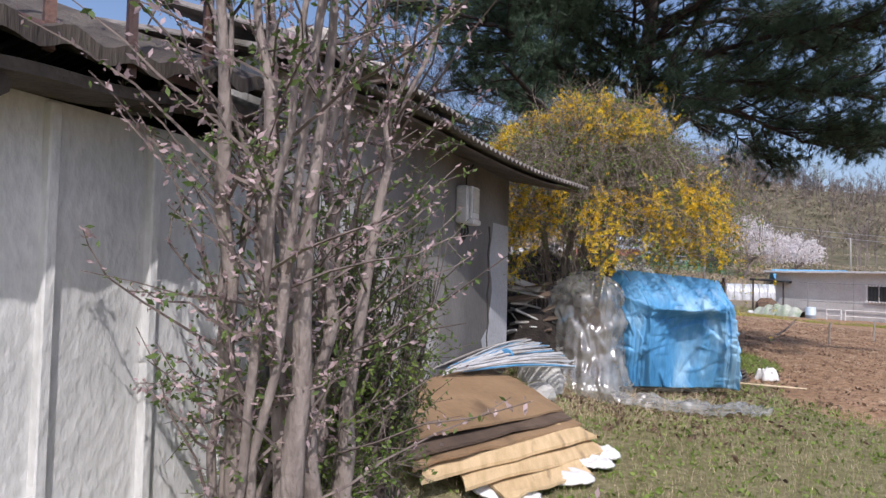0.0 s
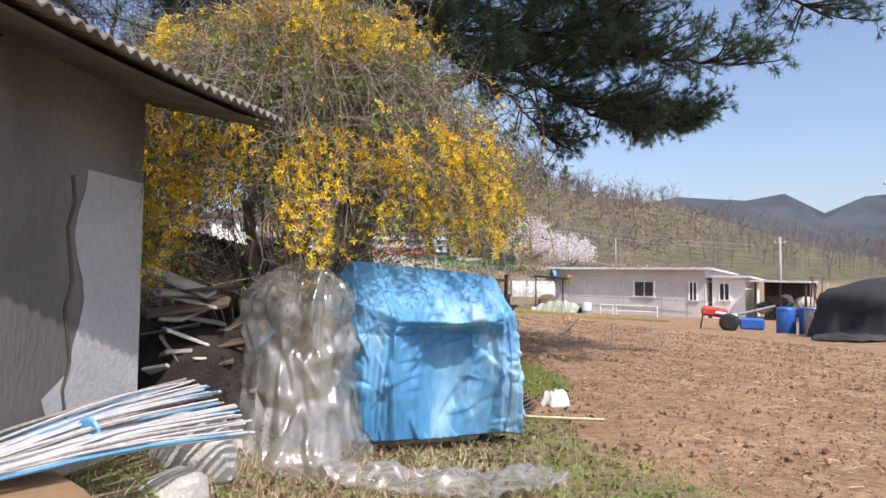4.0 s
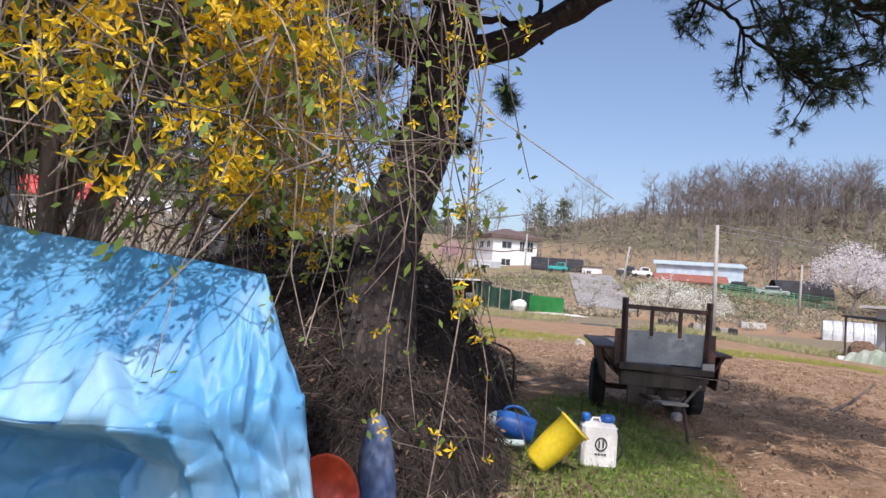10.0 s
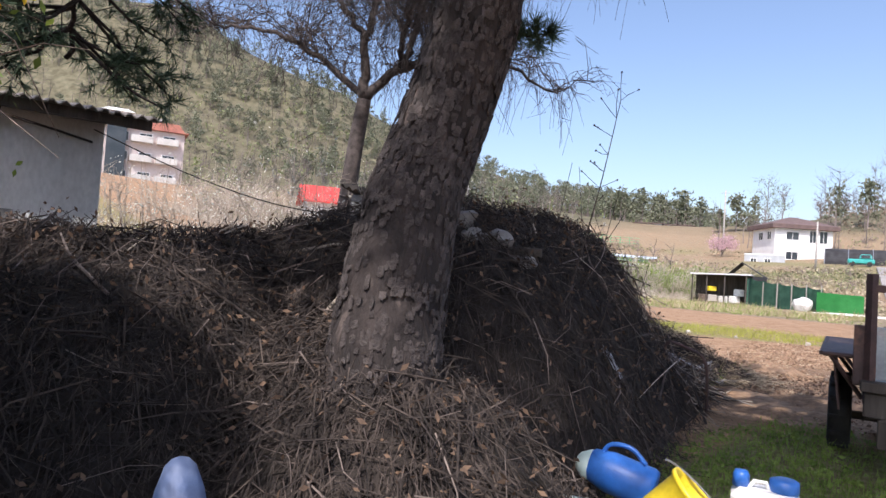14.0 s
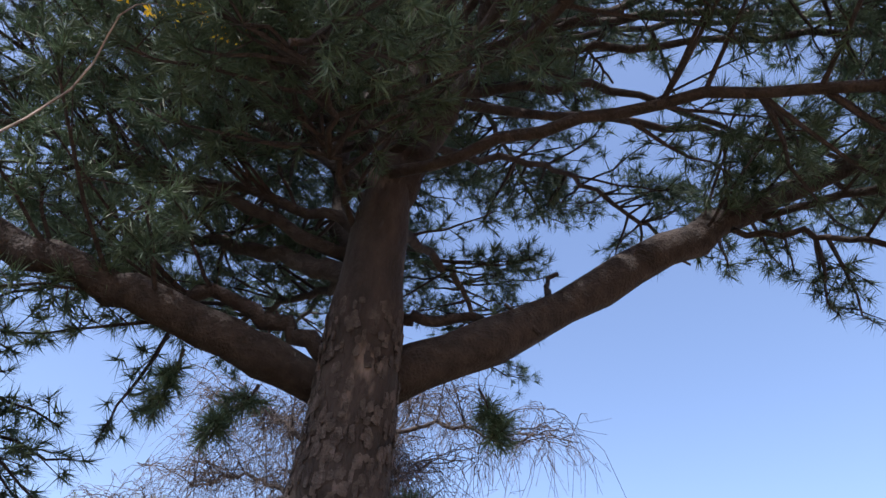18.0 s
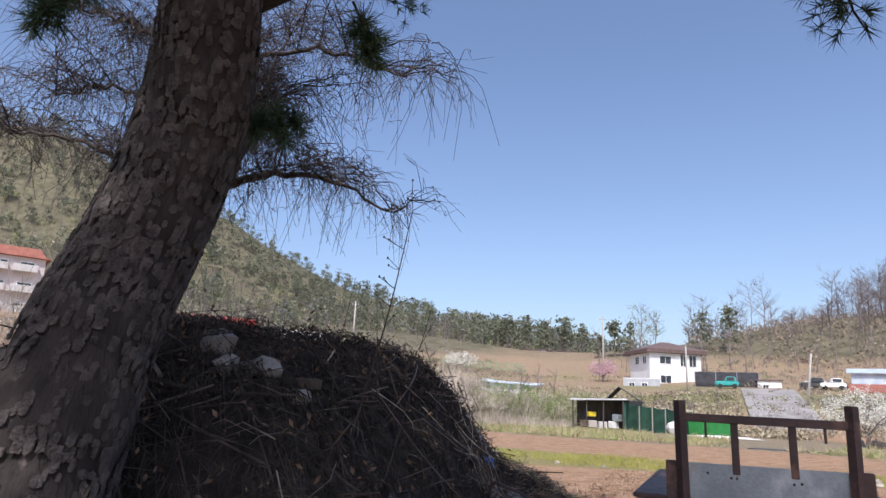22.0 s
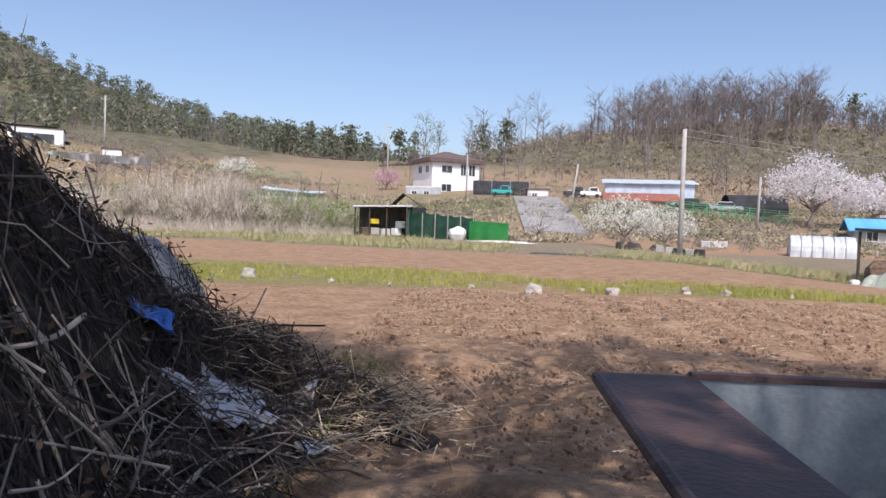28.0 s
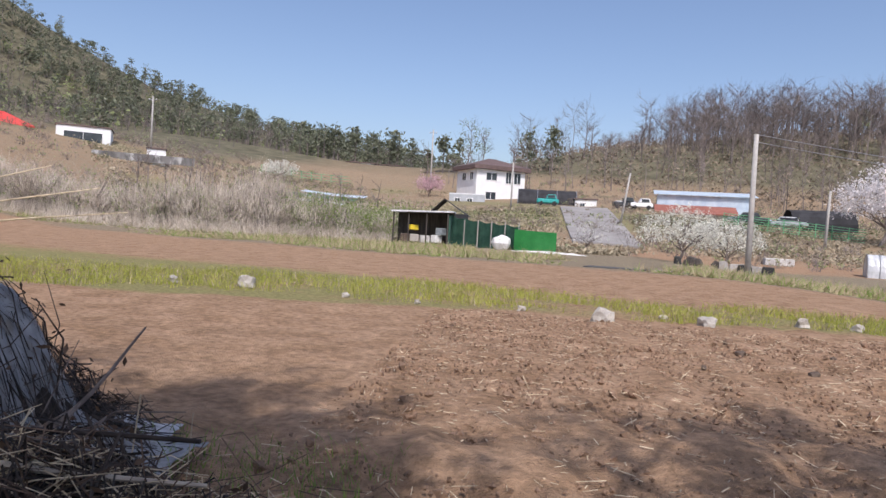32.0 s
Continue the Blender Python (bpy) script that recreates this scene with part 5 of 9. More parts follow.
# ---- shrubs by the white wall at the start ----
rs = np.random.RandomState(44)
sh = thing("budding_shrub", (-0.45, 2.4, 0.1), "tall multi-stemmed shrub with pink buds against the white wall", "shrub")
tw, buds, lv = MB(), [], []
for k in range(13):
    a = rs.rand() * 6.28
    bx, by = -0.50 + 0.24 * math.cos(a), 2.45 + 0.22 * math.sin(a)
    lean = rs.normal(size=2) * 0.16 + np.array([0.02, 0.03])
    H = 2.2 + 1.5 * rs.rand()
    thick = 0.042 if k < 6 else 0.02
    c = curve([(bx, by, gz(bx, by) - 0.05), (bx + lean[0] * 0.5, by + lean[1] * 0.5, H * 0.35), (bx + lean[0] * 1.3, by + lean[1] * 1.3, H * 0.7), (bx + lean[0] * 2.2, by + lean[1] * 2.2, H)], 14) + rs.normal(size=(14, 3)) * 0.014
    part("stem", MB().tube(c, np.linspace(thick, 0.008, 14) * (1 + 0.12 * rs.normal(size=14)), 9), M_shrubbark, sh, smooth=True)
    for q in range(16):
        i = 3 + int(rs.rand() * 10)
        d = unit(rs.normal(size=3) * np.array([1, 1, 0.35]) + np.array([0, 0, 0.75]))
        L = 0.35 + 0.7 * rs.rand()
        b = np.array([c[i] + d * L * u + rs.normal(size=3) * 0.012 for u in np.linspace(0, 1, 6)])
        b[:, 0] = np.maximum(b[:, 0], -1.25 + (b[:, 1] - 2.4) * 0.403 + 0.12)
        tw.tube(b, np.linspace(0.0065, 0.002, 6), 3, cap=False)
        for w in range(24):
            u = rs.rand() * 4.99
            o = b[int(u)] + (b[int(u) + 1] - b[int(u)]) * (u - int(u))
            (buds if rs.rand() < 0.55 else lv).append(leaves(rs, o, 2, 0.014, 0.014))
part("twigs", tw, M_twig, sh, kind="stuff")
part("buds", MB().quads(np.concatenate(buds)), M_pinkbud, sh, "small pink-grey buds", kind="stuff")
part("leaves", MB().quads(np.concatenate(lv)), M_darkleaf, sh, kind="stuff")


def leafy_shrub(name, base, n, height, spread, leaf, lm, label, seed, lsize=0.013, per=10):
    rs = np.random.RandomState(seed)
    ob = thing(name, base, label, "shrub")
    tw, lv = MB(), []
    for k in range(n):
        a, r = rs.rand() * 6.28, rs.rand() ** 0.5
        e = np.array(base) + np.array([spread * r * math.cos(a), spread * r * math.sin(a), height * (0.35 + 0.65 * rs.rand())])
        m = (np.array(base) + e) / 2 + rs.normal(size=3) * 0.06 + np.array([0, 0, 0.08])
        c = curve([np.array(base) + rs.normal(size=3) * np.array([0.08, 0.08, 0]), m, e], 8)
        tw.tube(c, np.linspace(0.008, 0.002, 8), 3, cap=False)
        for q in range(per):
            i = 2 + int(rs.rand() * 6)
            d = unit(rs.normal(size=3) + np.array([0, 0, 0.3]))
            L = 0.08 + 0.22 * rs.rand()
            tw.tube([c[i], c[i] + d * L], [0.003, 0.0012], 3, cap=False)
            for w in range(leaf):
                lv.append(leaves(rs, c[i] + d * L * rs.rand(), 1, lsize, 0.008))
    part("twigs", tw, M_twig, ob, kind="stuff")
    part("leaves", MB().quads(np.concatenate(lv)), lm, ob, kind="stuff")
    return ob


leafy_shrub("leafy_shrub", (-0.30, 3.42, gz(-0.30, 3.42)), 120, 1.75, 0.44, 12, M_darkleaf, "dense shrub with small young leaves by the grey wall", 45)
leafy_shrub("leafy_shrub", (-0.42, 2.9, gz(-0.42, 2.9)), 70, 1.1, 0.5, 9, M_leaf, "low green shrub at the foot of the wall", 46)


def bare_tree(name, base, H, spread, r0, seed, label, droop=0.5, n1=9, n2=9, n3=7, mat=None, group="", fork=0.4):
    rs = np.random.RandomState(seed)
    mat = mat or M_twig
    ob = thing(name, base, label, "tree", group)
    b0 = np.array(base)
    tr = curve([b0 - [0, 0, 0.1], b0 + [0.05 * H * rs.normal(), 0.05 * H * rs.normal(), H * fork * 0.6], b0 + [0.04 * H, 0, H * fork], b0 + [0.10 * H, 0.02 * H, H * 0.85]], 14)
    part("trunk", MB().tube(tr, np.linspace(r0, r0 * 0.15, 14), 8), M_shrubbark if mat is M_twig else mat, ob, smooth=True)
    lb, tw = MB(), MB()
    for k in range(n1):
        i = int(np.interp(k, [0, n1], [14 * fork, 12]))
        a = k * 2.4 + rs.rand()
        d = np.array([math.cos(a), math.sin(a), 0.55 + 0.3 * rs.rand()])
        L = spread * (0.7 + 0.5 * rs.rand())
        c = curve([tr[i], tr[i] + d * L * 0.45, tr[i] + d * np.array([1, 1, 0.75]) * L], 9) + rs.normal(size=(9, 3)) * 0.03 * spread / 2
        lb.tube(c, np.linspace(r0 * 0.42, r0 * 0.08, 9), 5, cap=False)
        for q in range(n2):
            j = 2 + int(rs.rand() * 6.9)
            d2 = unit(rs.normal(size=3) * np.array([1, 1, 0.5]) + unit(d) * 0.5)
            L2 = spread * (0.25 + 0.3 * rs.rand())
            e = c[j] + d2 * L2
            c2 = curve([c[j], c[j] + d2 * L2 * 0.5 + np.array([0, 0, 0.08 * L2]), e + np.array([0, 0, -droop * L2 * 0.4])], 6)
            tw.tube(c2, np.linspace(r0 * 0.10, r0 * 0.03, 6), 3, cap=False)
            for w in range(n3):
                m = 1 + int(rs.rand() * 4.9)
                d3 = unit(rs.normal(size=3) + np.array([0, 0, -droop]))
                L3 = spread * (0.12 + 0.22 * rs.rand())
                tw.tube([c2[m], c2[m] + d3 * L3 * 0.5, c2[m] + d3 * L3 + np.array([0, 0, -droop * L3 * 0.5])], [r0 * 0.035, r0 * 0.025, r0 * 0.012], 3, cap=False)
    part("limbs", lb, mat, ob, kind="stuff")
    part("twigs", tw, mat, ob, kind="stuff")
    return ob


tree_bark = material("dark_twig_bark", (0.045, 0.036, 0.034), (0.10, 0.082, 0.075), 12, 0.9, 0.5, 50, vary=0.3)
wt = thing("bare_tree", (-1.42, 16.1, gz(-1.42, 16.1)), "forked bare tree with weeping fine twigs behind the mound", "tree")
rs = np.random.RandomState(52)
FORK = np.array([-1.2, 16.1, 3.72])
part("trunk", MB().tube(curve([(-1.42, 16.1, -0.2), (-1.42, 16.1, 1.7), (-1.32, 16.1, 2.9), tuple(FORK)], 16), np.linspace(0.15, 0.105, 16), 10), tree_bark, wt, smooth=True)
weep, whip = MB(), MB()
ARMS = [([(0.0, 0, 0), (-0.10, 0.05, 0.65), (-0.02, 0.1, 1.5), (0.15, 0.2, 2.6), (0.2, 0.1, 3.6)], 0.085),
        ([(0.0, 0, 0), (0.30, 0.25, 0.45), (0.85, 0.6, 0.72), (1.6, 1.0, 0.70), (2.4, 1.4, 0.25)], 0.085),
        ([(0.45, 0.35, 0.55), (0.55, 0.4, 1.2), (0.8, 0.45, 2.0), (1.0, 0.5, 2.9)], 0.06),
        ([(0.0, 0, 0), (-0.5, -0.35, 0.5), (-1.1, -0.9, 0.85), (-1.9, -1.4, 0.9)], 0.06),
        ([(-0.06, 0.05, 0.9), (-0.7, 0.0, 1.6), (-1.5, -0.2, 2.0), (-2.3, -0.4, 1.9)], 0.05),
        ([(0.0, 0.1, 1.5), (0.8, 0.1, 2.2), (1.7, 0.5, 2.4), (2.6, 0.9, 2.1)], 0.05),
        ([(0.05, 0.1, 1.9), (-0.8, -0.5, 2.7), (-1.7, -1.0, 2.9)], 0.045),
        ([(0.4, 0.3, 0.5), (0.9, -0.3, 0.95), (1.6, -0.9, 1.0), (2.2, -1.2, 0.7)], 0.05)]
for pts, r0 in ARMS:
    c = curve([tuple(FORK + np.array(p)) for p in pts], 22)
    c[1:] += rs.normal(size=c[1:].shape) * 0.025
    part("limb", MB().tube(c, np.linspace(r0, 0.014, 22), 7), tree_bark, wt, smooth=True)
    for k in range(28):
        i = 4 + int(17.9 * rs.rand())
        a = rs.rand() * 6.283
        d = unit(np.array([math.cos(a), math.sin(a), 0.25 + 0.5 * rs.rand()]) + 0.6 * unit(c[min(i + 1, 21)] - c[i - 1]))
        L = 0.5 + 0.9 * rs.rand()
        b = curve([c[i], c[i] + d * L * 0.5, c[i] + d * L + np.array([0, 0, -0.18 * L])], 8) + rs.normal(size=(8, 3)) * 0.012
        weep.tube(b, np.linspace(0.012, 0.005, 8), 4, cap=False)
        for w in range(13):
            m = 1 + int(6.9 * rs.rand())
            a = rs.rand() * 6.283
            e = np.array([math.cos(a), math.sin(a), 0.25 + 0.35 * rs.normal()]) * (0.16 + 0.34 * rs.rand())
            fall = 0.08 + 1.0 * rs.rand() ** 1.3
            q = curve([b[m], b[m] + e * 0.6, b[m] + e * 1.1 + np.array([0, 0, -0.25 * fall]), b[m] + e * 1.6 + np.array([0.16 * rs.normal(), 0.16 * rs.normal(), -fall])], 7) + rs.normal(size=(7, 3)) * 0.016
            whip.tube(q, np.linspace(0.0058, 0.0026, 7), 3, cap=False)
            o = q[3] + (q[5] - q[3]) * rs.rand()
            whip.tube([o, o + rs.normal(size=3) * 0.10 + [0, 0, -0.03], o + rs.normal(size=3) * 0.13 + [0, 0, -0.14]], [0.004, 0.003, 0.002], 3, cap=False)
part("boughs", weep, tree_bark, wt, kind="stuff")
part("twigs", whip, tree_bark, wt, kind="stuff")

# ---- woods on the hills ----
rs = np.random.RandomState(71)
M_scrub = material("hill_scrub", (0.17, 0.135, 0.10), (0.27, 0.22, 0.16), 0.2, 0.95, 0.0, 3, vary=0.4)


def small_tree(tw, rs, x, y, H, r0=0.11, n1=9, n2=3, lean=0.05, up=0.9):
    b0 = np.array([x, y, gz(x, y) - 0.3])
    t = b0 + np.array([lean * H * rs.normal(), lean * H * rs.normal(), H])
    m = (b0 + t) / 2 + rs.normal(size=3) * 0.03 * H
    tw.tube([b0, m, t], [r0, r0 * 0.6, r0 * 0.12], 3, cap=False)
    for k in range(n1):
        u = 0.32 + 0.6 * rs.rand()
        o = b0 + (m - b0) * min(2 * u, 1) + (t - m) * max(2 * u - 1, 0)
        a = rs.rand() * 6.28
        d = unit(np.array([math.cos(a), math.sin(a), up * (0.6 + 0.9 * rs.rand())]))
        L = H * (0.16 + 0.22 * rs.rand()) * (1.3 - 0.6 * u)
        e = o + d * L
        tw.tube([o, e], [r0 * 0.34, r0 * 0.10], 3, cap=False)
        for q in range(n2):
            o2 = o + (e - o) * (0.35 + 0.65 * rs.rand())
            e2 = o2 + unit(d + rs.normal(size=3) * 0.6 + np.array([0, 0, 0.3])) * L * (0.4 + 0.4 * rs.rand())
            tw.tube([o2, e2], [r0 * 0.14, r0 * 0.06], 3, cap=False)


tw = MB()
n = 0
while n < 360:
    x, y = 62 + 62 * rs.normal() * 0.8, 150 + 75 * rs.rand()
    hh = np.exp(-((x - 62) / 52) ** 2 - ((y - 195) / 48) ** 2)
    if hh < 0.22 or x < -6 or x > 118 or y > 205:
        continue
    if (hh < 0.6 and rs.rand() < 0.55) or wave(x * 0.10, y * 0.10, 81) < -0.25:
        continue
    small_tree(tw, rs, x, y, (5.0 + 8.5 * rs.rand() ** 1.3) * (1 - 0.5 * (x > 88)), 0.11 + 0.08 * rs.rand(), 16, 7, lean=0.06, up=0.75)
    n += 1
solo("bare_woods", tw, M_wood_far, "leafless grey-brown woods on the hill", "woods", kind="stuff")
tw = MB()
for k in range(760):                      # bushy saplings on the slope
    x, y = 60 + 62 * rs.normal() * 0.8, 132 + 66 * rs.rand()
    if np.exp(-((x - 62) / 52) ** 2 - ((y - 195) / 48) ** 2) < 0.12 or x < -4 or wave(x * 0.07, y * 0.09, 82) < -0.05:
        continue
    small_tree(tw, rs, x, y, 2.0 + 2.6 * rs.rand(), 0.06, 9, 4, lean=0.1, up=0.55)
solo("slope_bushes", tw, M_wood_far, "low leafless bushes on the hillside", "bushes", kind="stuff")
# undergrowth on the slope
lv = []
for k in range(5200):
    x, y = 62 + 60 * rs.normal() * 0.9, 128 + 80 * rs.rand()
    if np.exp(-((x - 62) / 52) ** 2 - ((y - 195) / 48) ** 2) < 0.10 or x < 0:
        continue
    lv.append(leaves(rs, np.array([x, y, gz(x, y) + 0.4]), 6, 0.32, 0.6))
solo("hill_scrub", MB().quads(np.concatenate(lv)), M_scrub, "low brown scrub on the hillside", "scrub", kind="stuff")


def conifer_clump(rs, x, y, H, out, tw, wide=0.28):
    b0 = np.array([x, y, gz(x, y) - 0.3])
    tw.tube([b0, b0 + [0.02 * H, 0, H * 0.95]], [0.14, 0.04], 4, cap=False)
    for k in range(16):
        u = 0.22 + 0.78 * rs.rand()
        r = wide * H * (1.15 - u) * (0.4 + 0.7 * rs.rand())
        a = rs.rand() * 6.28
        c = b0 + np.array([r * math.cos(a), r * math.sin(a), H * u])
        out.append(leaves(rs, c, 11, 0.036 * H + 0.11, np.array([0.075, 0.075, 0.035]) * H))


con, ctw = [], MB()
rs = np.random.RandomState(72)
n = 0
while n < 980:
    t = rs.rand()
    x, y = -330 + 330 * t + 45 * rs.normal(), 205 + 95 * t + 40 * rs.normal()
    if y < 120 or x > -18 or gz(x, y) < 8:
        continue
    conifer_clump(rs, x, y, 4.5 + 6.5 * rs.rand() ** 1.4, con, ctw, 0.36)
    n += 1
for k in range(46):
    x, y = -88 + 62 * rs.rand(), 168 + 30 * rs.rand()
    conifer_clump(rs, x, y, 5.5 + 4 * rs.rand(), con, ctw, 0.36)
for x, y, H in ((-37.5, 168, 8.0), (-33.6, 169, 7.6), (-14, 150, 8), (-11, 151, 7), (3, 152, 8), (-17, 150, 5), (-60, 108, 6), (8, 148, 9), (90, 190, 8), (96, 186, 9)):
    conifer_clump(rs, x, y, H, con, ctw, 0.26)
    conifer_clump(rs, x, y, H * 0.95, con, ctw, 0.26)
solo("pine_woods", MB().quads(np.concatenate(con)), M_conifer, "dark green pine woods along the mountain foot", "woods", kind="stuff")
solo("pine_woods_trunks", ctw, M_wood_far, "grey trunks of the pine woods", "woods", kind="stuff")
tw = MB()
n = 0
while n < 950:
    t = rs.rand()
    x, y = -300 + 290 * t + 40 * rs.normal(), 150 + 120 * t + 40 * rs.normal()
    if y < 105 or x > -16 or gz(x, y) < 9.5:
        continue
    small_tree(tw, rs, x, y, 3.5 + 5.5 * rs.rand(), 0.12, 11, 4, up=0.7)
    n += 1
for k in range(60):
    small_tree(tw, rs, -14 + 75 * rs.rand(), 126 + 22 * rs.rand(), 5 + 4 * rs.rand(), 0.11, 9, 3)
for k in range(420):
    small_tree(tw, rs, 56 + 130 * rs.rand(), 92 + 95 * rs.rand(), 4 + 4 * rs.rand(), 0.12, 9, 4)
for k in range(14):
    small_tree(tw, rs, -38 + 26 * rs.rand(), 72 + 16 * rs.rand(), 4 + 3 * rs.rand(), 0.09, 12, 5, up=0.7)
solo("bare_woods", tw, M_wood_far, "leafless trees at the mountain foot and round the village", "woods", kind="stuff")
# budding pale green tree behind the white house, and low greenery
gl, gt = [], MB()
for x, y, H in ((-9.5, 152, 11.0), (-6.5, 154, 8.5), (100, 178, 8), (75, 170, 7)):
    small_tree(gt, rs, x, y, H, 0.16, 16, 4)
    for k in range(60):
        u = 0.35 + 0.65 * rs.rand()
        a, r = rs.rand() * 6.28, 0.26 * H * rs.rand() ** 0.5 * (1.25 - 0.7 * u)
        gl.append(leaves(rs, np.array([x + r * math.cos(a), y + r * math.sin(a), gz(x, y) + H * u]), 6, 0.16, 0.35))
for k in range(420):
    t = rs.rand()
    x, y = -260 + 240 * t + 30 * rs.normal(), 190 + 95 * t + 35 * rs.normal()
    if x < -20 and gz(x, y) > 9:
        gl.append(leaves(rs, np.array([x, y, gz(x, y) + 2.5]), 14, 0.7, 1.4))
solo("budding_trees", MB().quads(np.concatenate(gl)), M_greenhaze, "pale green budding trees", "trees", kind="stuff")
solo("budding_tree_trunks", gt, M_wood_far, "thin trunks of the budding trees", "trees", kind="stuff")

# thicket of pale bare willow stems at the far side of the field
rs = np.random.RandomState(73)
th, tg, gl = [], [], []
for k in range(430):
    x = -50 + 44.5 * rs.rand()
    y = 55 + 0.28 * (x + 25) + 9 * rs.rand()
    h = (2.3 + 3.0 * rs.rand() ** 0.8) * (1 - 0.15 * (x > -9)) * (0.75 + 0.35 * float(wave(x * 0.35, y * 0.3, 79)))
    z, wide, tone = gz(x, y), 0.50 * h, rs.rand()
    for q in range(62):
        a, r = rs.rand() * 6.28, rs.rand() ** 0.6
        b = np.array([x + 0.3 * rs.normal(), y + 0.3 * rs.normal(), z - 0.05])
        t = np.array([x + wide * r * math.cos(a), y + wide * r * math.sin(a), z + h * (0.75 + 0.3 * rs.rand()) * (1 - 0.5 * r * r)])
        m = (b + t) / 2 + np.array([-0.1 * math.cos(a), -0.1 * math.sin(a), 0.12 * h * r])
        w = np.array([0.014, 0.005, 0])
        out = th if rs.rand() < (0.92 if tone > 0.5 else 0.6) else tg
        out += [[b - w, b + w, m], [m - w, m + w, t]]
        for j in range(2):
            c = m + (t - m) * rs.rand()
            out.append([c - w * 0.6, c + w * 0.6, c + np.array([0.3 * rs.normal(), 0.3 * rs.normal(), 0.12 * h * (0.5 + rs.rand())])])
    for q in range(26 if x > -12 else (9 if tone < 0.35 else 1)):
        gl.append(leaves(rs, np.array([x + 0.5 * wide * rs.normal(), y + 0.4 * wide * rs.normal(), z + h * (0.25 + 0.6 * rs.rand())]), 14, 0.06, 0.35))
for k in range(5200):                     # bleached tangle lodged along its foot
    x = -50 + 45 * rs.rand()
    b = np.array([x, 53.6 + 0.28 * (x + 25) + 1.6 * rs.rand(), 0.0])
    b[2] = gz(b[0], b[1])
    d = np.array([1.1 * rs.normal(), 0.3 * rs.normal(), 0.15 + 1.1 * rs.rand() ** 1.4])
    th.append([b - [0.02, 0, 0], b + [0.02, 0, 0], b + d])
solo("willow_thicket", MB().tris(np.array(th)), M_reed, "thicket of pale bare willow stems", "thicket", kind="stuff")
solo("willow_twigs", MB().tris(np.array(tg)), M_wood_far, "grey-brown upper twigs of the willow thicket", "thicket", kind="stuff")
solo("thicket_leaves", MB().quads(np.concatenate(gl)), M_leaf, "sparse new leaves in the thicket", "thicket", kind="stuff")
# dry grass and weeds on the verge, low green tufts
th, gr = [], []
n = 0
while n < 15000:
    x = -30 + 62 * rs.rand()
    y = 44 - 0.3 * x + (16 if x < 6 else 6) * rs.rand()
    if wave(x * 0.35, y * 0.5, 78) < -0.15 + 0.3 * (rs.rand() - 0.5):
        continue
    n += 1
    b = np.array([x, y, gz(x, y)])
    h = 0.08 + 0.30 * rs.rand() ** 3
    for q in range(3):
        t = b + np.array([0.22 * rs.normal(), 0.18 * rs.normal(), h * (0.5 + rs.rand())])
        (th if rs.rand() < 0.66 else gr).append([b + [-0.018, 0, 0], b + [0.018, 0, 0], t])
solo("dry_verge_grass", MB().tris(np.array(th)), M_drygrass, "dry straw-coloured grass on the field verge", "grass", kind="stuff")
solo("verge_grass", MB().tris(np.array(gr)), M_grass, "green grass on the field verge", "grass", kind="stuff")

# tufts of dead and green weeds over the terraces
M_weedtan = material("weathered_weeds", (0.22, 0.185, 0.125), (0.38, 0.33, 0.235), 0.6, 0.95, 0.0, 9, vary=0.45)
M_weedolive = material("olive_weeds", (0.105, 0.115, 0.055), (0.19, 0.195, 0.10), 0.6, 0.95, 0.0, 9, vary=0.4)
rs = np.random.RandomState(75)
ta, tb = [], []
n = 0
while n < 21000:
    v = rs.rand() ** 1.4
    y = 62 + 66 * v
    x = 4 + (2 * rs.rand() - 1) * (26 + 62 * v)
    w = float(wave(x * 0.12, y * 0.16, 83))
    if w < -0.3 + 0.3 * rs.rand() or (7.5 < x < 15.5 and 75 < y < 107):
        continue
    n += 1
    c = np.array([x, y, gz(x, y) + 0.10])
    (tb if w > 0.25 and rs.rand() < 0.7 else ta).append(leaves(rs, c, 4, 0.10 + 0.10 * rs.rand(), np.array([0.35, 0.35, 0.10])))
solo("terrace_weeds", MB().quads(np.concatenate(ta)), M_weedtan, "dead tan weeds on the terraces", "weeds", kind="stuff")
solo("terrace_greens", MB().quads(np.concatenate(tb)), M_weedolive, "olive green weeds on the terraces", "weeds", kind="stuff")

# scrub, hedges and greens on the terraces below the hill
rs = np.random.RandomState(74)
tb, lb, lg = [], [], []
n = 0
while n < 1700:
    x, y = -110 + 180 * rs.rand(), 66 + 74 * rs.rand() ** 0.8
    if wave(x * 0.09, y * 0.12, 77) < -0.05 or (-8 < x < 9 and 106 < y < 126) or (18 < x < 38 and 98 < y < 116):
        continue
    n += 1
    z, s = gz(x, y), 0.5 + 0.9 * rs.rand() ** 2
    for q in range(12):
        b = np.array([x + 0.3 * s * rs.normal(), y + 0.3 * s * rs.normal(), z - 0.05])
        t = b + np.array([0.5 * s * rs.normal(), 0.4 * s * rs.normal(), s * (0.6 + 0.8 * rs.rand())])
        tb.append([b - [0.02, 0, 0], b + [0.02, 0, 0], t])
    (lb if rs.rand() < 0.6 else lg).append(leaves(rs, np.array([x, y, z + 0.55 * s]), 16, 0.13, np.array([0.5, 0.5, 0.3]) * s))
solo("terrace_scrub", MB().tris(np.array(tb)), M_wood_far, "bare scrub on the village terraces", "scrub", kind="stuff")
solo("dry_scrub_leaves", MB().quads(np.concatenate(lb)), M_scrub, "brown dead leaves in the terrace scrub", "scrub", kind="stuff")
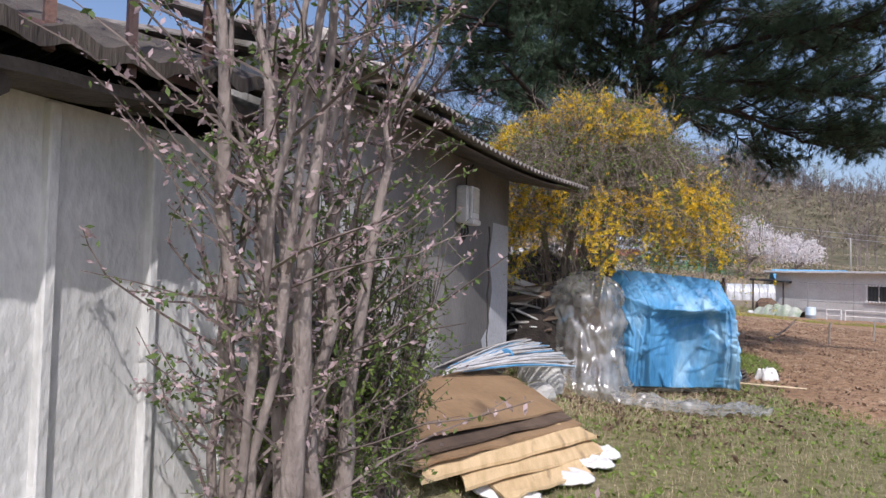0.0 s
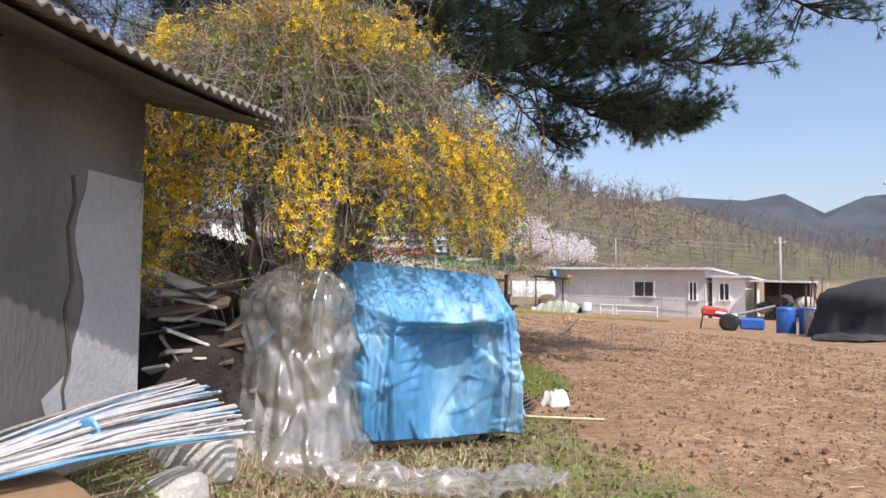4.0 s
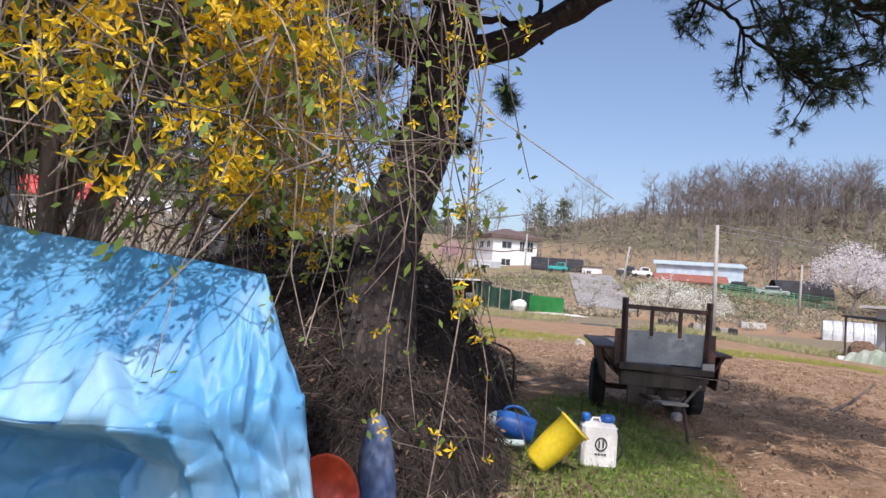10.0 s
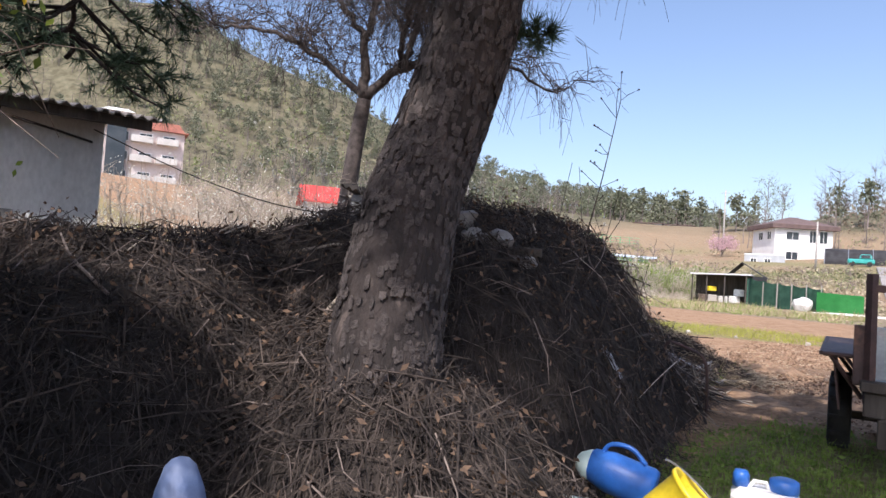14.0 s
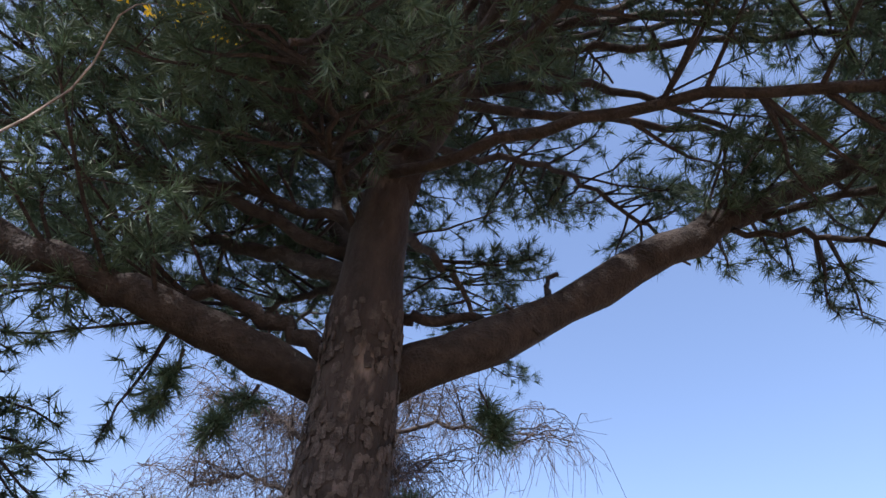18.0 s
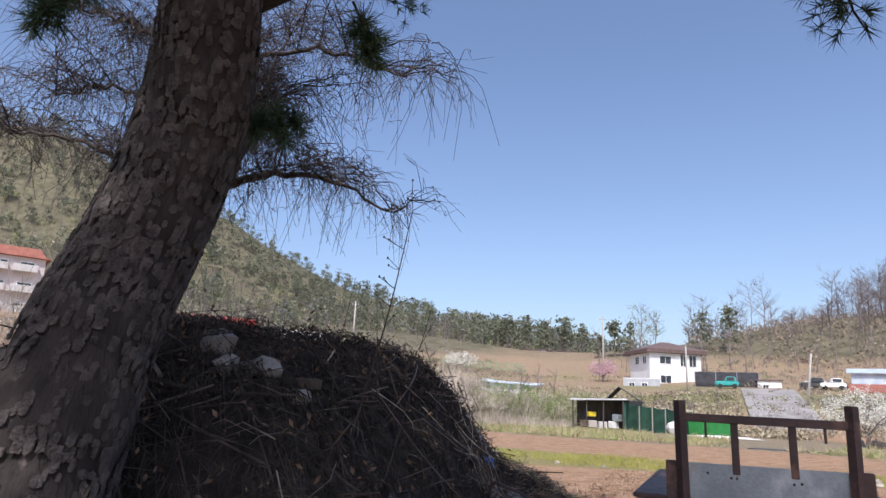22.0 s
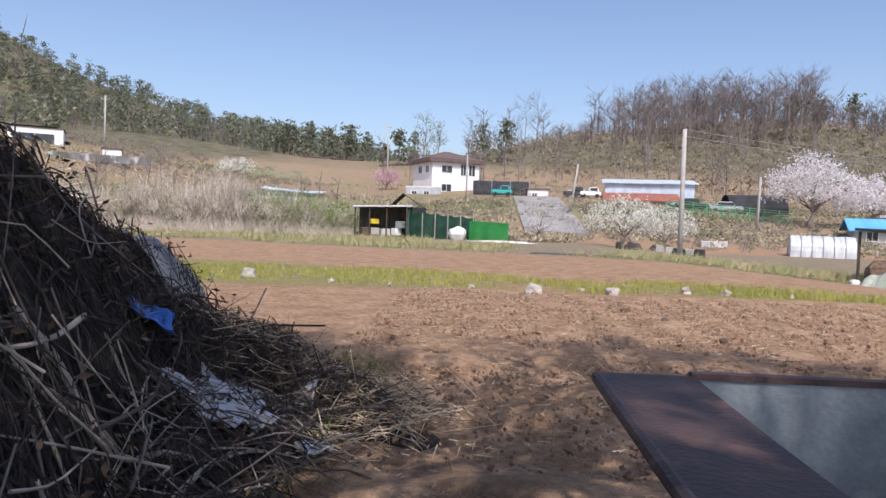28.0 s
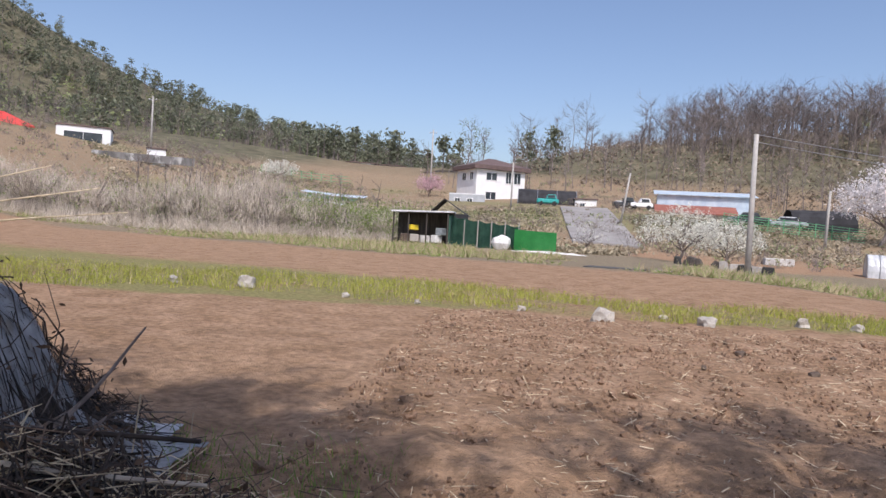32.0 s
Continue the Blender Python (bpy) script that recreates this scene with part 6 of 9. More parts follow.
solo("green_scrub_leaves", MB().quads(np.concatenate(lg)), M_greenhaze, "dull green bushes on the terraces", "scrub", kind="stuff")

# ---- loose things by the old house ----
def quad_board(name, pts, th, mat, label, category, group, n=10, warp=0.02, seed=0):
    """A thin board between four corners, slightly warped, with worn edges."""
    rs = np.random.RandomState(seed)
    a, b, c, d = (np.array(p, float) for p in pts)
    P = np.zeros((n, n, 3))
    ph = rs.rand(3) * 6
    for i in range(n):
        for j in range(n):
            u, v = i / (n - 1), j / (n - 1)
            p = (a * (1 - u) + b * u) * (1 - v) + (d * (1 - u) + c * u) * v
            p = p + np.array([0, 0, warp * (math.sin(u * 4 + ph[0]) * math.sin(v * 3 + ph[1]))])
            if i in (0, n - 1) or j in (0, n - 1):
                p = p + rs.normal(size=3) * 0.006
            P[i, j] = p
    ctr = P.reshape(-1, 3).mean(0)
    return solo(name, MB().slab(P, th), mat, label, category, group, at=tuple(ctr))


G = "stack of old boards"
quad_board("board", [(1.12, 5.72, 0.345), (0.47, 6.50, 0.585), (-0.12, 5.0, 0.63), (-0.12, 3.95, 0.47)], 0.016, M_board, "smooth brown hardboard sheet on top of the stack", "board", G, seed=1)
quad_board("board", [(1.18, 5.62, 0.285), (0.52, 6.38, 0.53), (-0.08, 4.9, 0.57), (-0.10, 3.88, 0.40)], 0.02, M_darkboard, "dark damp board under the top sheet", "board", G, seed=2)
quad_board("board", [(1.33, 5.42, 0.185), (0.62, 6.2, 0.44), (-0.02, 4.85, 0.46), (0.0, 3.82, 0.29)], 0.022, M_ply, "pale plywood sheet in the stack", "board", G, seed=3)
quad_board("board", [(1.24, 5.56, 0.235), (0.6, 6.25, 0.48), (-0.04, 4.88, 0.51), (-0.06, 3.86, 0.345)], 0.016, M_board, "brown board with splintered edges in the stack", "board", G, seed=4)
quad_board("board", [(1.40, 5.30, 0.12), (0.75, 6.0, 0.34), (0.15, 4.7, 0.36), (0.25, 4.0, 0.18)], 0.02, M_ply, "broken pale plywood at the bottom of the stack", "board", G, seed=5)
quad_board("board", [(1.18, 4.85, 0.075), (0.85, 5.45, 0.22), (0.25, 4.6, 0.25), (0.5, 4.05, 0.11)], 0.02, M_ply, "short plywood offcut on the ground", "board", G, seed=6)


def crumpled(name, c, s, mat, label, category, seed, n=26, h=0.14, group="", lift=0.0):
    """A crumpled sheet or sack lying on the ground."""
    rs = np.random.RandomState(seed)
    u = np.linspace(-1, 1, n)
    X, Y = np.meshgrid(u, u)
    rr = np.maximum(np.abs(X), np.abs(Y))
    edge = 1 + 0.22 * wave(np.arctan2(Y, X) * 1.7, rr * 0 + seed, seed)
    Z = h * (1 - rr ** 3) * (0.75 + 0.5 * wave(X * 2.5, Y * 2.5, seed + 1)) + 0.035 * np.abs(wave(X * 7, Y * 7, seed + 2)) * h / 0.14
    px_, py_ = c[0] + X * s[0] * edge / 2 * (1 - 0.25 * (np.abs(Y) ** 2)), c[1] + Y * s[1] * edge / 2 * (1 - 0.25 * (np.abs(X) ** 2))
    base = terrain(px_, py_) if len(c) == 2 else np.full_like(px_, c[2])
    P = np.stack([px_, py_, base + 0.012 + lift + Z], -1)
    return solo(name, MB().slab(P, 0.012), mat, label, category, group, smooth=True, at=(c[0], c[1], float(base.mean())))


for i, (c, s, h) in enumerate([((0.86, 4.72), (0.6, 0.36), 0.045), ((1.2, 5.05), (0.4, 0.24), 0.06), ((0.5, 4.3), (0.5, 0.34), 0.05), ((1.38, 5.28), (0.24, 0.2), 0.06)]):
    crumpled("torn_sheet", c, s, M_white, "torn dirty white plastic sheet under the boards", "plastic sheet", 80 + i, h=h, group="scraps by the boards", lift=0.03)
# bundle of pipes
rs = np.random.RandomState(9)
bundle = thing("pipe_bundle", (0.8, 7.0, 0.55), "fanned bundle of thin white and grey plastic pipes", "pipes")
for k in range(44):
    a = np.array([0.10 + 0.05 * rs.normal(), 5.55 + 0.08 * rs.normal(), 0.63 + 0.02 * rs.rand()])
    f = (k - 22) / 22
    b = np.array([1.20 + 0.12 * rs.rand() + 0.20 * f, 7.36 - 0.42 * f + 0.08 * rs.normal(), 0.58 - 0.10 * f + 0.06 * rs.rand() + 0.04 * (1 - abs(f))])
    a = a + (b - a) * 0.22 * rs.rand()
    a[2] += 0.012 * (k % 3)
    m = (a + b) / 2 + np.array([0, 0, 0.03 + 0.02 * rs.rand()])
    part("pipe", MB().tube(curve([a, m, b], 6), 0.0065 + 0.004 * rs.rand(), 6), M_pvc if k % 4 else M_bluepipe if k % 8 == 0 else M_greywood, bundle)
part("tie", MB().lathe([(0.07, -0.012), (0.078, 0), (0.07, 0.012)], (0.70, 6.50, 0.665), axis=(0.52, 0.85, 0.0), n=12), M_bluepipe, bundle, "blue cord round the pipes")
# broken concrete
solo("concrete_chunk", MB().rock((1.12, 7.28, 0.36), (0.52, 0.40, 0.50), 101, 0.22), M_concrete, "pale broken concrete chunk beside the pipes", "concrete", "rubble by the wall")
solo("concrete_chunk", MB().rock((1.02, 6.90, 0.22), (0.40, 0.34, 0.28), 102, 0.25), M_concrete, "angular broken concrete chunk on the grass", "concrete", "rubble by the wall")
solo("concrete_chunk", MB().rock((1.36, 7.72, 0.22), (0.28, 0.26, 0.2), 103, 0.25), M_stone, "small rough stone in the rubble", "stone", "rubble by the wall")
# slates and scrap timber piled at the corner
rs = np.random.RandomState(10)
# one dark core fills the heap below the boards
core = MB()
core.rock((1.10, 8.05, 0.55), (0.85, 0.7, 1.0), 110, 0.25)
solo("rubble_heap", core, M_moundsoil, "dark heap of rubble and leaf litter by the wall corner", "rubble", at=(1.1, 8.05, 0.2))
for k in range(18):
    z = 0.62 + 0.045 * k
    c = (1.08 + 0.14 * rs.normal(), 7.92 + 0.10 * rs.normal(), z)
    L, W = 0.34 + 0.28 * rs.rand(), 0.10 + 0.12 * rs.rand()
    mb = MB().box(c, (L, W, 0.018 + 0.012 * rs.rand()), rs.normal() * 0.5 + 0.1, rs.normal() * 0.18, rs.normal() * 0.22, bevel=0.005)
    solo("scrap_plank", mb, (M_greywood, M_darkboard, M_concrete)[k % 3], "weathered grey scrap board in the rubble heap", "plank", "scrap boards by the wall", at=c)
solo("roof_sheet_scrap", MB().slab([[(0.86 + 0.05 * i, 7.72 + 0.012 * i + 0.06 * j, 1.02 - 0.07 * i + 0.012 * math.sin(j * 2.0)) for j in range(9)] for i in range(7)], 0.012), M_asbestos, "broken piece of dark corrugated sheet leaning on the rubble", "roof sheet", at=(1.0, 7.9, 0.8))
cyl = MB().tube([(1.26, 8.10, 0.98), (1.40, 8.05, 0.68), (1.55, 8.0, 0.34)], [0.052, 0.05, 0.052], 14)
solo("plastic_tube", cyl, M_white, "dirty white plastic tube leaning on the rubble", "tube", smooth=True, at=(1.4, 8.05, 0.4))
tr_ = [[(1.20 + 0.46 * u - 0.05 * math.sin(w), 8.12 + 0.07 * math.cos(w), 0.60 + 0.38 * u + 0.06 * math.sin(w)) for w in np.linspace(-0.4, 2.6, 9)] for u in np.linspace(0, 1, 6)]
solo("gutter_piece", MB().slab(tr_, 0.006), M_bluepipe, "bright blue plastic gutter piece in the rubble", "gutter", smooth=True, at=(1.4, 8.1, 0.7))


# ---- tarpaulin-covered stack ----
def cover(cx, cy, hx, hy, shoulder, top, pleat, seed, flare=0.08, crease=0.05, nth=300, nv=90, p=4.0, rise=0.6):
    """A cloth over a block: skirt with pleats, rounded shoulder, sagging top."""
    th = np.linspace(0, 2 * np.pi, nth)
    P = []
    for k in range(nv):
        v = k / (nv - 1)
        row = []
        for t in th:
            c, s = math.cos(t), math.sin(t)
            r = 1.0 / (abs(c) ** p + abs(s) ** p) ** (1 / p)
            sh = shoulder(c, s)
            x0, y0 = cx + hx * r * c, cy + hy * r * s
            g0 = gz(x0, y0)
            if v < 0.55:
                w = v / 0.55
                z = g0 + (sh - g0) * w
                f = 1 + flare * (1 - w) ** 2 * (1 + 4.0 * max(c, 0) * max(s + 0.35, 0))
                fold = pleat * (0.25 + 0.75 * (1 - w)) * (math.sin(t * 13 + 2.0 * math.sin(t * 3 + seed)) + 0.6 * math.sin(t * 29 + seed) + 0.5 * math.sin(t * 7 + 4 * w + seed))
                f += fold
            else:
                w = (v - 0.55) / 0.45
                f = 1 - w ** 1.25
                z = sh + (top - sh) * min(w * 1.15, 1.0) ** rise + 0.02 * math.sin(w * 3) * math.sin(t * 5 + seed)
                f += pleat * 0.25 * (1 - w) * (math.sin(t * 13 + 2.0 * math.sin(t * 3 + seed)) + 0.5 * math.sin(t * 7 + 2.2 + seed))
            x, y = cx + hx * r * c * f, cy + hy * r * s * f
            row.append((x, y, max(z, g0 + 0.01)))
        P.append(row)
    P = np.array(P)
    T, Vv = np.meshgrid(th, np.linspace(0, 1, nv))
    out = np.stack([np.cos(T), np.sin(T), 0.2 + 1.4 * smooth01(0.5, 0.7, Vv)], -1)
    return P + out * (crease * creases(T, Vv, seed) * smooth01(1.0, 0.9, Vv))[..., None]


def creases(T, V, seed):
    """Sharp fold lines in a pulled sheet, over angle T and height V: tents along seeded segments, long first."""
    rs = np.random.RandomState(seed)
    d = 0.10 * wave(np.cos(T) * 3, np.sin(T) * 3 + V * 5, seed) + 0.10 * (0.4 - np.abs(wave(np.cos(T) * 7 + V * 4, np.sin(T) * 7 - V * 9, seed + 3)))
    for k in range(360):
        big = k < 50
        t0, v0 = rs.rand() * 6.28, rs.rand() ** 0.9
        a = (math.pi / 2 + 0.75 * rs.normal()) if rs.rand() < 0.7 else rs.normal() * 0.5
        L, w = (0.25 + 0.40 * rs.rand(), 0.03 + 0.025 * rs.rand()) if big else (0.08 + 0.16 * rs.rand(), 0.02 + 0.01 * rs.rand())
        x = np.angle(np.exp(1j * (T - t0))) * 0.75
        y = (V - v0) * 2.2
        u, n = x * math.cos(a) + y * math.sin(a), -x * math.sin(a) + y * math.cos(a)
        n = n + 0.10 * u * u / L
        tent = np.clip(1 - np.where(n > 0, n / w, -n / (w * 3.0)), 0, 1)
        d = d + rs.choice([-0.7, 1.0]) * (0.55 + 0.45 * rs.rand()) * (1.0 if big else 0.42) * tent * np.clip(1.3 * (1 - (u / L) ** 2), 0, 1)
    return d * (1 - 0.40 * smooth01(0.54, 0.62, V)) * (1 - smooth01(0.80, 0.97, V))


tarp_stack = thing("tarp_covered_stack", (2.82, 8.42, 0.05), "stack of goods covered with a creased bright blue tarpaulin", "covered stack")
def tarp_sheet():
    """Cloth pulled over a stack whose top slopes to the front: rows ridge, top edge, tucked under it, middle, ground."""
    rows = np.array([
        [(2.20, 8.32, 1.54), (2.22, 8.14, 1.55), (2.55, 8.10, 1.53), (2.95, 8.08, 1.49), (3.30, 8.04, 1.45), (3.37, 8.02, 1.44), (3.20, 8.26, 1.42), (2.75, 8.42, 1.48)],
        [(2.00, 8.35, 1.34), (2.22, 7.86, 1.24), (2.52, 7.74, 1.115), (2.95, 7.71, 1.085), (3.35, 7.73, 1.12), (3.53, 7.95, 1.13), (3.33, 8.34, 1.10), (2.75, 8.75, 1.2)],
        [(1.95, 8.40, 1.02), (2.24, 7.90, 1.00), (2.48, 7.84, 0.99), (2.95, 7.99, 0.99), (3.38, 7.82, 0.98), (3.58, 7.97, 0.86), (3.36, 8.38, 0.82), (2.75, 8.8, 0.9)],
        [(1.95, 8.45, 0.60), (2.26, 7.92, 0.62), (2.46, 7.84, 0.62), (2.92, 8.05, 0.62), (3.40, 7.86, 0.60), (3.62, 8.02, 0.52), (3.40, 8.42, 0.50), (2.75, 8.85, 0.6)],
        [(1.95, 8.50, 0.16), (2.28, 8.02, 0.16), (2.50, 8.02, 0.16), (2.90, 8.02, 0.16), (3.46, 8.08, 0.16), (3.66, 8.14, 0.12), (3.46, 8.50, 0.12), (2.75, 8.9, 0.12)],
    ])
    nu, nv = 420, 130
    keys = np.array([0.0, 0.10, 0.24, 0.38, 0.52, 0.66, 0.80, 0.92, 1.0])
    U = np.linspace(0, 1, nu)
    loop = np.concatenate([rows, rows[:, :1]], 1)
    ring = np.stack([np.stack([np.interp(U, keys, r[:, k]) for k in range(3)], 1) for r in loop])      # rows x nu x 3
    k = np.exp(-np.linspace(-2, 2, 25) ** 2)
    k /= k.sum()
    pad = np.concatenate([ring[:, -13:-1], ring, ring[:, 1:13]], 1)
    ring = np.stack([np.stack([np.convolve(pad[i, :, c], k, "valid") for c in range(3)], 1) for i in range(5)])
    V = np.concatenate([np.linspace(0, 1, 42, endpoint=False), np.linspace(1, 2, 14, endpoint=False), np.linspace(2, 4, nv - 56)])
    P = np.zeros((nv, nu, 3))
    for j, v in enumerate(V):
        i = min(int(v), 3)
        P[j] = ring[i] * (1 - (v - i)) + ring[i + 1] * (v - i)
    T, VV = np.meshgrid(U * 2 * np.pi, V)
    X, Z = P[..., 0], P[..., 2]
    out = np.stack([np.sin(T) * 0.0 + np.where(T > 3.6, 0.75, -0.15), np.where(T > 5.2, 0.8, -0.85), 0.15 + 0.9 * (VV < 1)], -1)
    # long pleats that fall from the two front corners, and a tucked pleat at the right one
    for u0, amp, wd, drift in ((0.235, 0.05, 0.020, 0.02), (0.285, 0.035, 0.018, 0.045), (0.475, 0.055, 0.022, -0.05), (0.515, 0.06, 0.020, 0.0), (0.555, 0.04, 0.016, 0.03), (0.61, 0.035, 0.018, 0.02), (0.70, 0.03, 0.022, 0.01)):
        c = u0 + drift * np.clip(VV - 1, 0, 3) / 3
        P += out * (amp * np.clip(1 - np.abs(T / (2 * np.pi) - c) / wd, 0, 1) * smooth01(0.75, 1.3, VV))[..., None]
    hang = np.sin(T * 9 + 1.5 * np.sin(T * 2)) * 0.014 + np.abs(np.sin(T * 17 + 2 * VV)) * 0.012
    P += out * (hang * smooth01(1.2, 3.0, VV))[..., None]
    P += out * (0.044 * creases(T, 1 - VV / 4 * 0.98, 3))[..., None]
    P[..., 2] += 0.018 * (0.35 - np.abs(wave(X * 3.0, P[..., 1] * 7.0, 27))) * (VV < 1)
    P[..., 2] = np.maximum(P[..., 2], 0.09)
    # close the top over the ridge
    top = P[0].mean(0) + np.array([0, 0, 0.01])
    cap = np.stack([top + (P[0] - top) * f for f in (0.02, 0.35, 0.7)])
    return np.concatenate([cap, P])


P = tarp_sheet()
part("tarpaulin", MB().slab(P, 0.006), M_tarp, tarp_stack, "creased blue tarpaulin with faded scuffs", smooth=True)
part("crate", MB().box((2.85, 8.36, 0.55), (0.9, 0.42, 0.95), bevel=0.03), M_greywood, tarp_stack)

film = thing("clear_film_cover", (1.80, 8.35, 0.1), "clear plastic sheeting draped over the end of the stack", "plastic sheet")
P = cover(1.80, 8.20, 0.40, 0.60, lambda c, s: 1.28 + 0.05 * c + 0.10 * min(s, 0), 1.52, 0.022, 7, flare=0.30, crease=0.06, nth=220, nv=70, p=2.6)
part("film", MB().grid(P), M_film, film, "greyish see-through film", smooth=True)
part("sacks", MB().rock((1.80, 8.45, 0.62), (0.62, 1.2, 1.3), 120, 0.15), M_litter, film, "dark goods under the film")
S = []
for u in np.linspace(0, 1, 90):
    cx, cy = 1.95 + 1.55 * u, 7.52 - 0.30 * u
    S.append([(cx + 0.04 * math.sin(w * 9 + u * 8), cy - (0.26 + 0.26 * math.sin(math.pi * u ** 1.4)) * w, gz(cx, cy) + 0.015 + (0.10 * (1 - u) + 0.05) * math.sin(math.pi * min(w * 1.1, 1)) * (0.6 + 0.4 * math.sin(u * 23 + w * 5)) + 0.025 * abs(math.sin(u * 41 + w * 7)) + 0.06 * abs(float(wave(u * 14, w * 6, 17)))) for w in np.linspace(0, 1, 22)])
part("film_skirt", MB().grid(S), M_film, film, "film lying in folds on the grass", smooth=True)
# bits beside the stack
coil = thing("coiled_hose", (4.12, 9.35, 0.06), "coil of dark brown hose beside the tarpaulin", "hose")
for k in range(5):
    c = [(4.12 + (0.20 - 0.012 * k) * math.cos(a), 9.35 + (0.17 - 0.01 * k) * math.sin(a), 0.075 + 0.03 * k + 0.02 * math.sin(a * 2 + k)) for a in np.linspace(0, 6.283, 28)]
    part("loop", MB().tube(c, 0.016, 6, cap=False), M_darkwood, coil, smooth=True)
crumpled("white_bag", (4.66, 9.45), (0.30, 0.26), M_white, "crumpled white plastic bag on the bare soil", "bag", 91, h=0.20)
solo("bamboo_cane", MB().tube([(3.75, 9.0, 0.10), (4.2, 8.85, 0.085), (4.75, 8.62, 0.08)], 0.012, 6), M_straw, "pale cane lying on the grass", "cane", smooth=True, at=(4.2, 8.85, 0.08))
M_fadedblue = material("faded_blue_sack", (0.06, 0.12, 0.28), (0.15, 0.19, 0.30), 5, 0.6, 0.3, 25, c3=(0.36, 0.35, 0.36), spots=0.05)
basin = thing("red_tub", (2.5, 9.48, gz(2.5, 9.48)), "red plastic tub packed with straw leaning under the bush", "tub")
face = unit(np.array([0.55, -0.47, 0.62]))
bz = np.array([2.38, 9.46, gz(2.38, 9.46) + 0.12])
part("shell", MB().lathe([(0.01, 0.0), (0.17, 0.0), (0.185, 0.02), (0.225, 0.68), (0.245, 0.685), (0.245, 0.71), (0.215, 0.705), (0.175, 0.05), (0.01, 0.04)], tuple(bz), axis=tuple(face), n=36), M_redplastic, basin, smooth=True)
bz = bz + face * 0.60
straw = MB()
fu = unit(np.cross(face, [0, 0, 1.0]))
fv = np.cross(fu, face)
for k in range(360):
    a, r = rs.rand() * 6.283, 0.18 * math.sqrt(rs.rand())
    o = bz + fu * r * math.cos(a) + fv * r * math.sin(a) + face * (0.02 + 0.09 * rs.rand())
    d = (fu * math.cos(a + 1.5) + fv * math.sin(a + 1.5) + rs.normal(size=3) * 0.35) * 0.07
    straw.tube([o - d, o + face * 0.015, o + d], [0.004, 0.004, 0.002], 3, cap=False)
part("straw", straw, M_straw, basin, "dull straw packed in the basin", kind="stuff")
solo("red_bowl", MB().lathe([(0.05, 0.0), (0.15, 0.02), (0.19, 0.14), (0.20, 0.15), (0.185, 0.14), (0.13, 0.03), (0.01, 0.025)], (2.98, 9.72, gz(3.0, 9.72) + 0.27), axis=(0.7, -0.55, 0.35), n=24), M_redplastic, "tilted red plastic bowl leaning in the litter", "bowl", smooth=True, at=(2.98, 9.72, 0.1))
solo("blue_sack", MB().lathe([(0.01, 0.0), (0.10, 0.01), (0.115, 0.10), (0.11, 0.28), (0.095, 0.45), (0.07, 0.58), (0.045, 0.65), (0.025, 0.67), (0.01, 0.675)], (3.27, 10.0, gz(3.27, 10.0)), axis=(-0.06, 0.0, 1), n=20), M_fadedblue, "half-empty blue plastic sack slumped upright in the shade", "sack", smooth=True, at=(3.2, 10.0, 0.05))
# sprayer tank, bucket and watering can by the mound
can = thing("sprayer_tank", (4.63, 12.05, gz(4.63, 12.05)), "white plastic knapsack sprayer tank with blue caps", "sprayer")
z0 = gz(4.63, 12.05)
part("tank", MB().box((4.63, 12.05, z0 + 0.19), (0.29, 0.19, 0.38), 0.10, bevel=0.035), M_white, can, "white plastic tank")
part("cap", MB().lathe([(0.058, 0), (0.062, 0.02), (0.06, 0.055), (0.045, 0.062)], (4.70, 12.06, z0 + 0.375), n=16), M_blueplastic, can, "round blue filler cap", smooth=True)
part("pump_cap", MB().lathe([(0.036, 0), (0.036, 0.05), (0.028, 0.07)], (4.525, 12.04, z0 + 0.375), n=14), M_blueplastic, can, "small blue pump cap", smooth=True)
part("handle", MB().tube([(4.555, 12.03, z0 + 0.37), (4.58, 12.03, z0 + 0.41), (4.63, 12.035, z0 + 0.41), (4.645, 12.04, z0 + 0.37)], 0.010, 6), M_white, can)
ring = [(4.65 + 0.045 * math.cos(a), 11.948 + 0.0045 * math.cos(a), z0 + 0.215 + 0.05 * math.sin(a)) for a in np.linspace(0, 6.283, 26)]
part("emblem", MB().tube(ring, 0.005, 5, cap=False), M_black, can, "black round emblem")
for dx in (-0.016, 0.016):
    part("emblem", MB().box((4.65 + dx, 11.948 + 0.1 * dx, z0 + 0.215), (0.010, 0.006, 0.058), 0.1), M_black, can)
for dx in (-0.045, -0.02, 0.005, 0.03):
    part("lettering", MB().box((4.655 + dx, 11.949 + 0.1 * dx, z0 + 0.135), (0.016, 0.005, 0.012), 0.1), M_black, can, "dark unreadable lettering")
part("hose", MB().tube(curve([(4.77, 12.02, z0 + 0.05), (4.82, 11.98, z0 + 0.16), (4.80, 11.98, z0 + 0.28), (4.76, 12.0, z0 + 0.36)], 12), 0.008, 6), M_black, can)
ax = np.array([0.60, 0.1, 0.62])
yb = thing("yellow_bucket", (4.14, 11.62, gz(4.14, 11.62)), "yellow plastic bucket tipped on its side in the grass", "bucket")
yc = (4.12, 11.60, gz(4.12, 11.6) + 0.10)
part("body", MB().lathe([(0.10, 0.0), (0.105, 0.02), (0.122, 0.20), (0.128, 0.40), (0.140, 0.405), (0.140, 0.425), (0.122, 0.42), (0.116, 0.22), (0.098, 0.03), (0.01, 0.028)], yc, axis=ax, n=24), M_yellowplastic, yb, smooth=True)
q = np.array(yc) + unit(ax) * 0.40
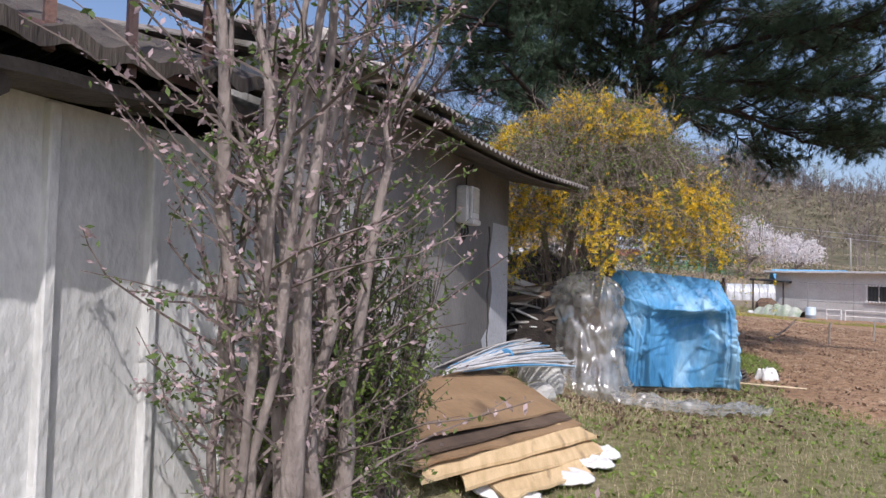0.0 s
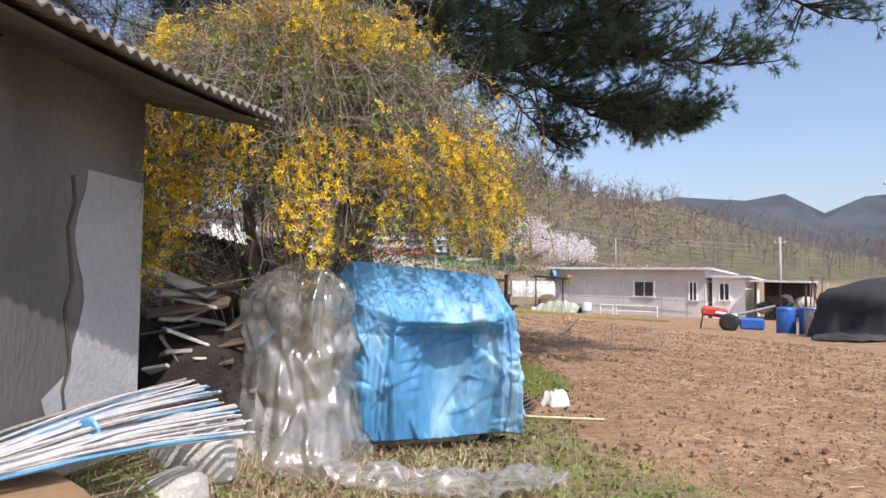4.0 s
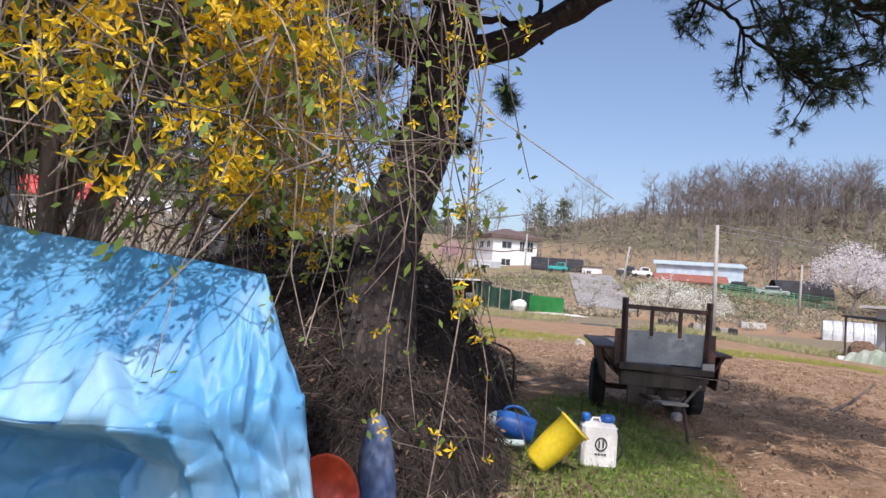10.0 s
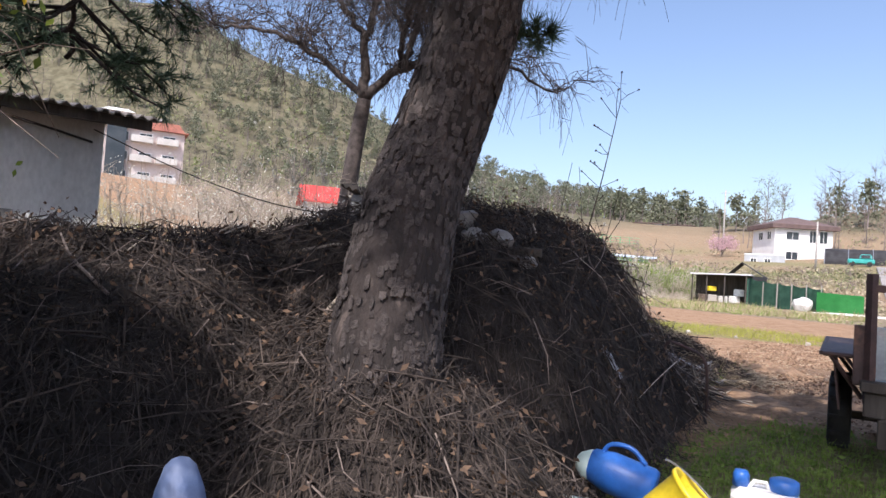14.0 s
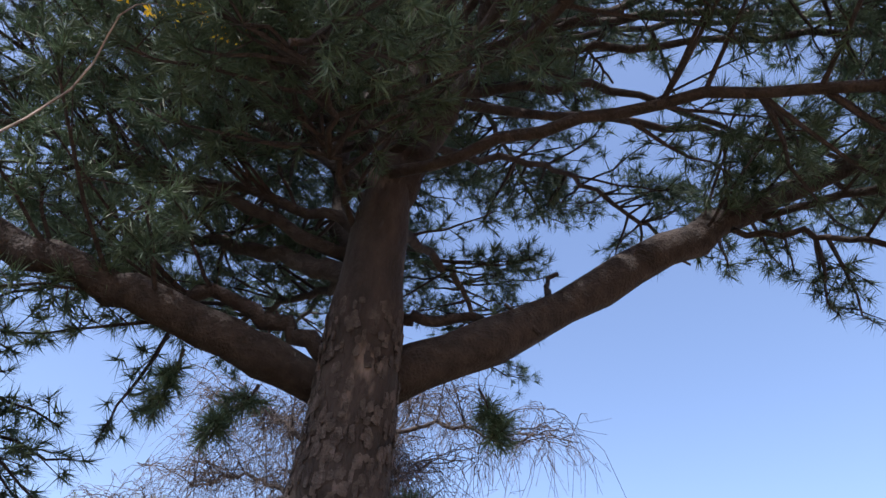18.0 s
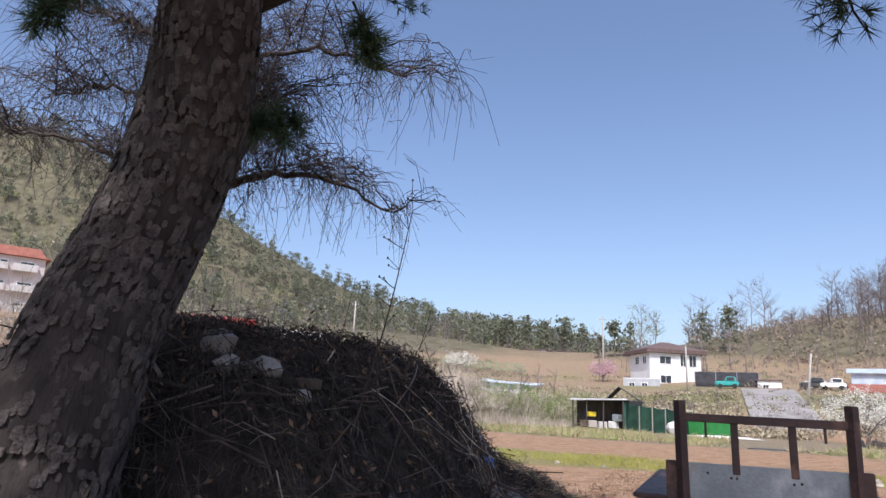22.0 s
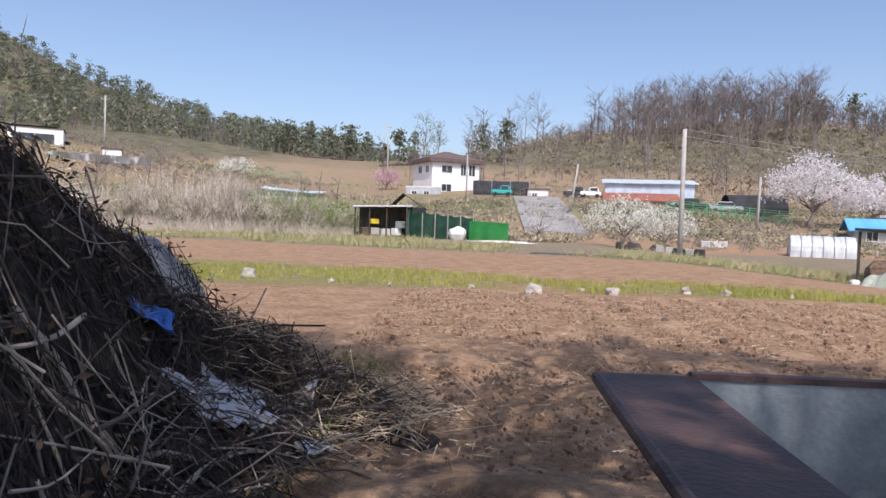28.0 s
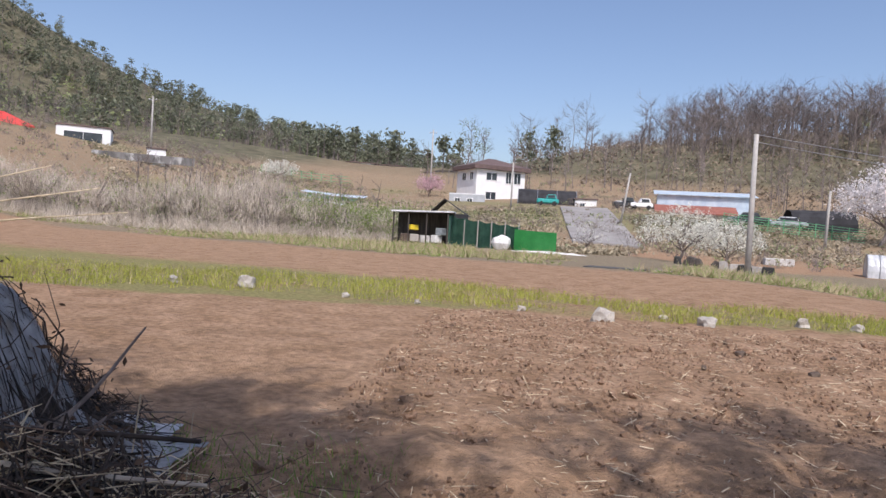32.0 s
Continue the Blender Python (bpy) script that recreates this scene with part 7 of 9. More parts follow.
part("handle", MB().tube([q + np.array([0.13 * math.cos(a), 0.13 * math.sin(a) * 0.9 - 0.02, 0.03 - 0.11 * math.cos(a)]) for a in np.linspace(0.2, 2.9, 12)], 0.005, 5), M_steel, yb, "thin wire handle")
wc = thing("watering_can", (3.95, 12.2, gz(3.95, 12.2)), "blue watering can lying in the litter with a pale spout", "watering can")
wz = gz(3.95, 12.2) + 0.20
pale = material("pale_green_plastic", (0.45, 0.58, 0.56), (0.55, 0.68, 0.66), 6, 0.45, 0.03, 30)
part("body", MB().lathe([(0.01, 0.0), (0.10, 0.0), (0.112, 0.02), (0.108, 0.24), (0.085, 0.34), (0.06, 0.36), (0.055, 0.34), (0.01, 0.30)], (4.10, 12.22, wz), axis=(-0.95, -0.05, 0.22), n=24), M_blueplastic, wc, smooth=True)
part("neck", MB().lathe([(0.07, 0.0), (0.085, 0.05), (0.05, 0.10), (0.03, 0.11)], (3.80, 12.2, wz + 0.06), axis=(-0.95, -0.05, 0.2), n=18), pale, wc, "pale filler neck", smooth=True)
part("spout", MB().tube(curve([(4.02, 12.06, wz - 0.07), (3.85, 11.98, wz - 0.06), (3.70, 11.92, wz - 0.05)], 8), np.linspace(0.030, 0.022, 8), 10), pale, wc, "pale green spout", smooth=True)
part("rose", MB().lathe([(0.02, 0), (0.055, 0.05), (0.06, 0.065), (0.01, 0.075)], (3.71, 11.92, wz - 0.05), axis=(-0.93, -0.25, 0.05), n=16), pale, wc, "pale round sprinkler rose", smooth=True)
part("handle", MB().tube(curve([(4.06, 12.2, wz + 0.13), (3.98, 12.2, wz + 0.20), (3.87, 12.2, wz + 0.20), (3.82, 12.2, wz + 0.13)], 12), 0.013, 6), M_blueplastic, wc, smooth=True)
# bent pipe hoop beyond the mound
solo("pipe_hoop", MB().tube(curve([(3.38, 15.5, 0.45), (3.40, 15.5, 0.74), (3.55, 15.5, 0.73), (3.76, 15.52, 0.62), (3.80, 15.53, 0.30), (3.80, 15.53, 0.02)], 20), 0.016, 8), M_rust, "rusty bent pipe hoop stuck in the mound edge", "pipe", smooth=True, at=(3.6, 15.5, 0.05))

# ---- power-tiller trailer ----
T0 = (5.5, 15.2, gz(5.5, 15.2))
trl = thing("farm_trailer", T0, "rusty brown farm trailer with galvanised front board and post frame", "trailer")
XL, XR, YF, YB = 5.05, 5.97, 14.18, 16.2
fb = part("front_board", MB().box(((XL + XR) / 2, YF - 0.03, 0.955), (0.86, 0.018, 0.36), 0, bevel=0.004), M_galv, trl, "scratched galvanised sheet")
for x, z in ((5.20, 1.08), (5.33, 1.06), (5.36, 1.06), (5.66, 1.05), (5.70, 1.055)):
    sub("bolt", MB().lathe([(0.008, 0), (0.008, 0.005), (0.003, 0.008)], (x, YF - 0.039, z), axis=(0, -1, 0), n=6), M_black, fb)
sub("paint_scrape", MB().box((5.13, YF - 0.0405, 1.10), (0.06, 0.003, 0.05), 0, ry=0.3), M_steel, fb, "pale scraped patch")
for x, dx in ((5.065, -0.01), (5.965, 0.012)):
    part("post", MB().tube([(x, YF - 0.055, 0.60), (x + dx, YF - 0.055, 1.50)], 0.036, 4), M_rust, trl, "square steel corner post")
part("rail", MB().box((5.51, YF - 0.05, 1.395), (0.9, 0.035, 0.05), 0, ry=0.012, bevel=0.004), M_rust, trl, "steel cross rail")
for x in (5.36, 5.67):
    part("upright", MB().box((x, YF - 0.03, 1.23), (0.042, 0.03, 0.30), 0, bevel=0.004), M_rust, trl)
for x in (5.20, 5.84):
    part("pin", MB().box((x, YF - 0.02, 1.335), (0.014, 0.014, 0.10)), M_rust, trl)
for x, s in ((5.0, 0.075), (6.025, 0.075)):
    part("side_stake", MB().box((x, YF - 0.02, 0.93), (s, 0.05, 0.42), 0, bevel=0.006), M_rust, trl, "brown stake pocket board")
for sgn, x in ((-1, XL), (1, XR)):
    W = 0.28
    wing = [[(x + sgn * W * u, YF + 0.02 + (YB - YF - 0.02) * v, 0.925 + 0.006 * math.sin(v * 7)) for u in np.linspace(0, 1, 5)] for v in np.linspace(0, 1, 12)]
    wg = part("side_rim", MB().slab(wing if sgn > 0 else wing, 0.022), M_rust, trl, "wide flat side rim with worn red paint")
    sub("edge", MB().tube([(x + sgn * W, YF + 0.03, 0.915), (x + sgn * W, YB - 0.01, 0.915)], 0.017, 8), M_rust, wg)
    sub("edge", MB().tube([(x + sgn * 0.02, YF + 0.03, 0.912), (x + sgn * (W - 0.01), YF + 0.025, 0.912)], 0.017, 8), M_rust, wg)
    part("side_board", MB().box((x, (YF + YB) / 2, 0.755), (0.022, YB - YF - 0.03, 0.31), 0), M_galv if sgn < 0 else M_rust, trl)
    for y in (YF + 0.05, 15.25, YB - 0.1):
        part("brace", MB().tube([(x + sgn * 0.22, y, 0.90), (x + sgn * 0.02, y, 0.62)], 0.016, 4), M_rust, trl)
    part("skirt", MB().box((x + sgn * 0.18, 14.95, 0.70), (0.015, 1.3, 0.38), 0, ry=sgn * 0.12), M_rust, trl, "dark mud panel")
tg = part("tailgate", MB().box(((XL + XR) / 2, YB, 0.755), (XR - XL - 0.03, 0.022, 0.34), 0), M_galv, trl, "worn galvanised tailgate")
sub("lip", MB().box(((XL + XR) / 2, YB - 0.002, 0.932), (XR - XL + 0.02, 0.034, 0.018)), M_rust, tg)
part("floor", MB().box(((XL + XR) / 2, (YF + YB) / 2, 0.585), (XR - XL, YB - YF, 0.03)), M_galv, trl, "scuffed sheet-metal floor")
part("front_beam", MB().box((5.52, YF - 0.10, 0.725), (1.02, 0.14, 0.07), 0, ry=0.01, bevel=0.008), M_darkwood, trl, "dark front sill")
part("front_box", MB().box((5.50, YF - 0.06, 0.60), (0.93, 0.10, 0.17), 0, bevel=0.01), M_darkwood, trl)
part("grille", MB().box((5.23, YF - 0.10, 0.42), (0.22, 0.08, 0.20), 0, bevel=0.01), M_darkwood, trl, "dented dark plate")
part("latch", MB().box((5.97, YF - 0.115, 0.78), (0.13, 0.05, 0.10), 0, bevel=0.006), M_steel, trl, "pale latch plate")
part("hook", MB().tube(curve([(6.12, YF - 0.1, 0.66), (6.20, YF - 0.1, 0.65), (6.20, YF - 0.1, 0.57), (6.15, YF - 0.1, 0.56)], 10), 0.010, 6), M_rust, trl)
part("wire", MB().tube([(5.02, YF - 0.14, 0.705), (5.4, YF - 0.15, 0.69), (6.08, YF - 0.14, 0.66)], 0.005, 5), M_steel, trl)
part("chassis", MB().box((5.5, 15.2, 0.47), (0.55, 2.1, 0.10), 0, bevel=0.01), M_darkwood, trl)
part("axle", MB().tube([(4.85, 15.3, 0.34), (6.15, 15.3, 0.34)], 0.035, 8), M_darkwood, trl)
for x in (4.90, 6.10):
    wh = part("wheel", MB().lathe([(0.12, -0.05), (0.20, -0.055), (0.20, 0.055), (0.12, 0.05)], (x, 15.3, 0.355), axis=(1, 0, 0), n=24), M_rust, trl, "steel rim")
    sub("tyre", MB().lathe([(0.20, -0.07), (0.25, -0.085), (0.305, -0.075), (0.32, -0.04), (0.32, 0.04), (0.305, 0.075), (0.25, 0.085), (0.20, 0.07)], (x, 15.3, 0.355), axis=(1, 0, 0), n=28), M_black, wh, smooth=True)
    for a in range(14):
        t = a * 6.283 / 14
        sub("tread", MB().box((x, 15.3 + 0.322 * math.cos(t), 0.355 + 0.322 * math.sin(t)), (0.15, 0.03, 0.022), 0.3, rx=t + math.pi / 2), M_black, wh)
db = part("drawbar", MB().tube([(5.5, 14.2, 0.46), (5.49, 13.75, 0.43), (5.47, 13.2, 0.36)], [0.05, 0.045, 0.04], 4), M_darkwood, trl, "heavy steel drawbar")
sub("hitch_plate", MB().box((5.46, 13.42, 0.45), (0.26, 0.42, 0.03), 0.05, rx=-0.10, bevel=0.008), M_greywood, db, "worn pale seat plank")
sub("hitch", MB().lathe([(0.03, 0), (0.055, 0.02), (0.055, 0.07), (0.03, 0.09)], (5.47, 13.13, 0.32), n=14), M_steel, db)
sub("strut", MB().tube([(5.25, 14.1, 0.44), (5.45, 13.55, 0.40)], 0.022, 6), M_darkwood, db)
sub("strut", MB().tube([(5.75, 14.1, 0.44), (5.52, 13.55, 0.40)], 0.022, 6), M_darkwood, db)
part("stand", MB().tube([(5.58, 13.35, 0.42), (5.62, 13.33, 0.2), (5.64, 13.32, gz(5.64, 13.3))], 0.018, 8), M_rust, trl, "leaning prop stand")
part("lever", MB().tube([(5.62, 13.5, 0.45), (5.70, 13.4, 0.60), (5.72, 13.3, 0.66)], 0.014, 6), M_greywood, trl)

# ---- buildings across the field ----
def frame_of(c, ang):
    u = np.array([math.cos(ang), math.sin(ang)])
    v = np.array([-math.sin(ang), math.cos(ang)])
    return lambda a, b, z: (c[0] + u[0] * a + v[0] * b, c[1] + u[1] * a + v[1] * b, z)


def building(name, c, ang, lx, ly, z0, h, wall, roof, label, category="house", roof_kind="flat", over=0.4, rise=1.2, windows=(), group="", eave=0.22):
    """A block with corner c, its front along ang. windows: face ('f' front, 'l' left, 'r' right), place along it, sill height, width, height."""
    F = frame_of(c, ang)
    ob = thing(name, F(lx / 2, ly / 2, z0), label, category, group)
    t = 0.2
    part("front_wall", MB().box(F(lx / 2, t / 2, z0 + h / 2 - 0.3), (lx, t, h + 0.6), ang), wall, ob)
    part("back_wall", MB().box(F(lx / 2, ly - t / 2, z0 + h / 2 - 0.3), (lx, t, h + 0.6), ang), wall, ob)
    part("side_wall", MB().box(F(t / 2, ly / 2, z0 + h / 2 - 0.3), (t, ly - 2 * t, h + 0.6), ang), wall, ob)
    part("side_wall", MB().box(F(lx - t / 2, ly / 2, z0 + h / 2 - 0.3), (t, ly - 2 * t, h + 0.6), ang), wall, ob)
    z1 = z0 + h
    if roof_kind == "flat":
        part("roof", MB().box(F(lx / 2, ly / 2, z1 + 0.09), (lx + 2 * over, ly + 2 * over, 0.18), ang, bevel=0.03), roof, ob)
    elif roof_kind == "shed":
        P = [[F(-over + (lx + 2 * over) * i / 30, -over + (ly + 2 * over) * j / 3, z1 + 0.08 + rise * j / 3 + 0.02 * (i % 2)) for i in range(31)] for j in range(4)]
        part("roof", MB().slab(P, 0.1), roof, ob)
    elif roof_kind == "gable":
        P = []
        for j, (b, zz) in enumerate([(-over, -0.15), (ly / 2, rise), (ly + over, -0.15)]):
            P.append([F(-over + (lx + 2 * over) * i / 24, b, z1 + zz + 0.025 * (i % 2)) for i in range(25)])
        part("roof", MB().slab(P, 0.14), roof, ob)
        for a in (t / 2, lx - t / 2):
            m = MB()
            m.add([F(a, 0.1, z1), F(a, ly - 0.1, z1), F(a, ly / 2, z1 + rise - 0.18), F(a + 0.05, 0.1, z1), F(a + 0.05, ly - 0.1, z1), F(a + 0.05, ly / 2, z1 + rise - 0.18)], [(0, 1, 2), (5, 4, 3), (0, 3, 4, 1), (1, 4, 5, 2), (2, 5, 3, 0)])
            part("gable", m, wall, ob)
    elif roof_kind == "hip":
        m = MB()
        o = over
        r = min(lx, ly) / 2
        q = [F(-o, -o, z1), F(lx + o, -o, z1), F(lx + o, ly + o, z1), F(-o, ly + o, z1), F(r, ly / 2, z1 + rise), F(lx - r, ly / 2, z1 + rise)]
        q += [(x, y, z - eave) for x, y, z in q[:4]]
        m.add(q, [(0, 1, 5, 4), (1, 2, 5), (2, 3, 4, 5), (3, 0, 4), (6, 7, 1, 0), (7, 8, 2, 1), (8, 9, 3, 2), (9, 6, 0, 3), (9, 8, 7, 6)])
        part("roof", m, roof, ob)
    for face, a, zs, w, hh in windows:
        if face == "f":
            c0, rot, nx = F(a, -0.01, z0 + zs + hh / 2), ang, F
            pane, frm = MB().box(F(a, 0.0, z0 + zs + hh / 2), (w, 0.04, hh), ang), [(F(a, -0.03, z0 + zs), (w + 0.16, 0.12, 0.08)), (F(a, -0.03, z0 + zs + hh), (w + 0.16, 0.10, 0.08)), (F(a - w / 2, -0.03, z0 + zs + hh / 2), (0.07, 0.09, hh)), (F(a + w / 2, -0.03, z0 + zs + hh / 2), (0.07, 0.09, hh)), (F(a, -0.03, z0 + zs + hh / 2), (0.05, 0.07, hh))]
        else:
            x = 0.0 if face == "l" else lx
            e = -0.03 if face == "l" else 0.03
            pane, frm = MB().box(F(x, a, z0 + zs + hh / 2), (0.04, w, hh), ang), [(F(x + e, a, z0 + zs), (0.12, w + 0.16, 0.08)), (F(x + e, a, z0 + zs + hh), (0.10, w + 0.16, 0.08)), (F(x + e, a - w / 2, z0 + zs + hh / 2), (0.09, 0.07, hh)), (F(x + e, a + w / 2, z0 + zs + hh / 2), (0.09, 0.07, hh)), (F(x + e, a, z0 + zs + hh / 2), (0.07, 0.05, hh))]
        wn = part("window", pane, M_window, ob, "dark glazed window")
        for cc, ss in frm:
            sub("frame", MB().box(cc, ss, ang), M_whitewall, wn)
    return ob


# long low farmhouse on the right
HA = math.atan2(31.3 - 38.3, 24.4 - 19.1)
fh = building("long_farmhouse", (19.1, 38.3), HA, 8.5, 5.0, -0.55, 2.55, M_housewall, M_sheetroof, "long low pale farmhouse with a bright sheet roof", roof_kind="shed", over=0.5, rise=-0.25, windows=(("f", 5.3, 1.05, 1.1, 0.85), ("f", 7.9, 0.9, 0.4, 1.0)))
F = frame_of((19.1, 38.3), HA)
for k in range(7):
    part("window_bar", MB().tube([F(4.85 + 0.15 * k, -0.10, 0.45), F(4.85 + 0.15 * k, -0.10, 1.4)], 0.014, 4), M_darkwood, fh)
part("canopy", MB().box(F(-0.2, 1.2, 1.5), (2.2, 3.4, 0.10), HA, ry=0.06), M_blacknet, fh, "dark lean-to canopy")
for a, b in ((-1.2, -0.3), (-1.2, 2.6), (0.6, -0.35)):
    part("canopy_post", MB().tube([F(a, b, -0.6), F(a, b, 1.5)], 0.05, 6), M_darkwood, fh)
for b in (0, 1):
    part("scaffold_rail", MB().tube([F(1.6, -0.5, 0.45 + 1.0 * b), F(9.0, -0.55, 0.35 + 1.0 * b)], 0.02, 5), M_steel, fh)
for a in (2.0, 4.3, 6.4, 8.6):
    part("scaffold_post", MB().tube([F(a, -0.5, -0.6), F(a, -0.5, 1.75)], 0.02, 5), M_steel, fh)
building("farmhouse_annex", F(8.75, 0.4, 0)[:2], HA, 1.6, 3.6, -0.5, 2.1, M_whitewall, M_sheetroof, "small white annex with a pale sheet roof", roof_kind="shed", over=0.35, rise=-0.2, windows=(("f", 0.6, 0.9, 0.5, 0.9),))
shed = thing("open_shed", F(12.0, 1, -0.5), "open-sided shed full of dark junk under a thin roof", "shed")
part("roof", MB().box(F(12.0, 1.3, 1.42), (2.6, 3.4, 0.09), HA, ry=0.01), M_sheetroof, shed)
for a, b in ((10.9, 0), (12.0, 0), (13.1, 0), (10.9, 2.8), (13.1, 2.8)):
    part("post", MB().tube([F(a, b, -0.6), F(a, b, 1.4)], 0.06, 6), M_darkwood, shed)
part("back_wall", MB().box(F(12.0, 2.9, 0.4), (2.4, 0.1, 2.0), HA), M_darkwood, shed)
rs = np.random.RandomState(81)
for k in range(16):
    a, b = 11.1 + 1.8 * rs.rand(), 0.2 + 2.0 * rs.rand()
    solo("junk_bundle", MB().rock(F(a, b, -0.45 + 0.9 * rs.rand()), (0.7 + 0.5 * rs.rand(), 0.6, 0.35 + 0.3 * rs.rand()), 200 + k), (M_darkwood, M_greywood, M_concrete)[k % 3], "dusty bundle of stored junk in the open shed", "bundle", "junk in the shed", at=F(a, b, -0.45))
for k in range(9):
    a = 13.3 + 0.8 * rs.rand()
    solo("leaning_plank", MB().tube([F(a, -0.3 - 0.4 * rs.rand(), -0.6), F(a + 0.2 * rs.normal(), 0.3, 1.2 + 0.5 * rs.rand())], 0.04, 4), M_greywood if k % 2 else M_rust, "weathered plank leaning by the shed", "plank", "planks by the shed", at=F(a, 0, -0.6))
solo("straw_heap", MB().rock(F(0.1, -0.7, -0.2), (1.5, 1.1, 1.2), 210, 0.3), M_litter, "heap of brown dry straw under the lean-to", "straw heap", at=F(0.1, -0.7, -0.6))
solo("white_sack", MB().rock(F(-0.9, -1.1, -0.42), (0.45, 0.4, 0.4), 211), M_white, "small white sack beside the straw heap", "sack", at=F(-0.9, -1.1, -0.6))
sp = thing("covered_sacks", F(1.0, -1.4, -0.6), "pile of sacks under a striped pale green cover", "covered pile")
P = [[F(-0.4 + 2.6 * i / 24, -2.0 + 1.2 * j / 8, -0.55 + 0.75 * math.sin(math.pi * j / 8) * (0.5 + 0.5 * math.sin(math.pi * (i + 2) / 28)) + 0.05 * math.sin(i * 1.3)) for i in range(25)] for j in range(9)]
part("cover", MB().slab(P, 0.03), material("striped_cover", (0.26, 0.32, 0.22), (0.48, 0.50, 0.43), 3.5, 0.6, 0.1, 9, stretch=(1, 1, 0.2)), sp)
br = thing("metal_barrel", F(2.9, -1.5, -0.6), "pale blue metal barrel by the house", "barrel")
part("body", MB().lathe([(0.26, 0), (0.27, 0.02), (0.26, 0.3), (0.275, 0.31), (0.26, 0.32), (0.26, 0.72), (0.25, 0.73)], F(2.6, -1.5, -0.6), n=16), M_bluesheet, br, smooth=True)
for a0 in (3.4, 4.3):
    fr = thing("low_rack", F(a0, -1.5, -0.6), "low white pipe rack in front of the house", "rack", "pipe racks")
    w = 0.7 if a0 < 4 else 2.2
    for a, z0_, z1_ in ((a0, -0.6, 0.05), (a0 + w, -0.6, 0.05)):
        part("leg", MB().tube([F(a, -1.5, z0_), F(a, -1.5, z1_)], 0.03, 5), M_white, fr)
    for z in (0.05, -0.25):
        part("bar", MB().tube([F(a0, -1.5, z), F(a0 + w, -1.5, z)], 0.03, 5), M_white, fr)

# two-wheel tractor
tl = thing("walking_tractor", (18.3, 22.8, gz(18.3, 22.8)), "red and white two-wheel walking tractor parked on soil", "tractor")
tz = gz(18.3, 22.8)
D = frame_of((18.3, 22.8), -0.75)
part("hood", MB().box(D(-0.5, 0, tz + 0.68), (0.9, 0.45, 0.35), -0.75, ry=0.12, bevel=0.08), material("red_paint", (0.50, 0.06, 0.04), (0.60, 0.09, 0.06), 4, 0.4, 0.0, 20), tl, "red engine hood")
part("fender", MB().box(D(-0.1, -0.1, tz + 0.62), (0.75, 0.6, 0.10), -0.75, ry=0.15, bevel=0.04), M_white, tl, "white fender")
part("handlebar", MB().tube([D(0.2, 0, tz + 0.6), D(0.8, 0.05, tz + 0.75), D(1.5, 0.1, tz + 0.95)], 0.05, 6), M_greywood, tl, "dull grey handlebar")
part("rotary_cover", MB().box(D(0.75, -0.1, tz + 0.30), (0.8, 0.6, 0.40), -0.75, bevel=0.06), M_blueplastic, tl, "blue tiller cover")
for b in (-0.38, 0.38):
    w = part("wheel", MB().lathe([(0.10, -0.05), (0.2, -0.05), (0.2, 0.05), (0.10, 0.05)], D(0.0, b, tz + 0.33), axis=(math.sin(0.75), math.cos(0.75), 0), n=18), M_white, tl, "pale rim")
    sub("tyre", MB().lathe([(0.19, -0.09), (0.33, -0.08), (0.34, 0), (0.33, 0.08), (0.19, 0.09)], D(0.0, b, tz + 0.33), axis=(math.sin(0.75), math.cos(0.75), 0), n=20), M_black, w, smooth=True)
part("stand", MB().tube([D(-0.9, 0, tz + 0.6), D(-1.0, 0, tz)], 0.03, 5), M_rust, tl)
for k, (x, y) in enumerate([(18.7, 20.6), (19.15, 20.1), (19.5, 19.6), (18.95, 19.7)]):
    z = gz(x, y)
    b = thing("water_drum", (x, y, z), "blue plastic water drum beside the black heap", "drum", "water drums")
    part("body", MB().lathe([(0.28, 0), (0.30, 0.03), (0.30, 0.85), (0.27, 0.9), (0.2, 0.91)], (x, y, z), n=18), M_blueplastic if k != 3 else M_steel, b, smooth=True)
    part("rim", MB().lathe([(0.305, -0.02), (0.315, 0), (0.305, 0.02)], (x, y, z + 0.84), n=18), M_blueplastic, b)
bh = thing("black_covered_heap", (18.6, 16.4, gz(18.6, 16.4)), "large heap covered with black plastic sheet", "covered heap")
P = cover(18.9, 16.3, 2.3, 2.1, lambda c, s: 0.95, 1.65, 0.03, 5, flare=0.12, nth=90, nv=22, p=2.4)
part("cover", MB().slab(P, 0.02), M_blacknet, bh, "black creased plastic", smooth=True)
crumpled("black_sheet", (15.9, 15.6), (2.4, 1.2), M_blacknet, "rumpled black sheet on the soil", "plastic sheet", 95, h=0.22)
for k, (x, y) in enumerate([(8.6, 14.8), (10.3, 15.9)]):
    solo("garden_stake", MB().tube([(x, y, gz(x, y) - 0.1), (x + 0.02, y, 0.55)], 0.02, 5), M_greywood, "thin weathered stake standing in the soil", "stake", "stakes in the field", at=(x, y, 0))
solo("fallen_stick", MB().tube([(8.3, 16.6, 0.10), (8.7, 16.9, 0.22), (9.2, 17.3, 0.48)], [0.03, 0.025, 0.015], 5), M_twig, "bent stick lying in the field", "stick", at=(8.7, 16.9, 0.1))


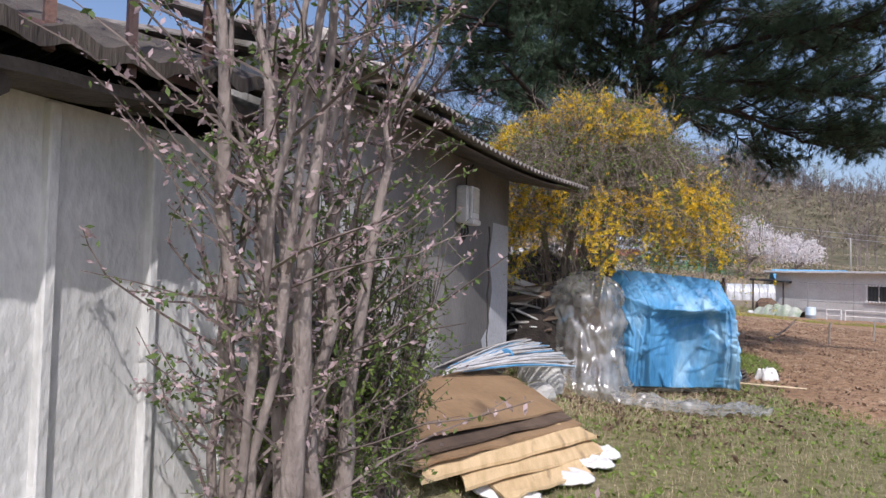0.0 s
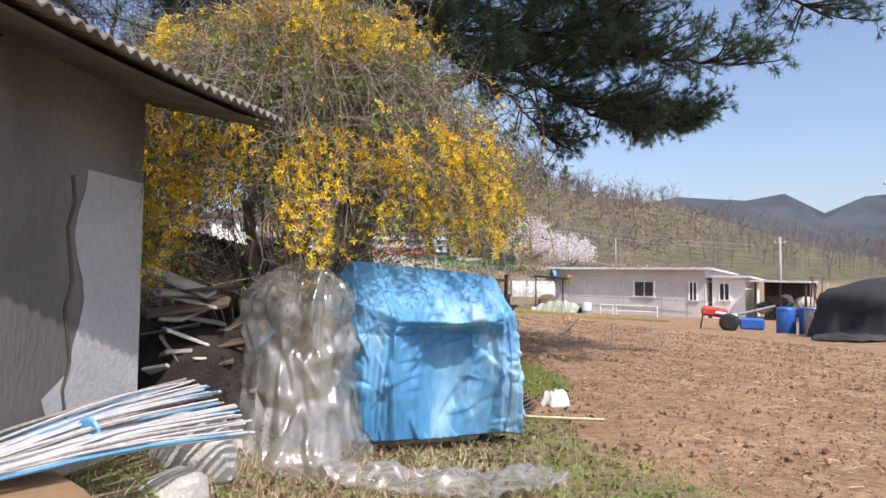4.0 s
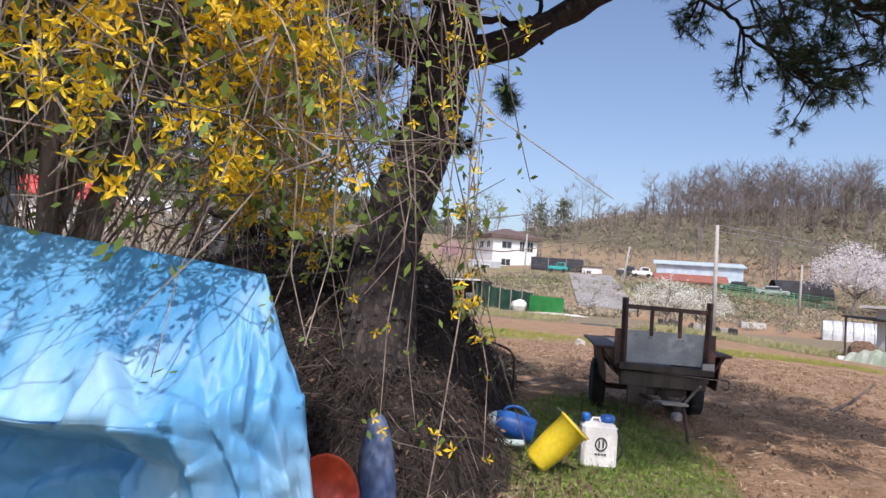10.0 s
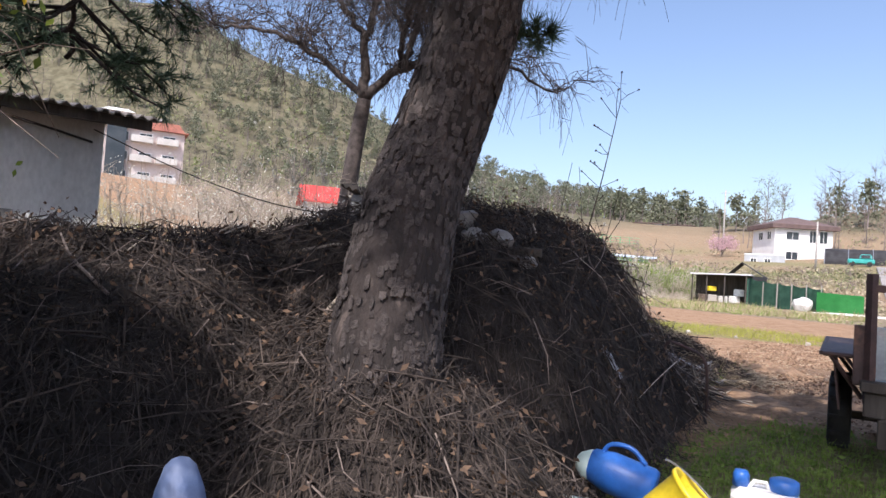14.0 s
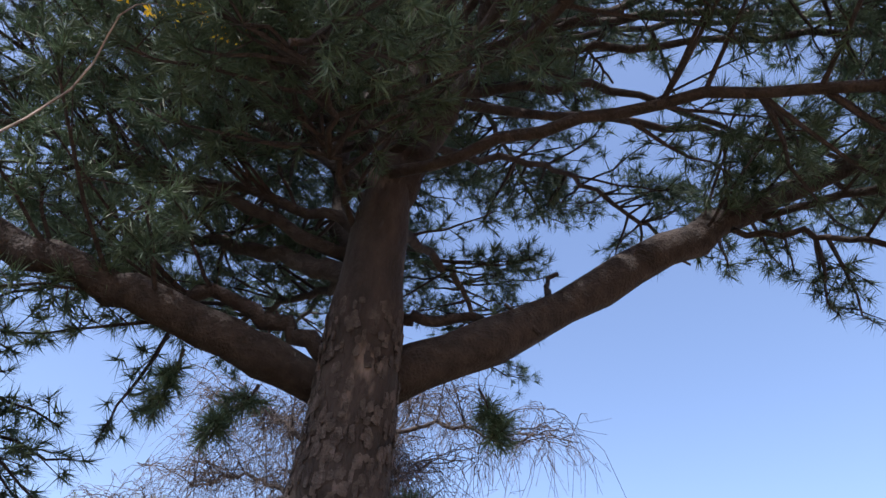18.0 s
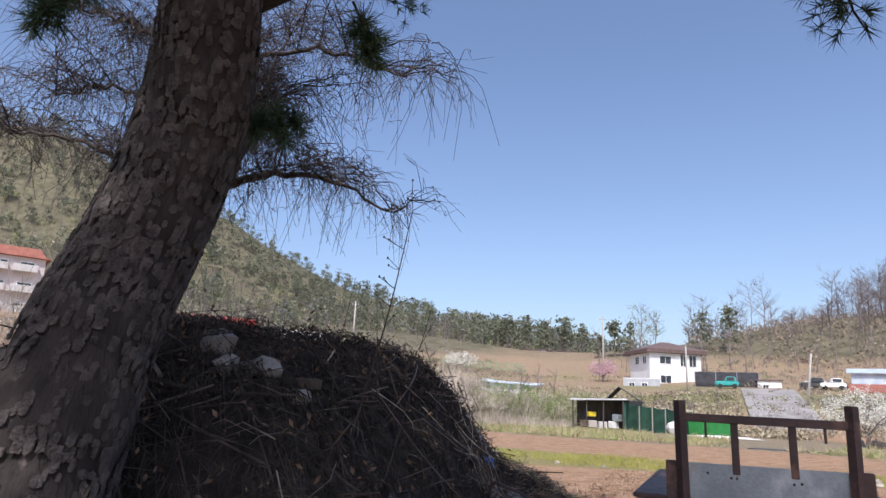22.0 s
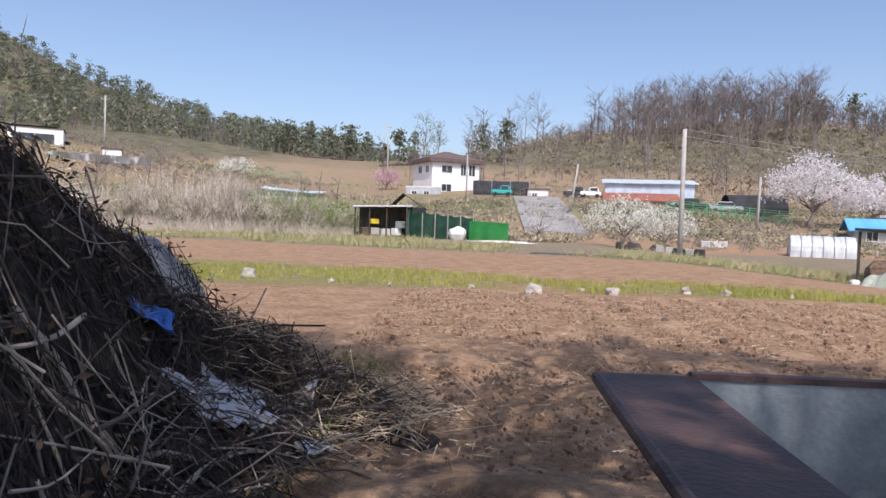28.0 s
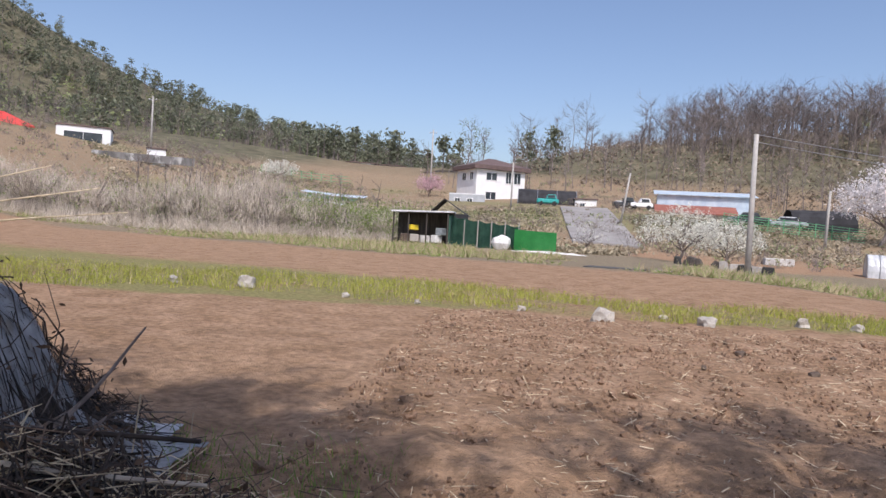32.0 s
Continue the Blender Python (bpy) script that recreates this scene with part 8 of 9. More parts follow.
def pole(x, y, top, lean=(0, 0), r=0.14, arm=True, label="grey concrete utility pole with a steel cross-arm"):
    z = gz(x, y)
    ob = thing("utility_pole", (x, y, z), label, "utility pole", "utility poles")
    t = np.array([x + lean[0], y + lean[1], top])
    b = np.array([x, y, z - 0.3])
    part("shaft", MB().tube([b, (b + t) / 2, t], [r, r * 0.85, r * 0.7], 12), M_pole, ob, smooth=True)
    if arm:
        part("cross_arm", MB().box(t + np.array([0, 0, -0.5]), (1.3, 0.08, 0.08)), M_steel, ob)
        for d in (-0.55, 0, 0.55):
            part("insulator", MB().lathe([(0.04, 0), (0.05, 0.06), (0.03, 0.14)], t + np.array([d, 0, -0.46]), n=8), M_white, ob)
        part("band", MB().lathe([(r * 0.75, 0), (r * 0.78, 0.06), (r * 0.75, 0.12)], t + np.array([0, 0, -1.1]), n=12), M_steel, ob)
    return t


pt = pole(16.15, 54.2, 7.3, (-0.05, 0), 0.17, False, "pale leaning concrete utility pole by the farm track")
p2 = pole(33.0, 85, 7.1, (0.15, 0), 0.15, False, "thin grey utility pole near the green fence")
pole(14.2, 91, 8.5, (0.75, 0), 0.13, False, "thin leaning pole before the village")
pole(1.8, 101, 10.2, (0, 0), 0.13, False, "slim pale pole below the white house")
pole(-51.0, 106, 17.9, (0, 0), 0.16)
pole(-12.5, 125, 17.5, (0, 0), 0.15)
pole(46, 49, 5.3, (0, 0), 0.15)
pole(35.4, 30.2, 7.35, (0.15, 0), 0.17)
pole(58, 95, 8.0, (0, 0), 0.13, False, "thin pole among the blossom trees")


def wire(a, b, sag, name="power_line"):
    a, b = np.array(a, float), np.array(b, float)
    P = [a + (b - a) * u - np.array([0, 0, sag * 4 * u * (1 - u)]) for u in np.linspace(0, 1, 20)]
    solo(name, MB().tube(P, 0.022, 4, cap=False), M_steel, "thin sagging power line between poles", "cable", "power lines", at=tuple(P[10]))


wire(pt, (62, 70, 6.0), 0.6)
wire((pt[0], pt[1], pt[2] - 0.4), (62, 70, 5.4), 0.6)

# white two-storey house and its neighbours
WA = math.radians(30)
building("two_storey_house", (-4.3, 118.7), WA, 8.6, 7.5, 5.2, 6.3, M_whitewall, M_brownroof, "white two-storey house with a brown hipped roof", roof_kind="hip", over=0.7, rise=1.5, eave=0.6, windows=(("f", 2.6, 4.0, 1.9, 1.2), ("f", 5.6, 3.7, 1.0, 1.8), ("f", 7.2, 3.7, 1.2, 1.8), ("l", 1.8, 4.0, 1.2, 1.2), ("l", 4.6, 4.0, 1.4, 1.2), ("f", 2.6, 1.0, 1.8, 1.2)))
building("container_hut", (-7.5, 111.4), 0.08, 5.2, 2.4, 4.0, 2.3, material("grey_container", (0.36, 0.38, 0.41), (0.44, 0.46, 0.49), 1, 0.6, 0.05, 9), M_sheetroof, "grey container hut with two white windows", "hut", windows=(("f", 1.2, 1.0, 0.8, 0.8), ("f", 3.0, 1.0, 0.8, 0.8)), over=0.05)
hoop = thing("black_net_tunnel", (6.5, 116, 5.0), "black shade-net tunnel beside the white house", "tunnel")
P = [[(2.4 + 8.5 * i / 12, 115.5 + 2.0 * math.cos(a), 5.2 + 2.6 * math.sin(a) + 0.06 * (i % 2)) for i in range(13)] for a in np.linspace(0, math.pi, 12)]
part("net", MB().slab(P, 0.05), M_blacknet, hoop)
for i in (0, 4, 8, 12):
    part("rib", MB().tube([(2.4 + 8.5 * i / 12, 115.5 + 2.06 * math.cos(a), 5.2 + 2.68 * math.sin(a)) for a in np.linspace(0, math.pi, 12)], 0.05, 5), M_steel, hoop)
for x, m_, lb in ((6.6, material("teal_paint", (0.03, 0.32, 0.30), (0.05, 0.38, 0.36), 2, 0.4, 0, 9), "teal farm truck"), (17.0, M_cardark, "dark parked car"), (19.2, M_whitewall, "white parked small truck")):
    z = gz(x, 109)
    v = thing("parked_vehicle", (x, 109, z), lb + " standing by the village lane", "vehicle", "parked vehicles")
    part("body", MB().box((x, 109, z + 0.65), (3.0, 1.6, 0.6), 0.05, bevel=0.12), m_, v)
    part("cabin", MB().box((x + 0.5, 109, z + 1.25), (1.4, 1.5, 0.65), 0.05, bevel=0.12, taper=0.85), m_, v)
    part("windscreen", MB().box((x + 0.5, 108.24, z + 1.28), (1.0, 0.05, 0.4), 0.05), M_window, v)
    for d in (-0.95, 0.95):
        part("wheel", MB().lathe([(0.2, -0.1), (0.32, -0.1), (0.32, 0.1), (0.2, 0.1)], (x + d, 108.25, z + 0.32), axis=(0, 1, 0), n=14), M_black, v)
building("white_shed", (10.6, 112), 0.0, 3.0, 2.5, 4.6, 1.9, M_whitewall, M_brownroof, "low white shed with a dark roof", "shed", over=0.2, windows=(("f", 1.0, 0.8, 0.7, 0.6),))
building("white_shed", (16.6, 113), 0.0, 2.4, 2.2, 4.6, 1.9, M_whitewall, M_sheetroof, "small white shed beside the lane", "shed", over=0.1, windows=(("f", 1.2, 0.9, 0.7, 0.6),))
# timber shed, netting and green cover
ts = thing("field_shed", (-2.8, 60.5, gz(-2.8, 60.5)), "open field shed with a white sheet roof and clutter", "shed")
part("roof", MB().box((-2.75, 60.3, 2.28), (4.1, 2.6, 0.09), 0.05, ry=-0.03), M_sheetroof, ts, "white corrugated roof")
for x in (-4.6, -3.6, -2.4, -1.0):
    part("post", MB().tube([(x, 59.2, 0.0), (x, 59.2, 2.25)], 0.05, 6), M_darkwood, ts)
part("back", MB().box((-2.8, 61.5, 1.2), (3.9, 0.08, 2.2)), M_darkwood, ts)
part("side", MB().box((-0.9, 60.4, 1.1), (0.08, 2.2, 2.0)), M_net, ts)
for k, (x, z, m_) in enumerate([(-3.9, 0.5, M_darkboard), (-3.3, 0.5, M_greywood), (-2.6, 0.45, M_concrete), (-3.4, 1.2, M_yellowplastic), (-1.8, 0.5, M_white), (-1.5, 1.0, M_galv)]):
    solo("stored_box", MB().box((x, 59.9, z), (0.6, 0.5, 0.5 if k != 3 else 0.35), 0.2 * k, bevel=0.04), m_, "stored box inside the field shed", "box", "stored boxes", at=(x, 59.9, z - 0.25))
nt_ = thing("net_tent", (-1.0, 61.5, 0.1), "dark shade-net tent behind the shed", "tent")
m = MB()
m.slab([[(-2.9, 62.5, 2.2), (-1.75, 62.5, 3.35), (0.0, 62.5, 2.2)], [(-2.9, 64.5, 2.2), (-1.75, 64.5, 3.3), (0.0, 64.5, 2.2)]], 0.05)
m.box((-1.45, 62.55, 1.2), (2.9, 0.06, 2.2))
part("net", m, M_blacknet, nt_)
gn = thing("net_fence", (1.5, 60.5, 0.1), "sagging dark green netting fence beside the shed", "fence")
P = [[(-0.9 + 4.6 * i / 30, 60.3 + 0.1 * math.sin(i * 0.8), 0.1 + (2.15 - 0.55 * (i / 30) ** 0.5 - 0.12 * abs(math.sin(i * 0.52))) * j) for i in range(31)] for j in (0, 0.5, 1)]
part("netting", MB().slab(P, 0.03), M_net, gn)
for i in range(6):
    part("post", MB().tube([(-0.9 + 0.9 * i, 60.2, 0), (-0.9 + 0.9 * i, 60.2, 1.9)], 0.04, 5), M_greywood, gn)
gc = thing("green_covered_stack", (4.7, 60, 0.1), "stack under a bright green ribbed cover", "covered stack")
P = [[(3.35 + 2.7 * i / 6, 59.5 - 0.3 * math.sin(math.pi * i / 6), 0.1 + 1.35 * j / 16 + 0.02 * (j % 2) - 0.10 * i / 6 * j / 16) for i in range(7)] for j in range(17)]
part("front_cover", MB().slab(P, 0.05), M_greensheet, gc)
part("core", MB().box((4.7, 60.4, 0.75), (2.6, 1.4, 1.25), bevel=0.1), M_greensheet, gc)
solo("white_sack", MB().rock((2.55, 59.6, 0.5), (1.2, 0.8, 1.0), 221), M_white, "cream sack leaning by the green cover", "sack", at=(2.55, 59.6, 0.1))
crumpled("white_ground_sheet", (5.6, 57.5), (4.4, 1.0), M_white, "white plastic strip on the ground before the cover", "plastic sheet", 96, h=0.12)
# concrete lane going up
P = [[(x0 + (8.2 + 6.2 * j) * 1.0, 76 + 30 * i / 14, gz(8.2 + 6.2 * j, 76 + 30 * i / 14) + 0.22) for x0 in (0,) for j in (0, 0.33, 0.66, 1)] for i in range(15)]
solo("lane", MB().slab(P, 0.3), material("pale_lane_concrete", (0.24, 0.225, 0.21), (0.33, 0.31, 0.29), 0.5, 0.9, 0.1, 8), "pale concrete lane climbing to the village", "road", kind="structure")
# dark farm track across the field edge
P = []
for i in range(40):
    u = i / 39
    cx, cy = 6.6 + 34 * u, 43.2 - 12.5 * u + 3.0 * math.sin(u * 3.0)
    P.append([(cx + dx * 0.35, cy + dx, gz(cx, cy + dx) + 0.03) for dx in (-0.55, 0, 0.55)])
solo("farm_track", MB().slab(P, 0.04), M_road, "narrow dark asphalt farm track beyond the field", "road", kind="structure")
# blossom trees


def blossom(name, x, y, H, spread, seed, mat, label, n=420, size=0.16):
    rs = np.random.RandomState(seed)
    z = gz(x, y)
    ob = bare_tree(name, (x, y, z), H, spread, 0.03 * H, seed, label, 0.1, 9, 6, 3, fork=0.3)
    lv = []
    for k in range(n):
        a, r = rs.rand() * 6.28, spread * 1.25 * rs.rand() ** 0.55
        u = rs.rand()
        zz = z + H * (0.36 + 0.62 * u * (1 - 0.5 * (r / spread / 1.25) ** 2))
        lv.append(leaves(rs, np.array([x + r * math.cos(a), y + r * math.sin(a), zz]), 9, size, size * 1.8))
    part("blossom", MB().quads(np.concatenate(lv)), mat, ob, kind="stuff")
    return ob


blossom("pear_tree", 14.2, 62, 3.9, 2.3, 301, M_blossom, "white-flowering fruit tree behind the pole", 420, 0.07)
blossom("pear_tree", 17.4, 63, 3.6, 2.0, 302, M_blossom, "white-flowering fruit tree beside dark junk", 380, 0.07)
blossom("pear_tree", 8.6, 66, 2.4, 1.3, 303, M_blossom, "small white-flowering tree by the fence", 45, 0.05)
blossom("cherry_tree", 41.0, 91, 8.8, 3.5, 304, M_cherry, "large pale pink cherry tree in full bloom", 620, 0.15)
blossom("cherry_tree", 47.2, 90, 6.4, 2.9, 305, M_cherry, "pale pink cherry tree in bloom near the blue roof", 520, 0.15)
blossom("cherry_tree", -12.0, 121, 4.0, 1.8, 306, leafy("pink_blossom", (0.55, 0.36, 0.40), (0.68, 0.48, 0.52), 0.4, 0.15), "pink flowering tree beside the white house", 160, 0.13)
blossom("plum_tree", -36, 118, 3.4, 2.4, 307, M_blossom, "white flowering plum near the far fence", 180, 0.12)
rs = np.random.RandomState(83)
for k in range(12):
    x, y = 13.0 + 5.6 * rs.rand(), 57.5 + 2.0 * rs.rand()
    solo("dark_junk", MB().box((x, y, gz(x, y) + 0.22), (0.5 + 0.8 * rs.rand(), 0.4, 0.35 + 0.25 * rs.rand()), rs.rand() * 3, 0.15 * rs.normal(), 0.15 * rs.normal(), bevel=0.04, taper=0.8), (M_darkwood, M_black, M_greywood)[k % 3], "dark heap of farm junk under the flowering trees", "junk", "junk under the trees", at=(x, y, 0))
# poly tunnel
gh = thing("poly_tunnel", (31, 65.3, gz(31, 65.3)), "small greenhouse tunnel of milky plastic", "greenhouse")
GF = frame_of((28.2, 66.6), -0.33)
gz0 = gz(30, 66) - 0.1
P = [[GF(4.5 * i / 24, 1.15 * math.cos(a) + 1.15, gz0 + 1.75 * math.sin(a) ** 0.8 + 0.03 * (i % 2)) for i in range(25)] for a in np.linspace(0, math.pi, 14)]
part("film", MB().slab(P, 0.02), material("milky_film", (0.42, 0.44, 0.45), (0.62, 0.63, 0.64), 2.5, 0.35, 0.5, 12, stretch=(1, 1, 0.3)), gh)
m = MB()
e = [GF(0, 1.15 * math.cos(a) + 1.15, gz0 + 1.75 * math.sin(a) ** 0.8) for a in np.linspace(0, math.pi, 14)]
m.add(e, [tuple(range(14))])
part("end_film", m, bpy.data.materials["milky_film"], gh)
for i in range(0, 25, 4):
    part("rib", MB().tube([GF(4.5 * i / 24, 1.18 * math.cos(a) + 1.15, gz0 + 1.79 * math.sin(a) ** 0.8) for a in np.linspace(0.02, math.pi - 0.02, 14)], 0.03, 5), M_steel, gh)
# farm buildings under the hill
building("red_roofed_house", (21.5, 107.5), -0.16, 9.0, 6.0, 3.0, 2.3, M_housewall, M_redroof, "farmhouse with a red tiled roof", roof_kind="gable", over=0.7, rise=1.0, windows=(("f", 2.0, 0.8, 1.4, 1.1), ("f", 6.0, 0.8, 1.4, 1.1)))
building("sheet_barn", (22.0, 112.5), -0.16, 12.5, 5.0, 4.9, 2.9, M_bluesheet, M_bluesheet, "long barn with a pale blue sheet roof", "barn", roof_kind="shed", over=0.5, rise=0.9)
building("lean_to", (30.0, 104.5), -0.16, 4.0, 3.5, 2.6, 2.0, material("green_panel", (0.10, 0.30, 0.17), (0.14, 0.36, 0.22), 1, 0.6, 0, 9), M_bluesheet, "small green-walled lean-to with pale roof", "shed", roof_kind="shed", over=0.5, rise=0.4)
building("blue_roofed_shed", (40.5, 80.5), -0.35, 7.0, 5.0, 0.0, 2.0, M_housewall, M_brightblue, "shed with a bright blue roof", "shed", roof_kind="gable", over=0.6, rise=1.0, windows=(("f", 1.5, 0.8, 1.0, 0.9),))
bt = thing("black_net_tunnel", (39, 103, gz(39, 103)), "black net tunnel at the foot of the hill", "tunnel")
P = [[(36 + 6.5 * i / 12, 103 - 2 * i / 12 + 2.0 * math.cos(a), gz(39, 103) + 2.5 * math.sin(a)) for i in range(13)] for a in np.linspace(0, math.pi, 10)]
part("net", MB().slab(P, 0.05), M_blacknet, bt)
for x, y, m_, lb in ((35.6, 101.5, M_carpaint, "silver parked car behind the green fence"), (31.5, 102.5, M_cardark, "dark parked car behind the green fence")):
    z = gz(x, y)
    v = thing("parked_car", (x, y, z), lb, "car", "parked cars")
    part("body", MB().box((x, y, z + 0.6), (4.2, 1.8, 0.65), -0.25, bevel=0.2), m_, v)
    part("cabin", MB().box((x - 0.1, y, z + 1.2), (2.4, 1.6, 0.6), -0.25, bevel=0.18, taper=0.8), m_, v)
    part("side_window", MB().box((x - 0.25, y - 0.76, z + 1.2), (1.9, 0.05, 0.36), -0.25), M_window, v)
    for d in (-1.3, 1.3):
        w = part("wheel", MB().lathe([(0.2, -0.11), (0.33, -0.11), (0.33, 0.11), (0.2, 0.11)], (x + d * 0.97 - 0.2, y - 0.85 - d * 0.25, z + 0.33), axis=(0.25, 0.97, 0), n=16), M_black, v)
fn = thing("wire_fence", (33.5, 93, 1.5), "green wire-mesh panel fence", "fence")
for k in range(9):
    x, y = 26.5 + 1.45 * k, 96.0 - 0.55 * k
    z = gz(x, y)
    part("post", MB().tube([(x, y, z - 0.2), (x, y, z + 1.7)], 0.05, 5), M_fence, fn)
    for q in range(6):
        part("bar", MB().tube([(x, y, z + 0.25 + 0.27 * q), (x + 1.45, y - 0.55, gz(x + 1.45, y - 0.55) + 0.25 + 0.27 * q)], 0.03, 4), M_fence, fn)
solo("concrete_trough", MB().box((24.5, 73, gz(24.5, 73) + 0.3), (2.2, 0.9, 0.6), -0.1, bevel=0.05), M_concrete, "pale concrete trough on the terrace", "trough", at=(24.5, 73, 0))
# village on the left
building("villa", (-58.5, 96.2), 0.55, 6.5, 6.0, 6.8, 5.2, M_whitewall, M_brownroof, "pale modern villa with large glazed balconies", windows=(("f", 3.2, 3.0, 4.6, 1.5), ("f", 3.2, 0.5, 4.6, 1.5), ("l", 3.0, 3.0, 1.6, 1.3)), over=0.15)
building("red_roofed_villa", (-68.5, 92.0), 0.55, 7.5, 7.0, 6.5, 5.0, M_whitewall, M_brightred, "white villa with a bright red roof", roof_kind="hip", over=0.6, rise=2.0, windows=(("f", 2.0, 3.2, 1.4, 1.2), ("f", 5.0, 3.2, 1.4, 1.2), ("f", 2.0, 0.6, 1.4, 1.2)))
building("red_roofed_house", (-38.0, 53.5), 0.85, 6.5, 5.0, 4.2, 2.7, M_whitewall, M_brightred, "small white house with a vivid red roof", roof_kind="gable", over=0.6, rise=1.6, windows=(("f", 2.0, 0.9, 1.2, 1.0), ("f", 4.5, 0.9, 1.2, 1.0)))
apt = building("apartment_block", (-86, 51.5), 1.03, 19.0, 9.0, 9.6, 8.2, material("pinkish_render", (0.52, 0.45, 0.43), (0.62, 0.55, 0.53), 0.4, 0.8, 0.05, 9), M_redroof, "pale three-storey apartment block with red roof edge", windows=tuple(("f", 2.0 + 3.0 * i, 0.9 + 2.7 * j, 1.6, 1.3) for i in range(6) for j in range(3)), over=0.5)
AF = frame_of((-86, 51.5), 1.03)
part("stair_tower", MB().box(AF(10.3, 0.2, 14.4), (2.4, 2.2, 10.2), 1.03, bevel=0.05), M_window, apt, "dark glazed stair tower")
part("tower_roof", MB().box(AF(10.3, 0.2, 19.8), (4.2, 3.6, 0.5), 1.03, bevel=0.05, taper=0.6), M_whitewall, apt, "pale cap roof over the stairs")
part("mansard", MB().box(AF(4.4, 4.0, 18.7), (9.0, 9.2, 1.7), 1.03, taper=0.8), M_brownroof, apt, "brown mansard roof")
part("mansard", MB().box(AF(15.0, 4.0, 18.5), (8.0, 9.2, 1.3), 1.03, taper=0.8), M_redroof, apt, "red mansard roof")
for a in (2.2, 6.0):
    part("dormer", MB().box(AF(a, 0.2, 18.6), (1.2, 0.8, 1.2), 1.03, taper=0.7), M_brownroof, apt)
for a in (13.5, 16.8):
    for z in (10.9, 13.6, 16.3):
        part("balcony", MB().box(AF(a, -0.5, z), (2.8, 1.0, 0.9), 1.03, bevel=0.03), M_housewall, apt)
building("low_house", (-37, 160), 0.24, 6.0, 5, 12.6, 2.2, M_whitewall, M_brownroof, "low white house by the two firs", windows=(("f", 1.5, 0.8, 1.2, 1.0), ("f", 4.0, 0.8, 1.2, 1.0)), over=0.4)
building("low_house", (-30, 161.5), 0.24, 5.5, 5, 12.6, 2.0, M_housewall, M_brownroof, "low pale house beside the firs", windows=(("f", 1.5, 0.8, 1.2, 1.0), ("f", 3.8, 0.8, 1.2, 1.0)), over=0.4)
solo("retaining_wall", MB().box((-45, 95, 7.9), (12, 0.6, 1.0), 0.52), M_cement, "long pale retaining wall on the slope", "wall", kind="structure")
building("white_hut", (-44.8, 95.2), 0.52, 2.2, 2.0, 7.7, 1.5, M_whitewall, M_brownroof, "tiny white hut on the slope", "hut", over=0.15)
fn = thing("net_fence", (-35, 127, 11), "long green fence on the slope", "fence")
for k in range(9):
    x, y = -42 + 1.6 * k, 124.5 + 0.6 * k
    z = gz(x, y)
    part("post", MB().tube([(x, y, z), (x, y, z + 1.5)], 0.05, 4), M_fence, fn)
    for q in range(3):
        part("bar", MB().tube([(x, y, z + 0.4 + 0.5 * q), (x + 1.6, y + 0.6, gz(x + 1.6, y + 0.6) + 0.4 + 0.5 * q)], 0.035, 4), M_fence, fn)
for k in range(5):
    P = [[(-27 + 9 * i / 8, 83 + 5 * k + 2.0 * j, gz(-27 + 9 * i / 8, 83 + 5 * k + 2 * j) + 0.25 + 0.1 * (j == 1)) for i in range(9)] for j in (0, 1)]
    solo("field_cover", MB().slab(P, 0.05), M_net if k % 2 else M_bluesheet, "long strip of field cover on the terrace", "field cover", "field covers", at=(-22, 84 + 5 * k, gz(-22, 84 + 5 * k)))
solo("service_cable", MB().tube(curve([rh(-0.1, 0.05, 2.42), (-0.55, 12.90, 2.05), (0.25, 13.5, 1.82), (1.2, 14.5, 1.80)], 16), 0.006, 5), M_black, "thin black cable slung from the rear hut", "cable", at=rh(-0.1, 0.05, 2.42))
# low open hut behind the mound
kb = thing("block_hut", (0.3, 15.7, 0), "low open block hut with a dark sagging roof behind the mound", "hut")
for c, w in (((-0.72, 15.68, 1.1), (0.30, 0.26, 2.3)), ((1.45, 15.3, 0.9), (0.30, 0.26, 1.9))):
    part("pillar", MB().box(c, w, -0.19, bevel=0.02), M_cement, kb, "grey block pillar")
part("wall_back", MB().box((0.55, 16.6, 0.85), (2.5, 0.18, 1.7), -0.19), M_cement, kb)
part("wall", MB().box((-0.86, 16.2, 1.0), (0.14, 0.95, 1.9), -0.19), M_darkwood, kb)
# dark sheet stands in for the shade inside the open front
part("front_boards", MB().box((0.38, 15.56, 1.1), (1.75, 0.05, 1.75), -0.19), M_darkwood, kb, "dark boards between the pillars")
P = [[(x + 0.2 * v, 15.46 - 0.195 * (x + 0.9) + v * 1.25, 2.42 - 0.186 * (x + 0.9) - 0.40 * v + 0.018 * math.sin(x * 45) + 0.03 * math.sin(x * 3.1)) for x in np.linspace(-1.0, 1.95, 120)] for v in (0, 0.5, 1)]
part("roof", MB().slab(P, 0.06), M_darkwood, kb, "dark sagging roof sheets")

# ---- brush, grass, clods, stones ----
rs = np.random.RandomState(91)


def msurf(x, y):
    return float(terrain(x, y) + mound(np.array(x), np.array(y)))


def mnormal(x, y):
    e = 0.12
    n = np.array([msurf(x - e, y) - msurf(x + e, y), msurf(x, y - e) - msurf(x, y + e), 2 * e])
    return unit(n)


